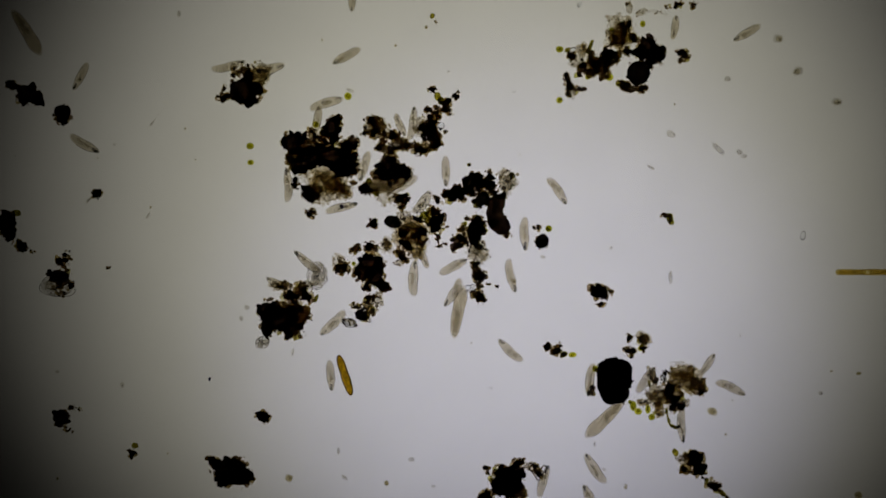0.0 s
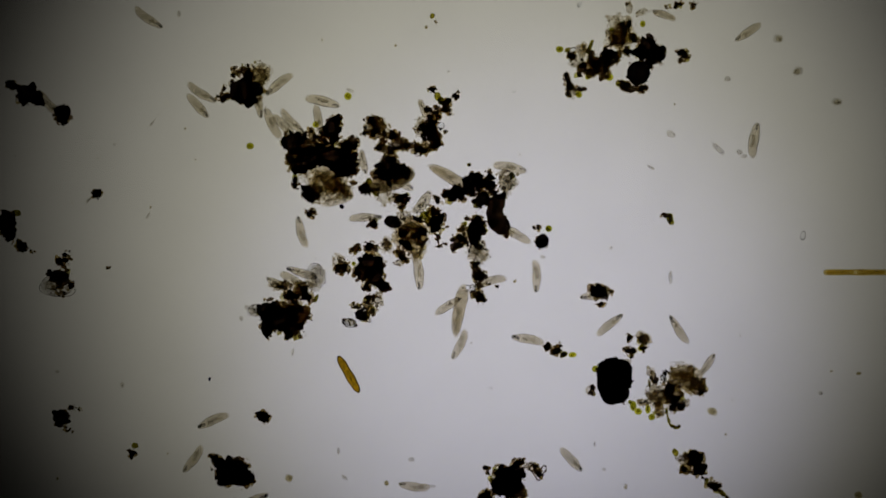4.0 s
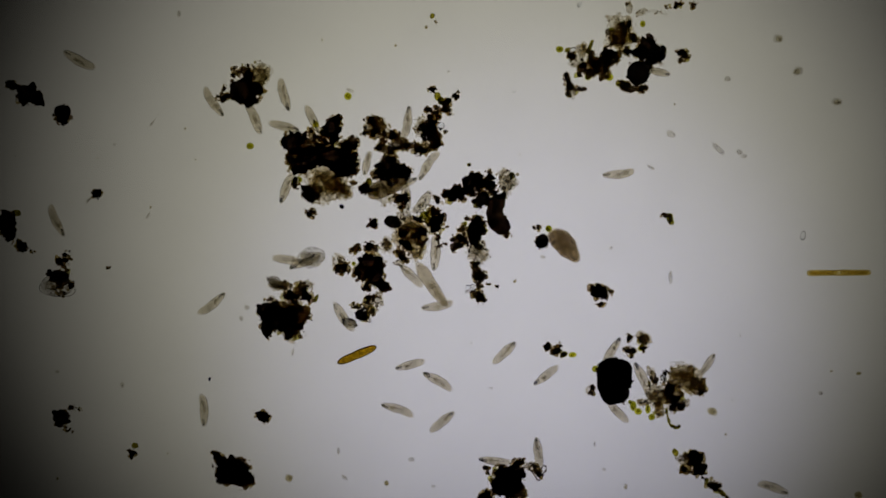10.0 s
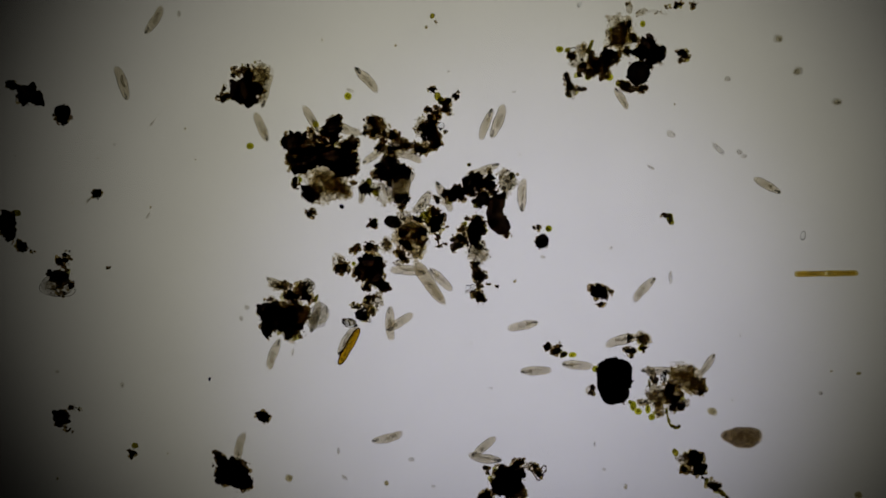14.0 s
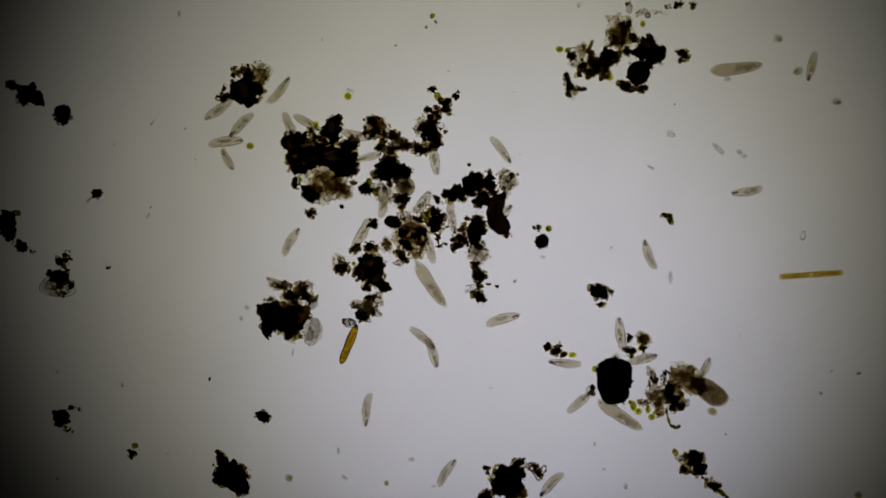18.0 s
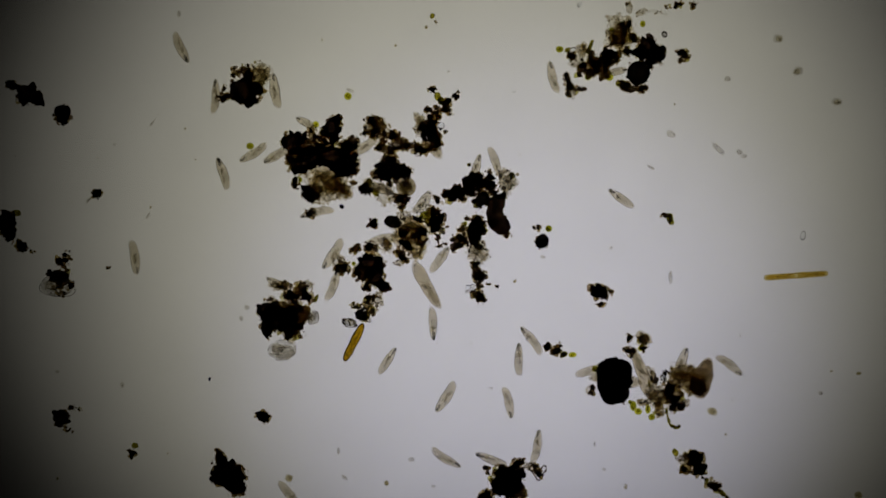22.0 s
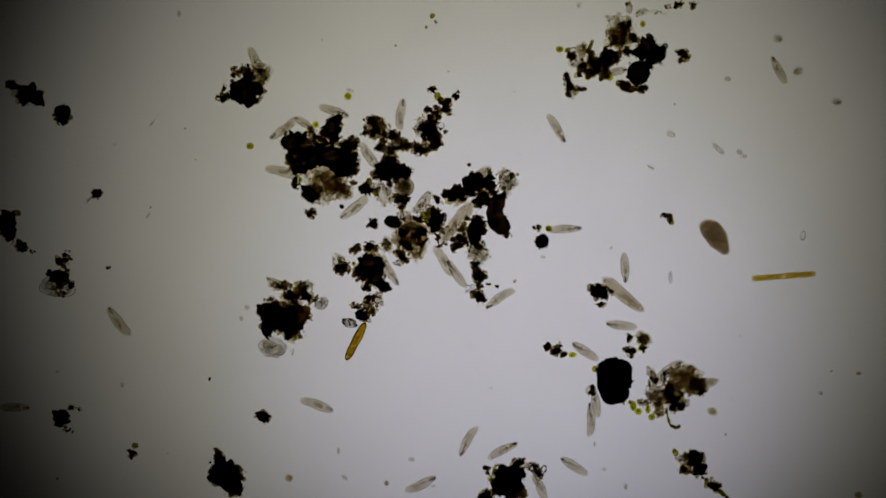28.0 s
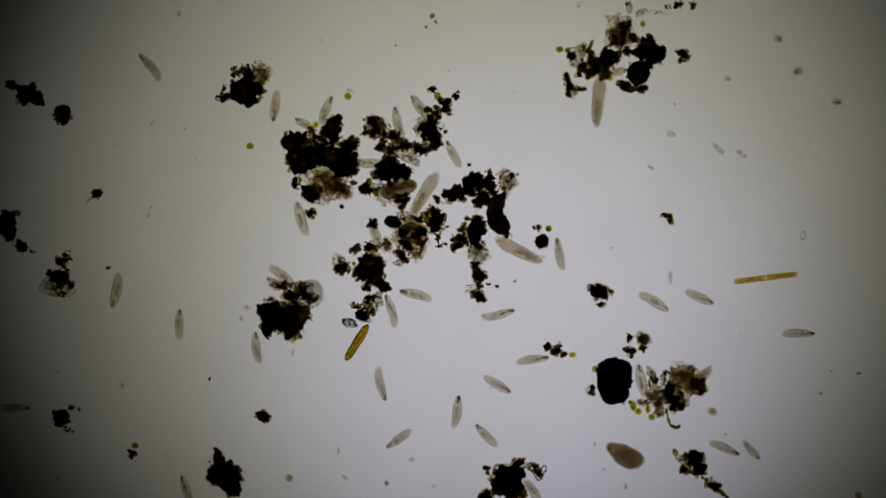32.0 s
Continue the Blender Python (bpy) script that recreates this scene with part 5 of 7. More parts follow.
    walk(swimmers[5], glide(20, [(0, 614, 101, 152), (1, 558, 169, 118), (1.9, 536, 176, 118), (2, 550, 148, 119), (2.1, 577, 116, 126), (3, 490, 230, 101), (3.5, 505, 225, 60), (6, 494, 221, 19), (6.5, 496, 225, 19), (7, 490, 224, 19), (7.5, 496, 226, 18), (8, 490, 225, 16), (8.5, 502, 226, 15), (9, 502, 225, 14), (9.5, 503, 224, 14), (10, 504, 225, 15), (10.5, 502, 226, 14), (11, 502, 226, 12), (11.5, 511, 224, -2), (12, 519, 222, -16), (13, 518, 184, 52), (14, 464, 226, 67), (17, 516, 220, 84), (17.5, 523, 224, 76), (18, 514, 225, 68), (18.5, 519, 224, 131), (19, 535, 222, 194), (19.5, 524, 222, 272), (20, 520, 224, 171), (21, 486, 298, 132), (22, 492, 275, 150), (22.5, 498, 275, 62), (23, 498, 274, -26), (24, 514, 199, -19), (25, 580, 158, 60), (28, 592, 198, 19), (28.5, 584, 196, 26), (29, 588, 192, 33), (30, 590, 270, 88), (31, 655, 396, 57), (31.5, 665, 410, 64), (32, 665, 415, 72)]))
    walk(swimmers[6], glide(11, [(0, 624, 0, 94), (0.5, 614, 119, 90), (1, 588, 18, 85), (2, 622, 80, 6), (2.54, 622, -60, -14), (6.38, 1170, -60, 17), (7, 1170, 105, -27), (7.5, 1163, 129, -22), (8, 1172, 122, -18), (8.5, 1164, 129, -11), (9, 1164, 129, -4), (9.5, 1164, 128, 5), (10, 1164, 128, 14), (10.5, 1161, 127, 12), (11, 1159, 126, 9), (11.5, 1160, 127, 8), (12, 1156, 126, 7), (13, 1145, 165, -37), (14, 1099, 175, -121), (17, 1128, 131, -57), (18, 1128, 131, -57), (19, 1128, 131, -57), (20, 1088, 128, -11), (21, 1088, 128, -11), (22, 1088, 128, -11), (23, 1088, 128, -11), (24, 1088, 128, -11), (25, 1088, 128, -11), (28, 1088, 128, -11), (29, 1088, 128, -11), (30, 1088, 128, -11), (31, 1088, 128, -11), (32, 1090, 128, -9)]))
    walk(swimmers[7], glide(16, [(0, 578, 184, 342), (1, 575, 186, 351), (2, 600, 184, 331), (3, 478, 240, 265), (6, 490, 176, 217), (7, 466, 186, 185), (7.5, 461, 180, 163), (8, 465, 179, 141), (8.5, 467, 193, 166), (9, 460, 194, 191), (9.5, 444, 197, 128), (10, 451, 210, 66), (10.5, 428, 282, 93), (11, 445, 312, 68), (11.2, 462, 340, -34), (12, 608, 202, -110), (12.5, 619, 209, -170), (13, 623, 212, -229), (13.5, 613, 218, -194), (14, 610, 228, -159), (17, 528, 172, -161), (18, 388, 195, -217), (19, 268, 362, -278), (20, 252, 364, -256), (21, 420, 249, -245), (22, 240, 456, -279), (23, 374, 440, -305), (24, 531, 476, -344), (25, 570, 548, -351), (27.5, 700, 813, -346), (28, 562, 716, -341), (28.1, 545, 715, -338), (28.5, 597, 730, -375), (29, 726, 668, -396), (29.5, 797, 604, -407), (30, 794, 596, -402), (30.5, 936, 496, -405), (31, 896, 495, -368), (32, 1156, 534, -330)]))
    walk(swimmers[8], glide(21, [(0, 789, 304, 88), (0.5, 787, 286, 90), (1, 754, 324, 93), (2, 742, 546, 30), (3, 822, 538, -29), (6, 734, 541, -42), (7, 725, 591, -109), (8, 652, 700, -90), (9, 720, 631, -107), (9.5, 864, 651, -152), (10, 726, 645, -196), (10.5, 522, 730, -212), (11, 471, 802, -253), (11.1, 464, 822, -326), (12, 555, 859, -300), (12.8, 430, 793, -312), (13, 495, 831, -323), (13.2, 567, 868, -303), (13.54, 567, 942, -388), (18.58, 562, 942, -431), (19, 562, 842, -474), (19.7, 534, 753, -447), (20, 568, 706, -421), (20.5, 619, 608, -424), (21, 618, 605, -384), (22, 686, 638, -418), (22.5, 625, 608, -444), (23, 630, 670, -470), (23.5, 763, 704, -386), (24, 818, 578, -436), (24.1, 825, 554, -382), (25, 745, 608, -325), (28, 720, 430, -354), (29, 645, 647, -342), (30, 874, 708, -355), (31, 896, 760, -217), (31.5, 718, 871, -226), (31.83, 718, 942, -270), (32, 718, 942, -270)]))
    walk(swimmers[9], glide(12, [(0, 986, 338, 53), (1, 911, 338, 88), (2, 919, 392, 82), (3, 942, 476, 63), (6, 953, 512, 133), (6.7, 828, 665, 113), (7, 858, 736, 70), (7.2, 884, 789, 61), (8, 804, 638, 61), (8.7, 932, 482, 144), (9, 894, 572, 111), (10, 1094, 308, 171), (11, 1078, 496, 173), (12, 1026, 599, 127), (13, 898, 612, 161), (13.5, 811, 694, 143), (14, 686, 774, 163), (14.2, 640, 801, 162), (17, 724, 851, 162), (17.4, 724, 942, 250), (18.33, 758, 942, 281), (19, 758, 760, 263), (19.9, 740, 651, 271), (20, 760, 635, 335), (20.5, 852, 610, 346), (21, 933, 592, 351), (21.7, 890, 638, 466), (22, 899, 712, 435), (23, 1119, 815, 360), (24, 1035, 890, 464), (24.28, 1035, 942, 464), (32, 1035, 942, 464)]))
    walk(swimmers[10], glide(17, [(0, 928, 414, 89), (1, 870, 296, 22), (1.5, 937, 495, 77), (2, 924, 536, 113), (2.5, 921, 555, 115), (3, 892, 604, 138), (6, 1025, 612, 300), (6.5, 1119, 810, 260), (7, 1060, 820, 285), (7.1, 1055, 841, 270), (8, 1032, 779, 255), (8.8, 959, 796, 284), (9, 989, 764, 312), (9.2, 1029, 724, 327), (10, 1135, 668, 246), (11, 1160, 652, 197), (12, 1192, 461, 223), (12.9, 994, 289, 217), (13, 984, 306, 120), (13.5, 919, 368, 146), (14, 924, 346, 93), (17, 885, 385, -45), (18, 885, 385, -45), (19, 1054, 475, -81), (19.5, 1003, 240, -109), (20, 910, 66, -120), (20.2, 874, 8, -106), (20.53, 874, -60, -173), (21.44, 322, -60, -195), (22, 322, 86, -294), (23, 531, 59, -212), (23.6, 714, 204, -159), (24, 616, 92, -140), (24.2, 568, 17, -107), (24.55, 568, -60, -173), (25.32, -60, -60, -238), (26.53, -60, 942, -308), (27.48, 718, 942, -365), (27.8, 718, 876, -433), (28, 745, 856, -385), (29, 828, 882, -299), (29.3, 828, 942, -299), (32, 828, 942, -299)]))
    walk(swimmers[11], glide(22, [(0, 904, 488, 80), (0.5, 929, 453, 88), (1, 932, 471, 96), (1.5, 935, 493, 132), (2, 866, 545, 98), (2.5, 891, 593, 114), (3, 890, 498, 131), (6, 802, 468, 239), (7, 898, 444, 305), (7.5, 879, 479, 281), (8, 885, 385, 257), (9, 814, 310, 175), (10, 758, 294, 126), (10.5, 752, 299, 166), (11, 736, 286, 207), (11.5, 734, 282, 191), (12, 735, 278, 175), (12.5, 734, 288, 198), (13, 732, 290, 222), (13.5, 727, 281, 211), (14, 718, 276, 200), (17, 692, 303, 134), (17.5, 693, 302, 182), (18, 692, 303, 230), (18.5, 694, 303, 168), (19, 692, 303, 105), (20, 662, 374, 207), (21, 585, 358, 163), (21.5, 570, 365, 166), (22, 562, 377, 170), (23, 526, 426, 87), (24, 655, 478, 22), (25, 700, 564, 71), (28, 690, 479, 63), (29, 580, 356, 31), (30, 610, 502, 12), (31, 650, 545, 59), (32, 675, 679, 80)]))
    walk(swimmers[12], glide(13, [(0, 732, 493, 270), (0.5, 734, 490, 180), (1, 735, 490, 90), (1.5, 738, 483, 90), (2, 740, 489, 90), (2.5, 741, 487, 85), (3, 740, 482, 80), (6, 742, 482, 86), (6.5, 736, 482, 14), (7, 728, 478, -59), (7.5, 731, 478, -46), (8, 765, 492, -33), (8.6, 799, 498, 2), (9, 778, 472, 37), (9.5, 768, 455, 64), (10, 770, 448, 90), (11, 512, 606, -2), (12, 445, 548, -56), (12.5, 605, 573, 9), (13, 619, 576, 3), (13.5, 603, 574, -43), (14, 722, 479, 3), (14.5, 736, 502, 0), (16.5, 763, 568, -1), (17, 778, 569, -2), (17.5, 872, 568, -2), (18, 889, 565, -18), (18.5, 910, 559, -46), (19, 910, 548, -75), (20, 1089, 538, -230), (21, 1048, 596, -243), (21.5, 861, 631, -202), (22, 789, 702, -240), (22.5, 744, 778, -269), (23, 788, 815, -293), (23.5, 788, 942, -293), (32, 788, 942, -293)]))
    walk(swimmers[13], glide(18, [(0, 802, 472, 333), (0.5, 807, 486, 318), (1, 808, 489, 303), (2, 876, 461, 316), (2.5, 920, 418, 292), (3, 912, 432, 267), (6, 925, 382, 100), (6.5, 922, 430, 105), (7, 902, 468, 133), (7.5, 893, 491, 126), (8, 892, 502, 119), (8.5, 880, 526, 158), (9, 720, 572, 194), (9.5, 686, 548, 275), (10, 728, 488, 225), (10.5, 740, 468, 302), (11, 752, 456, 380), (11.5, 753, 457, 377), (12, 754, 458, 374), (12.5, 757, 461, 304), (13, 760, 465, 233), (13.5, 770, 480, 229), (14, 780, 495, 225), (17, 760, 442, 257), (17.5, 754, 446, 256), (18, 760, 440, 256), (19, 770, 435, 270), (20, 772, 440, 330), (21, 765, 451, 317), (22, 778, 460, 307), (23, 881, 502, 400), (24, 1128, 560, 397), (25, 1190, 706, 513), (28, 1015, 824, 573), (28.1, 989, 819, 616), (29, 934, 508, 638), (29.5, 947, 452, 630), (30, 934, 425, 627), (31, 972, 366, 743), (32, 1236, 526, 745)]))
    walk(swimmers[14], glide(9, [(0, 544, 464, 220), (1, 538, 482, 195), (2, 534, 482, 196), (3, 536, 484, 196), (6, 531, 476, 202), (7, 529, 471, 208), (8, 530, 468, 210), (9, 515, 475, 158), (10, 540, 464, 158), (10.5, 472, 505, 144), (11, 535, 445, 130), (11.5, 483, 492, 151), (12, 469, 481, 213), (13, 540, 488, 184), (14, 558, 560, 104), (17, 650, 545, 33), (18, 748, 598, 41), (18.5, 818, 631, 1), (19, 961, 600, 108), (20, 945, 830, 127), (20.9, 957, 798, 191), (21, 954, 764, 255), (21.5, 915, 659, 254), (22, 918, 636, 270), (22.5, 917, 630, 272), (23, 916, 616, 273), (23.5, 931, 603, 286), (24, 949, 582, 299), (24.5, 981, 488, 285), (25, 984, 453, 290), (25.5, 1009, 415, 323), (28, 1000, 406, 356), (28.5, 987, 412, 329), (29, 984, 428, 302), (29.5, 977, 443, 290), (30, 974, 458, 279), (30.5, 1003, 427, 292), (31, 980, 425, 305), (31.5, 984, 439, 282), (32, 990, 450, 260)]))
    walk(swimmers[15], glide(14, [(0, 590, 572, 136), (1, 602, 560, 139), (1.5, 601, 576, 60), (2, 602, 585, -20), (3, 472, 488, 21), (6, 599, 524, 63), (7, 598, 530, 61), (7.5, 606, 535, 62), (8, 604, 526, 64), (8.5, 608, 540, -26), (9, 608, 542, -115), (9.5, 610, 549, -120), (10, 608, 561, -125), (10.5, 610, 564, -130), (11, 625, 575, -135), (12, 682, 345, -99), (13, 692, 303, -77), (13.5, 694, 304, -77), (14, 692, 303, -77), (17, 692, 303, 50), (18, 768, 281, 77), (19, 661, 71, 67), (20, 662, 62, 85), (20.5, 623, 198, 82), (21, 682, 200, 96), (21.5, 668, 202, 120), (22, 646, 260, 144), (23, 650, 285, 207), (23.5, 653, 281, 288), (24, 652, 282, 368), (25, 636, 408, 384), (28, 500, 305, 374), (29, 502, 308, 405), (30, 510, 325, 423), (31, 346, 468, 383), (31.5, 486, 498, 368), (32, 502, 490, 399)]))
    walk(swimmers[16], glide(19, [(0, 586, 664, 85), (1, 429, 434, 113), (1.5, 401, 587, 107), (2, 319, 794, 115), (2.4, 271, 880, 108), (2.71, 271, 942, 4), (6.6, 1094, 942, -7), (7, 1094, 848, -64), (8, 1222, 713, 0), (9, 1324, 650, 87), (9.5, 1341, 804, 81), (9.9, 1361, 880, 82), (9.95, 1361, 942, 13), (9.99, 1628, 942, -75), (10.13, 1628, -60, -144), (10.33, 265, -60, -183), (10.7, 265, 23, -106), (11, 330, 166, -119), (11.8, 330, -60, -150), (13.23, -60, -60, -249), (16.88, -60, 942, -302), (19.19, 576, 942, -186), (19.5, 576, 880, -119), (20, 518, 838, -129), (20.44, 518, 942, -190), (25.62, -60, 942, -159), (27.61, -60, 720, -68), (28, 29, 720, 0), (29, 29, 721, -2), (30, 29, 721, -2), (31, 29, 721, -2), (32, 29, 721, -2)]))
    walk(swimmers[17], glide(10, [(0, 1292, 686, 23), (0.9, 1361, 671, 10), (1, 1361, 698, 92), (1.5, 1315, 845, 106), (1.6, 1309, 877, 94), (1.92, 1309, 942, 173), (2.66, 759, 942, 187), (3, 759, 871, 142), (6, 672, 799, 270), (7, 929, 758, 274), (8, 931, 710, 235), (8.5, 1047, 590, 309), (9, 1028, 592, 339), (9.5, 1141, 556, 413), (10, 1088, 672, 413), (11, 1132, 698, 371), (11.5, 1133, 686, 400), (12, 1135, 674, 429), (12.5, 1135, 685, 512), (13, 1135, 685, 596), (14, 1139, 512, 671), (16.5, 1132, 346, 638), (17, 1146, 438, 606), (17.5, 1148, 451, 607), (18, 1148, 451, 608), (18.5, 1148, 449, 610), (19, 1150, 448, 612), (19.5, 1150, 450, 524), (20, 1152, 452, 435), (20.5, 1161, 473, 424), (21, 1228, 605, 417), (21.5, 1251, 606, 393), (22, 1290, 646, 395), (23, 1116, 753, 519), (24, 1010, 744, 466), (25, 777, 792, 421), (28, 956, 865, 425), (29, 956, 865, 425), (30, 948, 865, 423), (31, 948, 872, 421), (32, 944, 872, 418)]))
    walk(swimmers[18], glide(15, [(0, 1251, 644, 305), (1, 1251, 644, 305), (2, 1251, 644, 305), (3, 1251, 644, 305), (6, 1251, 644, 305), (7, 1251, 644, 305), (8, 1251, 644, 305), (9, 1251, 644, 305), (10, 1251, 644, 305), (11, 1251, 644, 305), (12, 1251, 644, 305), (13, 1251, 644, 305), (14, 1251, 644, 305), (17, 1246, 652, 296), (17.5, 1250, 653, 296), (18, 1246, 652, 296), (18.5, 1257, 647, 310), (19, 1254, 645, 324), (20, 1256, 650, 328), (20.5, 1255, 657, 248), (21, 1244, 638, 167), (22, 1225, 682, 113), (22.5, 1226, 682, 113), (23, 1225, 682, 113), (23.5, 1224, 683, 113), (24, 1225, 682, 113), (24.5, 1224, 683, 113), (25, 1225, 682, 113), (28, 1225, 682, 113), (29, 1170, 599, 22), (30, 1175, 612, 47), (31, 1225, 682, 55), (31.5, 1291, 735, 48), (32, 1328, 796, 48)]))
    walk(swimmers[19], glide(20, [(0, 1205, 752, 90), (0.7, 1205, 942, 24), (0.75, 1628, 942, -67), (0.89, 1628, -60, -138), (1.05, 498, -60, -183), (1.2, 498, 8, -267), (1.5, 492, 44, -261), (2, 482, 112, -262), (2.5, 493, 130, -249), (3, 440, 222, -224), (6, 488, 103, -373), (7, 677, 185, -301), (7.5, 678, 187, -303), (8, 674, 191, -304), (8.5, 673, 193, -313), (9, 674, 200, -321), (10, 720, 219, -437), (10.5, 651, 185, -395), (11, 738, 179, -352), (11.9, 812, 248, -318), (12, 828, 260, -327), (12.5, 999, 269, -354), (13, 942, 272, -375), (13.5, 916, 285, -379), (14, 855, 302, -377), (17, 835, 330, -234), (18, 800, 385, -275), (19, 859, 465, -272), (20, 838, 455, -338), (21, 956, 621, -253), (21.5, 947, 615, -189), (22, 940, 602, -125), (22.5, 926, 592, -148), (23, 915, 570, -171), (23.5, 896, 570, -150), (24, 895, 568, -130), (24.5, 884, 556, -130), (25, 870, 545, -129), (28, 884, 528, -211), (28.5, 836, 519, -194), (29, 822, 514, -177), (30, 650, 545, -121), (31, 655, 478, -29), (32, 655, 478, -29)]))
    walk(swimmers[20], glide(11, [(0, 1052, 829, 234), (0.8, 1050, 723, 250), (1, 1012, 720, 190), (1.5, 908, 709, 215), (2, 861, 615, 199), (2.5, 983, 623, 186), (3, 1058, 635, 191), (6, 1130, 695, 104), (7, 1142, 794, 205), (7.5, 1154, 819, 201), (8, 1084, 792, 197), (8.5, 972, 777, 176), (9, 740, 818, 156), (9.3, 606, 879, 137), (9.61, 606, 942, 15), (10.5, 838, 942, -29), (11, 838, 816, -35), (12, 995, 646, -11), (12.5, 1032, 632, -36), (13, 1091, 577, -44), (13.5, 1098, 590, -30), (14, 1101, 602, -16), (17, 1168, 620, -43), (18, 1098, 592, -101), (18.5, 1098, 587, -106), (19, 1094, 592, -111), (19.5, 1088, 602, -33), (20, 1088, 602, 45), (21, 1158, 640, 63), (21.5, 1161, 654, -6), (22, 1205, 645, -76), (23, 1200, 642, -53), (24, 1198, 648, -61), (25, 1195, 645, -63), (28, 1180, 658, -41), (29, 1155, 660, -76), (30, 1140, 685, -124), (31, 1140, 668, -180), (32, 1135, 675, -106)]))
    walk(swimmers[21], glide(16, [(0, 1044, 882, 244), (1, 932, 721, 207), (1.5, 824, 605, 195), (2, 862, 702, 158), (3, 1031, 516, 178), (6, 1078, 532, 157), (7, 1039, 644, 65), (7.5, 985, 625, -2), (8, 946, 647, 10), (8.5, 787, 613, 9), (9, 689, 608, 5), (9.5, 862, 649, 5), (10, 892, 624, -43), (10.5, 906, 584, -78), (11, 908, 550, -90), (11.5, 903, 513, -96), (12, 900, 477, -99), (12.5, 875, 435, -126), (13, 876, 428, -154), (14, 708, 570, -212), (17, 500, 565, -185), (18, 500, 565, -185), (19, 500, 565, -185), (19.8, 472, 628, -220), (20, 428, 626, -178), (21, 354, 730, -272), (22, 512, 872, -308), (22.33, 512, 942, -367), (22.71, -60, 942, -300), (23.37, -60, -60, -258), (23.51, 148, -60, -330), (24, 148, 62, -255), (24.5, 258, 63, -357), (25, 346, 72, -345), (28, 454, 110, -293), (29, 514, 178, -272), (30, 522, 220, -264), (30.5, 521, 224, -224), (31, 510, 226, -184), (32, 488, 189, -261)]))
    walk(swimmers[22], glide(21, [(0, 961, 850, 287), (0.7, 948, 727, 260), (1, 930, 674, 243), (1.5, 888, 583, 207), (2, 1038, 730, 258), (3, 1081, 578, 305), (6, 1065, 570, 338), (6.5, 1207, 736, 403), (7, 1232, 725, 380), (8, 1102, 568, 491), (9, 1078, 622, 564), (9.5, 1095, 634, 612), (10, 1081, 622, 661), (10.9, 1194, 600, 719), (11, 1200, 620, 788), (12, 1225, 682, 788), (12.5, 1225, 682, 698), (13, 1225, 682, 608), (14, 1162, 655, 540), (17, 1088, 672, 561), (18, 999, 642, 545), (19, 886, 609, 560), (19.5, 919, 553, 546), (20, 882, 572, 532), (20.5, 710, 570, 548), (21, 704, 548, 545), (21.2, 723, 508, 488), (21.5, 749, 490, 416), (22, 766, 572, 447), (22.5, 747, 562, 490), (23, 762, 555, 532), (23.5, 767, 556, 614), (24, 763, 551, 695), (24.5, 795, 506, 670), (25, 812, 492, 669), (28, 808, 485, 596), (28.5, 804, 505, 522), (28.7, 729, 511, 459), (29, 790, 591, 410), (29.5, 856, 721, 430), (30, 846, 745, 455), (30.5, 862, 673, 458), (31, 866, 598, 437), (31.4, 822, 573, 387), (32, 942, 636, 352)]))
    walk(swimmers[23], glide(12, [(0, 1193, 50, 279), (1, 1165, 40, 207), (1.5, 1165, 40, 207), (2, 1165, 40, 207), (2.5, 1165, 41, 207), (3, 1165, 40, 207), (5.5, 1197, 8, 188), (6, 1072, 17, 169), (6.5, 885, 44, 164), (7, 721, 119, 155), (8, 738, 232, 259), (9, 752, 74, 308), (9.53, 752, -60, 379), (11.12, 755, -60, 449), (12, 755, 190, 394), (12.5, 743, 196, 468), (13, 738, 198, 543), (14, 660, 278, 508), (17, 692, 303, 399), (18, 655, 278, 346), (19, 692, 303, 395), (19.5, 691, 304, 395), (20, 692, 303, 395), (20.5, 696, 303, 395), (21, 692, 303, 395), (21.5, 694, 303, 395), (22, 692, 303, 395), (22.5, 691, 303, 395), (23, 692, 303, 395), (23.5, 693, 303, 395), (24, 692, 303, 395), (24.5, 694, 303, 395), (25, 692, 303, 395), (28, 692, 303, 395), (29, 738, 296, 335), (30, 802, 378, 414), (31, 720, 335, 513), (32, 712, 330, 527)]))
    walk(swimmers[24], glide(17, [(0, 1320, 60, 149), (1, 1322, 59, 146), (2, 1322, 59, 146), (3, 1322, 59, 146), (6, 1318, 58, 144), (7, 1208, 76, 165), (8, 1145, 95, 163), (9, 1145, 95, 163), (10, 1145, 95, 163), (11, 1016, 236, 145), (11.5, 1122, 232, 10), (12, 1246, 278, 23), (12.5, 1407, 346, 26), (13, 1471, 390, 35), (13.3, 1494, 412, 28), (14, 1356, 329, 28), (17, 1431, 174, 111), (18, 1434, 119, 103), (19, 1412, 341, 89), (20, 1488, 469, 191), (20.5, 1465, 482, 195), (21, 1303, 418, 190), (21.8, 1147, 383, 198), (22, 1098, 352, 215), (23, 1174, 72, 76), (23.9, 1274, 196, 42), (24, 1316, 198, 8), (24.5, 1456, 178, -19), (25, 1435, 156, -122), (27.5, 1404, 147, -120), (28, 1376, 126, -118), (28.5, 1354, 101, -190), (29, 1268, 146, -218), (29.5, 1192, 209, -211), (30, 1079, 261, -196), (30.5, 970, 283, -182), (31, 809, 272, -170), (32, 802, 274, -118)]))
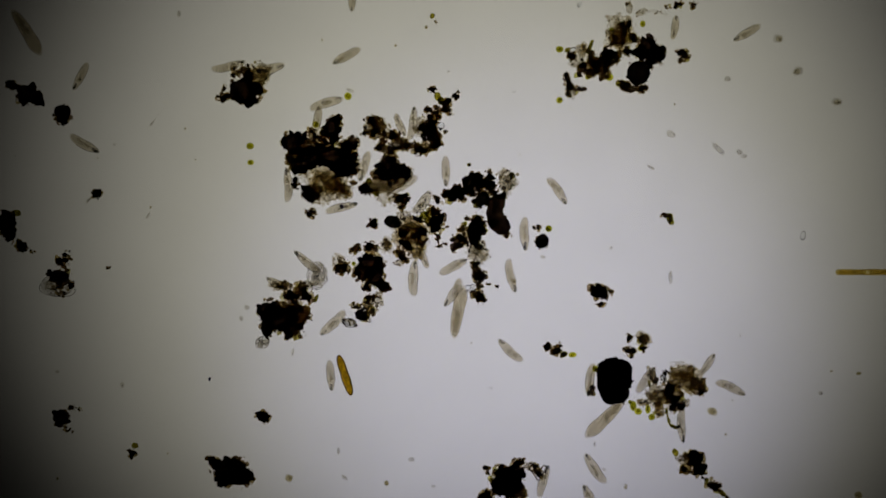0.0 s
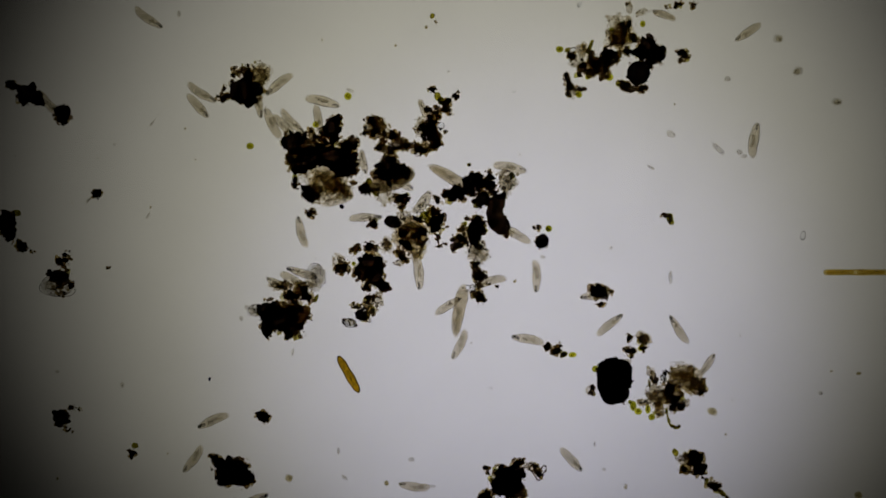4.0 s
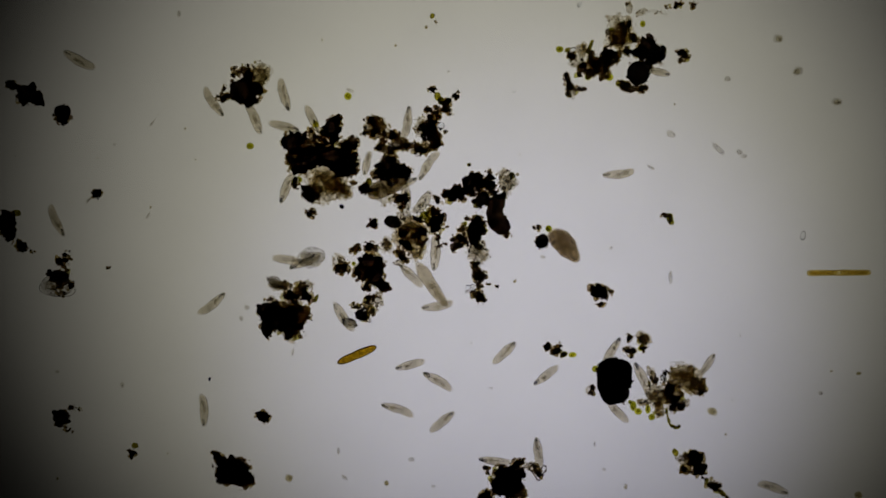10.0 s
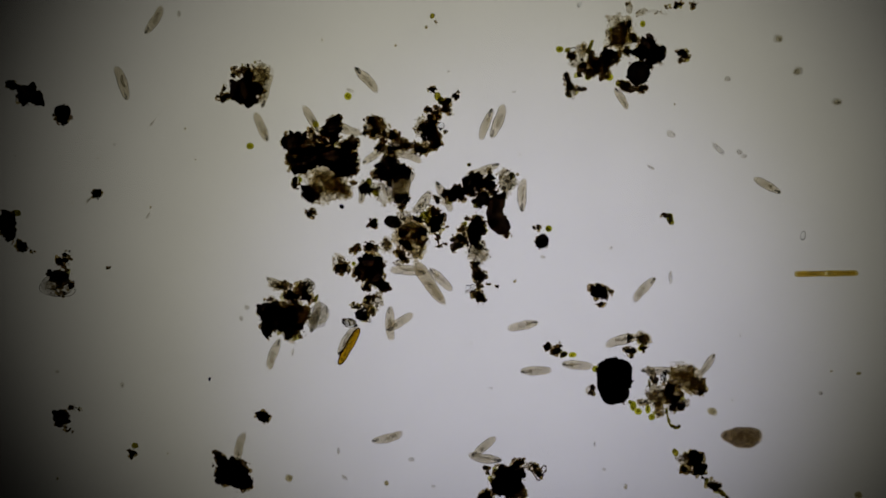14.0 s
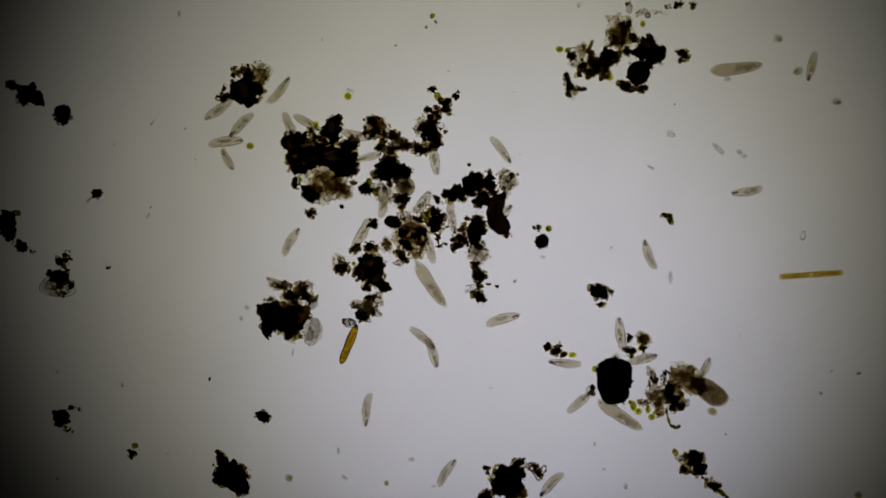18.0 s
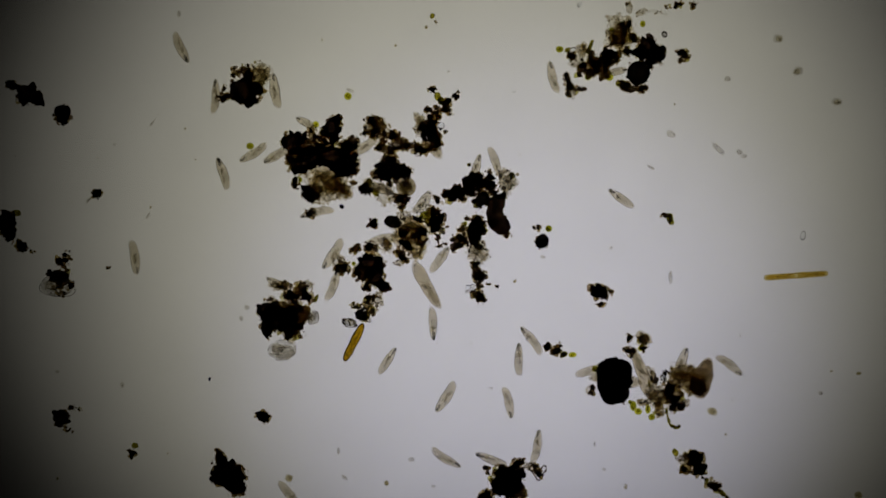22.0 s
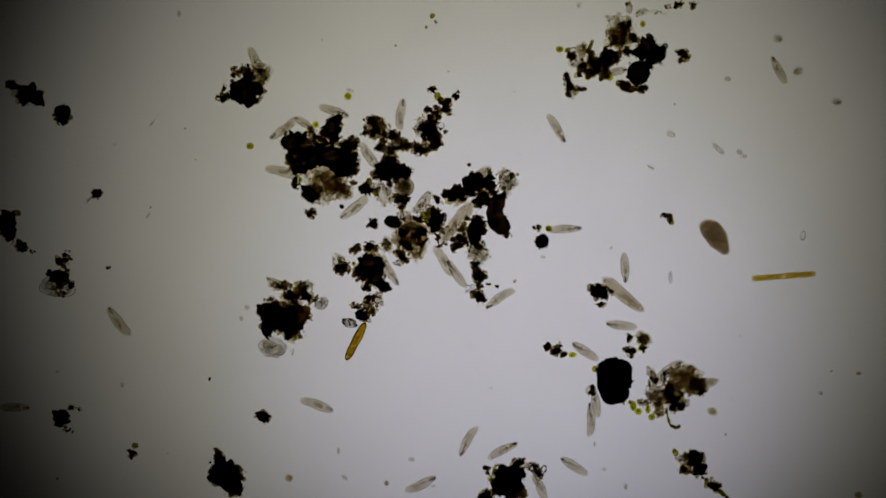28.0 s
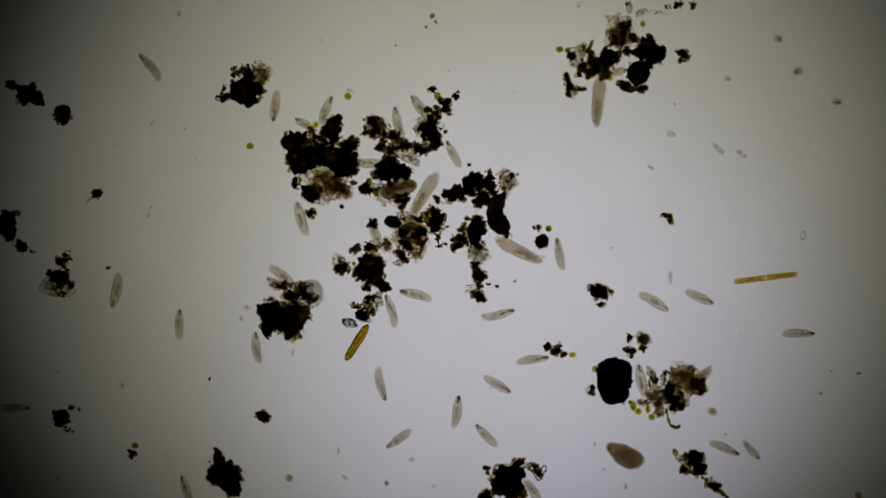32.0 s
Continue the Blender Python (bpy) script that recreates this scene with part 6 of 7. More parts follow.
    walk(swimmers[25], glide(22, [(0, 902, 620, 221), (1, 904, 514, 272), (1.5, 902, 521, 272), (2, 902, 532, 272), (2.5, 898, 550, 199), (3, 875, 590, 126), (3.5, 795, 636, 74), (5.5, 928, 528, 229), (6, 888, 526, 203), (7, 836, 544, 204), (7.5, 848, 545, 169), (8, 859, 546, 134), (9, 870, 546, 165), (10, 774, 541, 168), (11, 504, 686, 178), (12, 466, 675, 59), (12.5, 375, 629, 32), (13, 445, 658, 5), (13.5, 528, 660, -34), (14, 486, 626, -72), (17, 500, 565, -78), (17.6, 493, 481, -83), (18, 516, 428, -62), (18.2, 536, 403, -102), (19, 495, 325, -141), (20, 469, 188, -103), (20.5, 457, 195, -154), (21, 461, 204, -205), (22, 450, 272, -215), (22.5, 448, 267, -126), (23, 448, 262, -36), (24, 481, 234, -14), (25, 586, 160, -50), (28, 502, 230, -220), (29, 472, 294, -228), (29.5, 392, 318, -307), (29.8, 444, 314, -386), (30, 480, 275, -411), (30.5, 490, 282, -336), (31, 495, 296, -441), (32, 578, 198, -432)]))
    walk(swimmers[26], glide(13, [(0, 1044, 672, 98), (0.5, 1021, 678, 148), (1, 960, 724, 159), (1.5, 836, 746, 176), (2, 678, 744, 190), (2.5, 518, 696, 198), (3, 414, 660, 194), (3.5, 340, 767, 163), (6, 500, 565, 132), (7, 675, 735, 135), (7.5, 597, 880, 111), (7.81, 597, 942, 192), (11.6, 898, 942, 163), (12, 898, 848, 208), (13, 840, 802, 212), (13.5, 841, 798, 291), (14, 858, 810, 370), (17, 955, 818, 426), (17.5, 969, 836, 460), (18, 975, 856, 494), (18.1, 959, 870, 461), (18.44, 959, 942, 529), (19.19, 574, 942, 549), (19.5, 574, 880, 626), (20, 561, 770, 618), (20.5, 492, 698, 609), (21, 546, 810, 600), (21.5, 586, 880, 613), (21.81, 586, 942, 535), (22.56, -60, 942, 597), (23.74, -60, -60, 668), (24.64, 714, -60, 726), (25, 714, 19, 761), (25.36, 714, -60, 761), (32, 714, -60, 761)]))
    walk(swimmers[27], glide(18, [(0, 730, 220, 281), (1, 677, 169, 234), (1.81, 677, -60, 212), (2.51, 312, -60, 162), (3, 312, 62, 72), (6, 106, 29, -31), (6.39, 106, -60, 28), (6.55, -60, -60, 99), (7.51, -60, 942, 43), (8.55, 1029, 942, -4), (8.9, 1029, 865, -108), (9, 996, 838, -132), (10, 704, 724, -159), (11, 480, 732, -176), (12, 286, 616, -128), (13, 610, 608, -174), (13.5, 606, 615, -204), (14, 615, 602, -234), (17, 650, 545, -238), (18, 650, 545, -238), (19, 650, 545, -238), (20, 505, 618, -192), (21, 455, 684, -118), (22, 590, 504, -67), (23, 655, 478, -22), (24, 655, 478, -22), (25, 655, 478, -22), (28, 655, 478, -22), (29, 655, 478, -22), (30, 855, 515, 8), (30.5, 845, 529, 20), (31, 824, 534, 33), (32, 881, 556, -10)]))
    walk(swimmers[28], glide(9, [(0, 708, 222, 67), (0.5, 718, 230, 88), (1, 717, 230, 108), (2, 750, 296, 101), (3, 760, 318, 114), (5.5, 706, 55, -16), (6, 819, 144, 35), (6.5, 953, 219, 23), (7, 1080, 256, 7), (7.5, 1203, 257, -4), (8, 1336, 240, -7), (9, 1145, 95, -134), (10, 1145, 95, -134), (11, 1145, 95, -134), (12, 1145, 95, -134), (13, 1145, 95, -134), (14, 1145, 95, -134), (17, 1136, 22, -152), (17.37, 1136, -60, -136), (31.38, 1075, -60, -307), (32, 1075, 105, -299)]))
    walk(swimmers[29], glide(14, [(0, 645, 295, 108), (1, 642, 308, 96), (1.5, 646, 310, 178), (2, 642, 305, 261), (3, 572, 362, 337), (6, 660, 351, 358), (7, 814, 382, 437), (8, 774, 568, 514), (8.5, 795, 638, 436), (9, 817, 739, 452), (9.4, 824, 779, 505), (9.7, 698, 821, 579), (10, 782, 746, 681), (10.5, 891, 663, 684), (11, 905, 655, 716), (11.5, 930, 651, 751), (12, 922, 642, 786), (13, 1062, 634, 869), (13.5, 1030, 645, 887), (14, 1021, 646, 905), (17, 1092, 722, 892), (17.5, 1038, 712, 966), (18, 1024, 712, 1041), (18.5, 1032, 729, 1091), (19, 1012, 658, 1141), (20, 1046, 855, 1069), (20.5, 1196, 865, 1087), (20.6, 1225, 877, 1149), (20.92, 1225, 942, 1149), (32, 1225, 942, 1149)]))
    walk(swimmers[30], glide(19, [(0, 605, 368, 346), (1, 615, 358, 332), (1.5, 630, 357, 340), (2, 645, 358, 348), (3, 640, 384, 347), (6, 665, 392, 387), (6.5, 667, 412, 346), (7, 670, 425, 304), (8, 672, 371, 387), (9, 620, 354, 310), (10, 712, 329, 334), (10.5, 701, 312, 373), (11, 692, 303, 412), (12, 768, 296, 484), (12.5, 756, 315, 534), (13, 756, 321, 585), (14, 860, 221, 651), (17, 841, 282, 727), (17.8, 873, 245, 750), (18, 886, 266, 773), (18.5, 884, 283, 790), (19, 881, 284, 807), (19.5, 875, 291, 802), (20, 879, 286, 796), (20.5, 874, 291, 794), (21, 876, 286, 791), (21.5, 874, 292, 790), (22, 876, 288, 790), (22.5, 873, 289, 853), (23, 874, 282, 916), (24, 808, 382, 1021), (25, 835, 330, 1046), (27.5, 952, 133, 1092), (28, 984, 228, 1139), (28.5, 1045, 325, 1133), (29, 1128, 418, 1117), (29.5, 1230, 477, 1107), (30, 1352, 532, 1089), (30.5, 1466, 539, 1075), (31, 1586, 510, 1070), (32, 1410, 590, 1080)]))
    walk(swimmers[31], glide(10, [(0, 712, 328, 151), (1, 660, 275, 205), (1.5, 659, 274, 118), (2, 658, 270, 30), (3, 692, 350, -10), (6, 723, 200, 106), (6.9, 755, 326, 72), (7, 758, 305, 107), (7.5, 771, 288, 92), (8, 774, 282, 76), (9, 710, 318, 148), (9.5, 714, 332, 114), (10, 718, 345, 81), (11, 712, 330, 132), (11.5, 711, 325, 44), (12, 710, 330, -45), (12.5, 713, 325, -46), (13, 712, 335, -48), (14, 712, 328, -45), (17, 816, 308, -64), (17.5, 825, 320, 31), (18, 835, 330, -54), (19, 835, 330, -54), (20, 835, 330, -54), (21, 835, 330, -54), (22, 835, 330, -54), (23, 835, 330, -54), (24, 835, 330, -54), (25, 835, 330, -54), (28, 835, 330, -54), (29, 835, 330, -54), (30, 835, 330, -54), (31, 834, 295, -96), (32, 746, 194, -128)]))
    walk(swimmers[32], glide(15, [(0, 562, 215, 99), (0.5, 561, 211, 89), (1, 564, 212, 79), (1.5, 563, 212, 79), (2, 564, 212, 79), (2.5, 562, 211, 79), (3, 564, 212, 79), (6, 561, 212, 85), (6.5, 556, 209, 74), (7, 552, 210, 63), (7.5, 554, 212, 64), (8, 554, 212, 64), (8.5, 555, 210, 68), (9, 555, 210, 72), (9.5, 554, 210, 68), (10, 554, 212, 64), (10.5, 551, 212, 64), (11, 554, 212, 64), (11.5, 552, 212, 54), (12, 550, 215, 45), (12.5, 545, 214, 54), (13, 552, 215, 63), (13.5, 553, 212, 61), (14, 552, 212, 59), (17, 544, 218, 29), (17.5, 538, 220, 29), (18, 544, 218, 29), (18.5, 543, 198, 0), (19, 552, 174, -28), (19.9, 662, 93, -31), (20, 673, 102, 27), (20.5, 744, 155, 47), (21, 804, 242, -10), (22, 842, 300, -76), (23, 878, 302, -131), (23.5, 875, 299, -221), (24, 878, 302, -311), (25, 908, 382, -301), (27.6, 1110, 366, -335), (28, 1105, 474, -274), (29, 1098, 608, -241), (29.5, 939, 524, -164), (30, 898, 552, -225), (30.5, 867, 587, -233), (31, 785, 702, -224), (31.4, 735, 761, -223), (32, 706, 776, -217)]))
    walk(swimmers[33], glide(20, [(0, 802, 518, 119), (1, 691, 470, 88), (1.5, 705, 480, 168), (2, 718, 490, 249), (3, 526, 414, 240), (5.5, 551, 404, 274), (6, 552, 382, 308), (6.5, 556, 369, 242), (7, 565, 368, 176), (8, 456, 530, 50), (8.5, 426, 606, 109), (9, 393, 710, 81), (9.3, 398, 753, 83), (10, 362, 725, 85), (11, 404, 870, 197), (11.34, 404, 942, 171), (11.51, -60, 942, 245), (11.89, -60, -60, 293), (12.05, 358, -60, 370), (12.4, 358, 17, 465), (12.5, 326, 57, 479), (13, 248, 213, 506), (14, 275, 38, 480), (14.42, 275, -60, 556), (14.88, -60, -60, 468), (16.26, -60, 942, 411), (17.39, 755, 942, 356), (17.7, 755, 879, 288), (18, 790, 835, 301), (18.5, 844, 752, 293), (19, 856, 682, 305), (19.5, 954, 632, 409), (20, 1002, 851, 477), (20.2, 1000, 880, 451), (20.51, 1000, 942, 533), (23.53, 466, 942, 552), (24, 466, 828, 522), (25, 604, 852, 556), (25.39, 604, 942, 498), (30.6, 512, 942, 648), (31, 512, 848, 619), (32, 456, 615, 621)]))
    walk(swimmers[34], glide(11, [(0, -60, 228, 96), (1.36, -60, 228, 96), (2.11, -60, 942, 53), (2.67, 471, 942, -7), (3, 471, 874, -46), (6, 392, 880, 29), (6.31, 392, 942, 12), (7.65, 677, 942, -15), (8, 677, 866, -58), (8.5, 760, 731, -58), (9, 852, 590, -51), (10, 775, 674, -149), (10.5, 793, 556, -114), (11, 762, 686, -79), (11.3, 749, 726, -85), (12, 785, 432, -90), (13, 770, 391, -110), (14, 649, 142, -133), (17, 642, 139, 19), (18, 630, 240, 14), (19, 710, 225, 27), (19.5, 728, 227, -1), (20, 740, 221, -29), (20.5, 732, 215, 37), (21, 734, 208, 103), (22, 770, 391, 56), (23, 770, 391, 56), (24, 770, 391, 56), (25, 770, 391, 56), (28, 770, 391, 56), (29, 770, 391, 56), (30, 770, 391, 56), (31, 765, 445, 108), (32, 736, 522, 195)]))
    walk(swimmers[35], glide(16, [(0, 510, 328, 270), (0.5, 508, 320, 267), (1, 508, 320, 264), (2, 369, 178, 301), (2.2, 358, 194, 341), (3, 349, 163, 381), (6, 380, 179, 414), (7, 362, 166, 304), (8, 418, 103, 382), (8.5, 334, 84, 376), (9, 276, 61, 397), (9.2, 257, 58, 410), (10, 379, 182, 418), (11, 432, 160, 367), (12, 682, 206, 387), (13, 496, 134, 488), (13.5, 476, 176, 478), (14, 472, 162, 467), (17, 495, 149, 499), (17.5, 519, 148, 586), (18, 495, 162, 672), (18.5, 472, 187, 631), (19, 508, 155, 590), (20, 510, 184, 547), (21, 432, 160, 557), (22, 382, 172, 636), (23, 432, 160, 706), (23.5, 432, 160, 706), (24, 432, 160, 706), (24.5, 432, 160, 706), (25, 432, 160, 706), (28, 432, 160, 706), (29, 568, 169, 728), (29.5, 684, 160, 704), (30, 786, 108, 683), (31, 550, 177, 562), (32, 268, 120, 594)]))
    walk(swimmers[36], glide(21, [(0, 748, 455, 243), (1, 614, 210, 267), (1.5, 614, 212, 318), (2, 610, 212, 369), (3, 645, 298, 437), (6, 642, 258, 442), (7, 638, 259, 435), (8, 645, 274, 439), (9, 655, 290, 464), (9.5, 655, 283, 464), (10, 650, 290, 464), (11, 652, 275, 455), (11.5, 656, 282, 444), (12, 650, 288, 434), (13, 650, 314, 475), (13.5, 646, 327, 556), (14, 642, 340, 637), (17, 496, 305, 752), (18, 404, 283, 782), (18.4, 467, 363, 753), (19, 522, 360, 707), (20, 548, 212, 614), (20.5, 553, 215, 606), (21, 546, 215, 599), (21.5, 548, 217, 584), (22, 544, 220, 570), (22.5, 540, 217, 594), (23, 548, 212, 619), (24, 541, 220, 576), (24.5, 536, 222, 574), (25, 541, 222, 571), (28, 540, 220, 572), (28.5, 537, 221, 573), (29, 541, 220, 574), (29.5, 537, 221, 574), (30, 541, 220, 574), (30.5, 537, 221, 574), (31, 541, 220, 574), (31.5, 537, 222, 572), (32, 542, 222, 571)]))
    walk(swimmers[37], glide(12, [(0, 1142, 672, 306), (0.5, 1145, 579, 282), (1, 1160, 590, 247), (1.5, 1174, 608, 296), (2, 1130, 648, 346), (3, 1024, 804, 397), (6, 986, 826, 422), (7, 992, 835, 414), (8, 966, 844, 480), (9, 972, 814, 548), (9.5, 954, 809, 586), (10, 952, 801, 623), (10.5, 1012, 727, 628), (11, 974, 810, 633), (12, 1038, 666, 688), (12.5, 1047, 681, 630), (13, 1048, 682, 571), (14, 948, 656, 538), (17, 1138, 684, 630), (18, 1136, 635, 707), (19, 1128, 635, 720), (20, 1108, 635, 744), (21, 1132, 665, 783), (22, 1088, 672, 711), (23, 1142, 658, 726), (24, 1142, 672, 654), (24.5, 1135, 684, 586), (25, 1128, 688, 517), (28, 1035, 622, 574), (29, 962, 502, 606), (29.5, 945, 459, 597), (30, 885, 385, 608), (31, 885, 385, 608), (32, 885, 385, 608)]))
    walk(swimmers[38], glide(17, [(0, 1254, 942, 270), (1.12, 1254, 942, 270), (2, 1254, 692, 278), (3, 1222, 495, 270), (6, 1085, 720, 171), (7, 1048, 680, 95), (7.5, 1038, 668, 74), (8, 1000, 681, 53), (9, 962, 688, 110), (9.5, 946, 792, 124), (10, 876, 815, 187), (10.5, 1040, 726, 171), (11, 1001, 796, 108), (11.5, 965, 818, 216), (12, 966, 824, 143), (13, 885, 810, 191), (14, 898, 848, 251), (17, 898, 848, 251), (18, 898, 848, 251), (19, 898, 848, 251), (20, 898, 848, 234), (21, 852, 818, 287), (22, 869, 812, 200), (23, 740, 810, 184), (24, 905, 800, 288), (25, 836, 835, 291), (27.5, 812, 832, 312), (28, 889, 796, 333), (28.5, 998, 724, 314), (29, 1108, 572, 327), (29.5, 1130, 534, 382), (30, 1189, 604, 407), (30.5, 1237, 632, 425), (31, 1225, 682, 425), (32, 1280, 792, 383)]))
    walk(swimmers[39], glide(22, [(0, 739, -60, 90), (0.12, 739, -60, 90), (1, 739, 190, 73), (2, 782, 298, 3), (3, 910, 276, -24), (6, 908, 375, 78), (6.5, 966, 591, 96), (7, 878, 662, 134), (7.5, 822, 756, 112), (8, 792, 880, 80), (9, 678, 880, 208), (9.31, 678, 942, 168), (10.43, 395, 942, 207), (11, 395, 795, 225), (12, 324, 736, 352), (12.7, 499, 750, 355), (13, 575, 716, 325), (13.5, 645, 657, 309), (14, 691, 572, 268), (17, 650, 545, 384), (18, 650, 545, 384), (19, 650, 545, 384), (19.5, 548, 426, 407), (20, 608, 515, 430), (21, 570, 525, 378), (22, 675, 425, 342), (23, 720, 430, 366), (24, 720, 430, 366), (25, 720, 430, 366), (28, 785, 462, 420), (29, 870, 454, 475), (30, 778, 632, 435), (30.7, 877, 707, 416), (31, 830, 710, 355), (31.5, 752, 755, 424), (32, 898, 848, 449)]))
    walk(swimmers[40], glide(13, [(0, 405, -60, 90), (0.58, 405, -60, 90), (1, 405, 38, 115), (1.3, 429, 0, 104), (1.6, 429, -60, 187), (2.55, -60, -60, 116), (4.49, -60, 942, 51), (6.05, 747, 942, -4), (6.1, 747, 880, -93), (6.5, 740, 770, -73), (7, 836, 598, -39), (7.5, 972, 461, -45), (8, 1092, 346, -10), (9, 1018, 618, 108), (10, 966, 664, 142), (10.9, 949, 790, 109), (11, 934, 759, 63), (11.5, 827, 617, 57), (12, 802, 558, 114), (12.5, 966, 668, 69), (13, 885, 774, 117), (13.5, 868, 792, 128), (14, 856, 790, 140), (17, 898, 848, 234), (18, 898, 848, 234), (19, 898, 848, 234), (20, 898, 848, 251), (21, 898, 848, 251), (22, 898, 848, 251), (23, 898, 848, 251), (24, 898, 848, 251), (25, 898, 848, 251), (28, 898, 848, 251), (29, 898, 848, 251), (30, 898, 848, 251), (31, 898, 848, 251), (32, 860, 770, 225)]))
    walk(swimmers[41], glide(18, [(0, 598, 942, 253), (0.72, 598, 942, 253), (1, 598, 890, 253), (1.5, 691, 808, 288), (2, 630, 790, 194), (2.2, 588, 781, 182), (3, 402, 784, 157), (6, 252, 852, 59), (6.39, 252, 942, 5), (9.64, 1366, 942, -4), (10, 1366, 862, 17), (11, 1396, 836, 44), (11.44, 1396, 942, 25), (11.7, 1628, 942, 105), (12.67, 1628, 68, 85), (13, 1558, 68, 85), (13.33, 1628, 68, 113), (16.15, 1628, 264, 141), (17, 1386, 264, 113), (17.5, 1392, 277, 131), (18, 1320, 339, 168), (18.5, 1238, 346, 185), (19, 1138, 322, 215), (19.5, 1072, 240, 243), (20, 1059, 164, 272), (20.5, 1047, 171, 220), (21, 1029, 176, 168), (21.5, 980, 165, 211), (22, 978, 138, 254), (22.5, 959, 67, 190), (23, 924, 126, 125), (24, 784, 262, 165), (24.5, 780, 276, 202), (25, 782, 285, 240), (28, 710, 204, 275), (29, 700, 204, 253), (30, 722, 232, 246), (30.5, 720, 196, 268), (31, 706, 222, 289), (31.5, 696, 221, 272), (32, 705, 218, 254)]))
    walk(swimmers[42], glide(9, [(0, 455, -60, 90), (0.12, 455, -60, 90), (1, 455, 192, 37), (1.5, 467, 192, 10), (2, 482, 191, -18), (2.5, 506, 146, 63), (3, 500, 146, 144), (6, 492, 151, 136), (6.5, 492, 154, 139), (7, 481, 168, 142), (8, 542, 71, 59), (9, 500, 312, 0), (9.5, 507, 325, 56), (10, 508, 332, 113), (11, 618, 452, 6), (12, 678, 375, 22), (13, 795, 312, 65), (13.5, 801, 325, 154), (14, 786, 348, 243), (17, 770, 391, 291), (18, 678, 358, 276), (19, 692, 303, 230), (20, 632, 152, 302), (21, 670, 322, 374), (22, 670, 332, 383), (23, 660, 378, 339), (24, 670, 338, 365), (25, 665, 342, 402), (28, 655, 278, 416), (28.5, 652, 273, 372), (29, 648, 262, 329), (29.5, 651, 266, 328), (30, 652, 256, 326), (31, 652, 271, 365), (31.5, 654, 285, 364), (32, 652, 289, 363)]))
    walk(swimmers[43], glide(14, [(0, 238, -60, 175), (1.64, 238, -60, 175), (2, 238, 20, 175), (2.5, 125, 91, 128), (3, 102, 196, 65), (6, 52, 167, 31), (6.8, 52, 213, 74), (7, 72, 239, 42), (7.2, 90, 257, -8), (8, 70, 218, -59), (9, 196, 226, 30), (10, 102, 391, 68), (10.5, 196, 473, 19), (11, 276, 450, -37), (11.5, 335, 398, 54), (12, 324, 517, 82), (12.7, 412, 599, 61), (13, 419, 685, 82), (13.5, 424, 781, 87), (14, 425, 794, 105), (17, 542, 879, 130), (18, 650, 724, 100), (18.5, 616, 880, 99), (18.81, 616, 942, 165), (20.7, 630, 942, 199), (21, 630, 881, 232), (21.5, 715, 723, 336), (22, 789, 810, 395), (22.3, 834, 836, 398), (23, 852, 859, 381), (24, 898, 848, 347), (25, 898, 848, 347), (28, 1044, 742, 273), (29, 1068, 625, 172), (29.5, 956, 655, 157), (30, 829, 724, 142), (30.5, 701, 821, 149), (31, 694, 805, 231), (31.5, 693, 699, 270), (32, 692, 550, 256)]))
    walk(swimmers[44], glide(19, [(0, 1363, 942, 273), (0.59, 1363, 942, 273), (0.9, 1363, 880, 273), (1, 1368, 844, 285), (1.5, 1454, 585, 285), (2, 1457, 501, 259), (3, 1402, 316, 235), (6, 1144, 179, 362), (6.7, 1133, 198, 379), (7, 1168, 218, 396), (7.5, 1234, 282, 398), (8, 1298, 320, 387), (8.5, 1415, 381, 396), (9, 1484, 455, 395), (9.56, 1628, 455, 434), (9.81, 1628, 942, 519), (10.45, 372, 942, 546), (11, 372, 799, 583), (11.5, 385, 791, 670), (12, 395, 782, 577), (12.6, 395, 942, 521), (12.69, -60, 942, 606), (12.88, -60, -60, 673), (13.05, 881, -60, 736), (14, 881, 216, 829), (17, 692, 303, 823), (18, 640, 415, 837), (19, 685, 440, 796), (20, 676, 432, 784), (21, 698, 450, 801), (22, 590, 450, 841), (23, 548, 465, 847), (24, 488, 502, 894), (25, 428, 415, 973), (27.5, 257, 749, 865), (28, 212, 569, 950), (28.94, -60, 569, 956), (29.54, -60, 167, 1006), (30, 52, 167, 1085), (31, 220, 278, 1211), (31.5, 165, 352, 1173), (32, 208, 514, 1179)]))
    walk(swimmers[45], glide(10, [(0, 453, -60, 90), (0.18, 453, -60, 90), (0.5, 453, 5, 145), (1, 285, 58, 160), (1.5, 147, 101, 155), (2, 135, 129, 74), (2.5, 217, 186, 20), (3, 328, 198, 15), (6, 402, 129, 110), (7, 432, 160, 46), (8, 502, 349, 71), (9, 461, 381, 74), (10, 510, 460, 9), (11, 542, 565, 117), (12, 630, 515, 56), (12.5, 681, 565, 26), (13, 751, 574, 15), (13.5, 900, 587, 1), (14, 925, 576, -12), (14.5, 1014, 545, -40), (17, 780, 455, 112), (18, 766, 624, 75), (19, 940, 865, 90), (19.35, 940, 942, 39), (20.56, 1035, 942, -48), (21, 1035, 835, -90), (22, 1044, 656, -15), (23, 1208, 754, -33), (24, 1132, 735, -99), (25, 1188, 605, -89), (27.9, 1115, 574, -130), (28, 1099, 576, -172), (28.5, 974, 583, -191), (29, 869, 619, -214), (29.5, 809, 610, -226), (30, 816, 604, -237), (30.2, 828, 590, -276), (31, 816, 591, -315), (32, 880, 680, -328)]))
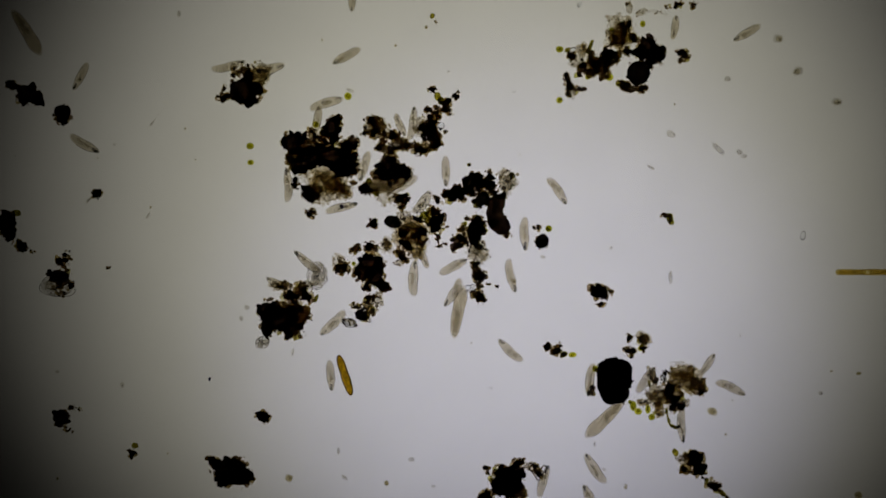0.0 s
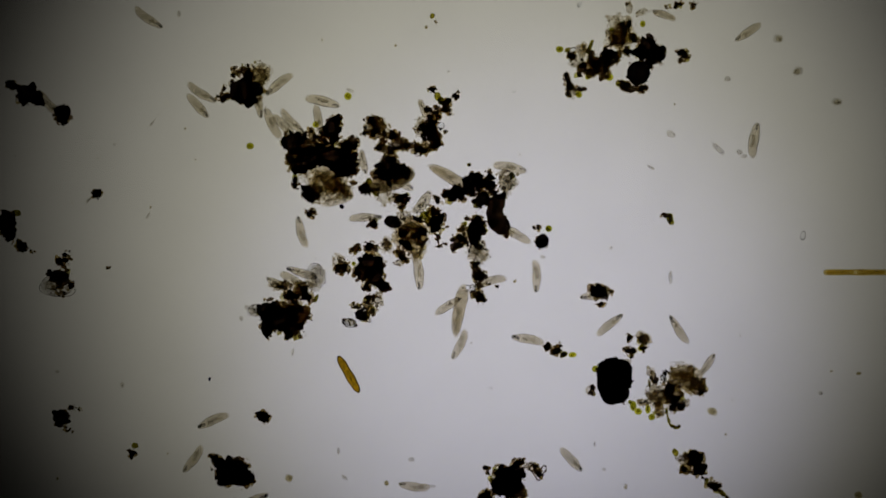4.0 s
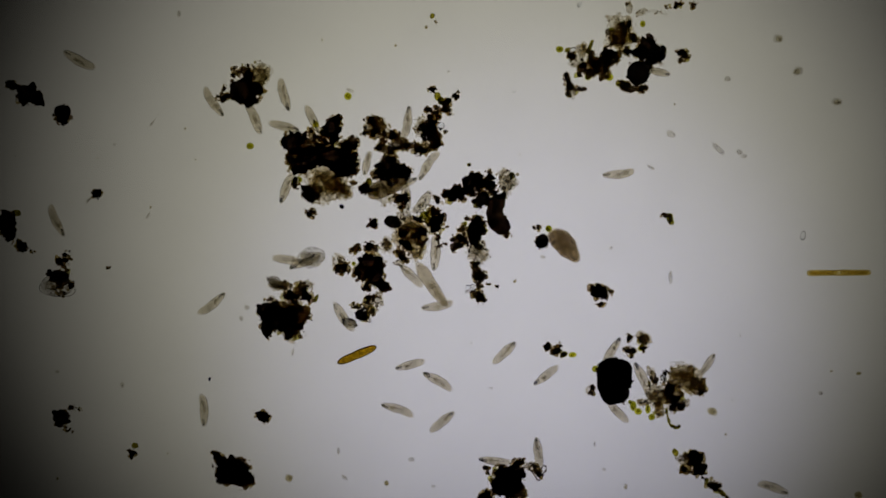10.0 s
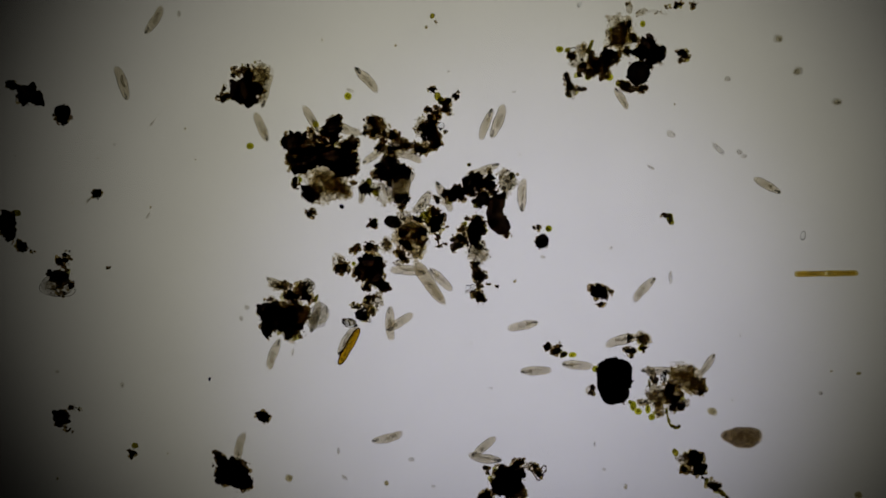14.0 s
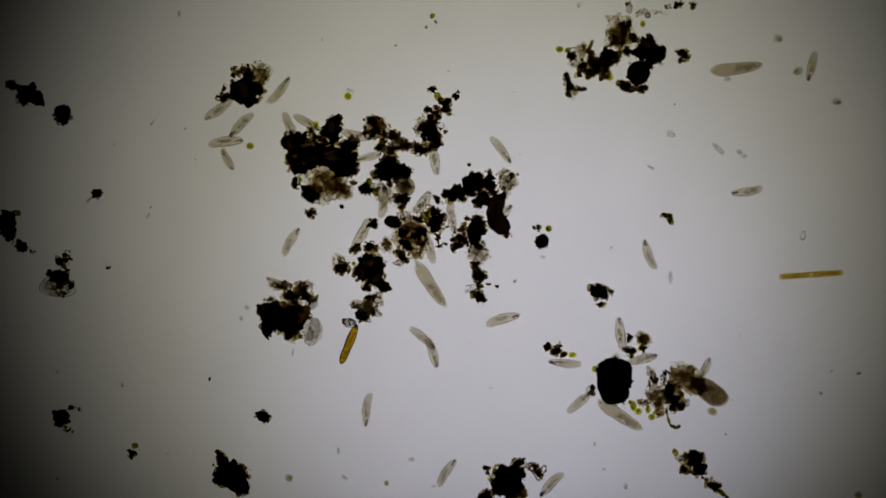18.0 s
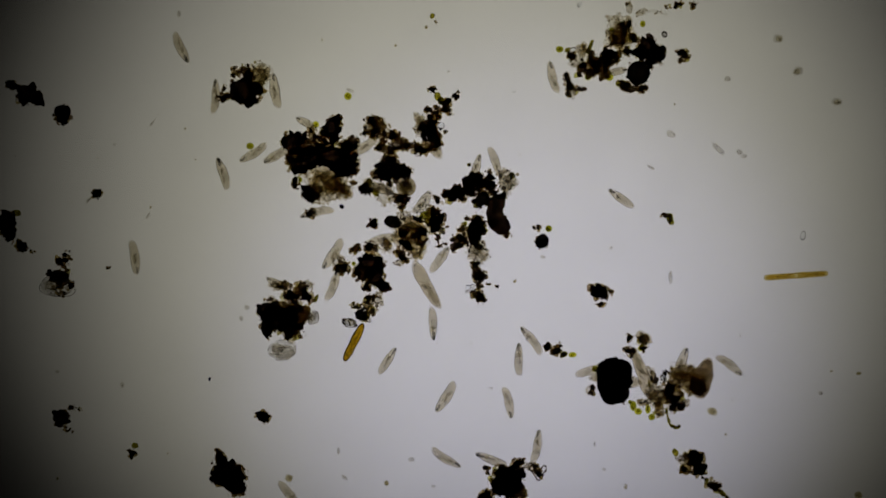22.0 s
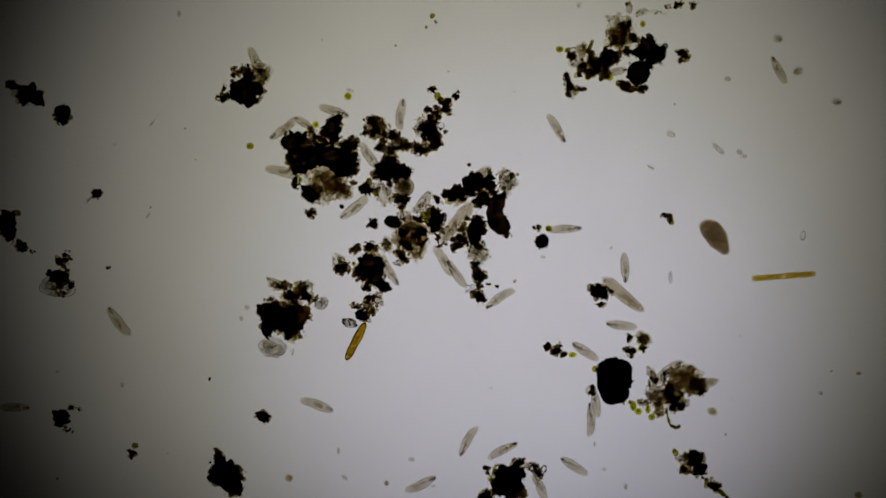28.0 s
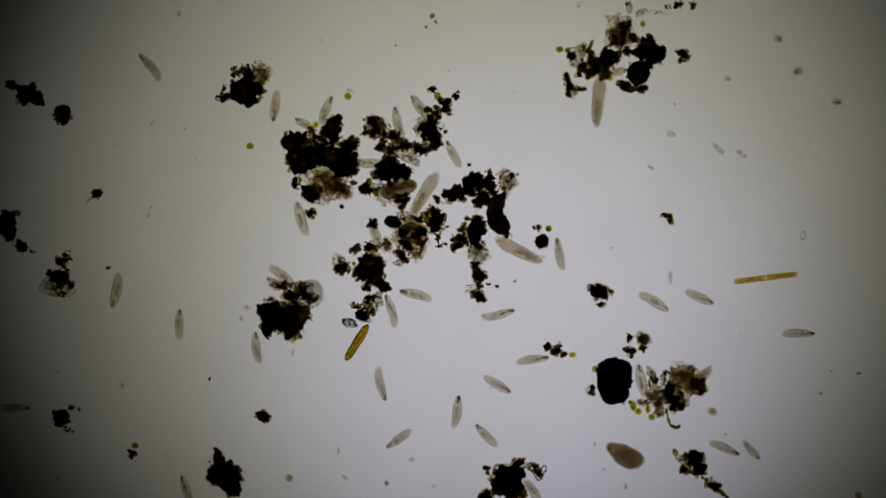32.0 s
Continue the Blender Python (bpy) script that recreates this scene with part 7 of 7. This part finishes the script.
    walk(long_swimmers[0], glide(12, [(0, 811, 552, 280), (1, 808, 552, 279), (2, 808, 552, 279), (3, 812, 552, 279), (5.5, 813, 538, 286), (6, 798, 528, 294), (6.5, 789, 505, 271), (7, 784, 492, 248), (7.5, 770, 503, 236), (8, 766, 496, 225), (9, 764, 504, 235), (9.5, 776, 514, 235), (10, 764, 504, 235), (11, 764, 504, 234), (11.5, 827, 617, 235), (12, 763, 504, 236), (12.5, 767, 508, 236), (13, 760, 502, 236), (14, 760, 501, 235), (17, 762, 506, 234), (18, 762, 504, 236), (19, 759, 502, 237), (20, 762, 504, 236), (21, 758, 505, 243), (22, 755, 505, 240), (22.5, 758, 500, 242), (23, 754, 500, 245), (23.5, 758, 496, 244), (24, 754, 492, 244), (24.5, 755, 491, 156), (25, 750, 486, 247), (28, 808, 395, 307), (28.5, 813, 388, 396), (29, 809, 395, 305), (30, 778, 442, 298), (31, 770, 391, 262), (32, 750, 346, 300)]))
    walk(long_swimmers[1], glide(12, [(0, 1070, 740, 135), (0.5, 959, 761, 175), (1, 848, 760, 169), (1.5, 746, 805, 167), (2, 611, 815, 196), (2.5, 611, 942, 140), (16.34, 1114, 942, 293), (17, 1114, 764, 265), (18, 1096, 734, 213), (19, 1028, 712, 229), (20, 990, 662, 232), (20.5, 972, 651, 199), (21, 1002, 678, 166), (22, 1135, 660, 69), (23, 1088, 672, -14), (23.5, 1282, 596, -26), (24, 1265, 585, -26), (24.5, 1285, 636, 61), (25, 1310, 666, 116), (25.5, 1283, 674, 142), (28, 1225, 682, 169), (28.5, 1224, 682, 169), (29, 1225, 682, 169), (29.5, 1224, 682, 79), (30, 1225, 682, -11), (30.5, 1237, 632, 20), (31, 1258, 650, 52), (31.5, 1291, 735, 94), (32, 1225, 682, 135)]))
    walk(long_swimmers[2], glide(12, [(0, 775, -60, 90), (2.05, 775, -60, 90), (3, 775, 304, 36), (6, 835, 330, 23), (7, 665, 402, 124), (8, 595, 362, 155), (9, 541, 644, 115), (10, 500, 565, 63), (11, 500, 565, 63), (12, 500, 565, 63), (13, 500, 565, 63), (14, 500, 565, 63), (17, 500, 565, 63), (18, 500, 565, 63), (19, 500, 565, 63), (20, 500, 565, 63), (21, 500, 565, 63), (22, 500, 565, 63), (23, 500, 565, 63), (24, 500, 565, 63), (25, 500, 565, 63), (28, 500, 565, 63), (29, 500, 565, 63), (30, 500, 565, 63), (31, 500, 565, 63), (32, 500, 565, 63)]))
    walk(long_swimmers[3], glide(12, [(0, 775, 942, 52), (11.27, 775, 942, 52), (12, 775, 741, 52), (12.73, 775, 942, 13), (14.53, 1628, 942, -50), (16.64, 1628, -60, -108), (17.33, 1302, -60, -209), (18, 1302, 122, -188), (19, 775, 272, -205), (20, 757, 240, -300), (21, 757, 240, -300), (22, 757, 240, -300), (23, 757, 240, -300), (24, 757, 240, -300), (25, 872, 290, -367), (28, 835, 330, -408), (29, 835, 330, -408), (30, 835, 330, -408), (31, 835, 330, -408), (32, 1058, 180, -445)]))
    walk(long_swimmers[4], glide(12, [(0, 49, 58, 57), (0.1, 63, 82, 72), (0.3, 70, 122, 117), (0.8, 35, 200, 130), (1, 14, 232, 125), (1.2, -60, 330, 90), (1.35, -60, 388, 52), (2, 276, 388, 52), (2.95, -60, 388, 121), (7.12, -60, 942, 26), (15.76, 1088, 942, -18), (17, 1088, 574, -39), (18, 1088, 672, -90), (19, 1088, 672, -90), (20, 1088, 672, -90), (21, 1088, 672, 6), (22, 1088, 672, 6), (23, 1088, 672, 6), (24, 1088, 672, 6), (25, 1116, 771, -84), (27.5, 1122, 551, -93), (28, 1102, 522, -141), (28.5, 1096, 506, -166), (29, 1072, 485, -192), (29.5, 1015, 493, -188), (30, 992, 496, -182), (30.5, 963, 499, -186), (31, 938, 512, -191), (31.5, 1006, 479, -106), (32, 918, 444, -154)]))
    walk(brown_swimmers[0], glide(18, [(0, -60, 300, 0), (7, -60, 300, 0), (7.2, -60, -60, 0), (7.4, 730, -60, 47), (7.7, 760, 5, 47), (8, 806, 55, 47), (8.5, 825, 141, 48), (9, 916, 250, 49), (9.5, 946, 387, 48), (10, 999, 435, 46), (10.5, 1060, 492, 23), (11, 1142, 538, 1), (11.5, 1263, 603, 29), (12, 1351, 640, 58), (12.5, 1400, 709, 73), (13, 1414, 748, 88), (13.5, 1362, 760, 134), (14, 1310, 772, 180), (15.5, 1287, 736, 225), (17, 1265, 700, 270), (18, 1254, 691, 216), (19, 1245, 702, 203), (20, 1235, 712, 217), (21, 1238, 690, 245), (22, 1242, 668, 285), (23, 1264, 646, 299), (23.5, 1240, 618, 251), (24, 1216, 591, 203), (25, 1192, 556, 244), (26, 1216, 510, 300), (27, 1240, 465, 356), (28, 1265, 420, 412), (28.5, 1285, 472, 417), (29, 1345, 535, 422), (29.5, 1312, 632, 447), (30, 1312, 760, 473), (30.5, 1296, 780, 537), (31, 1281, 800, 602), (31.5, 1233, 832, 584), (32, 1104, 804, 566)]))


motions()
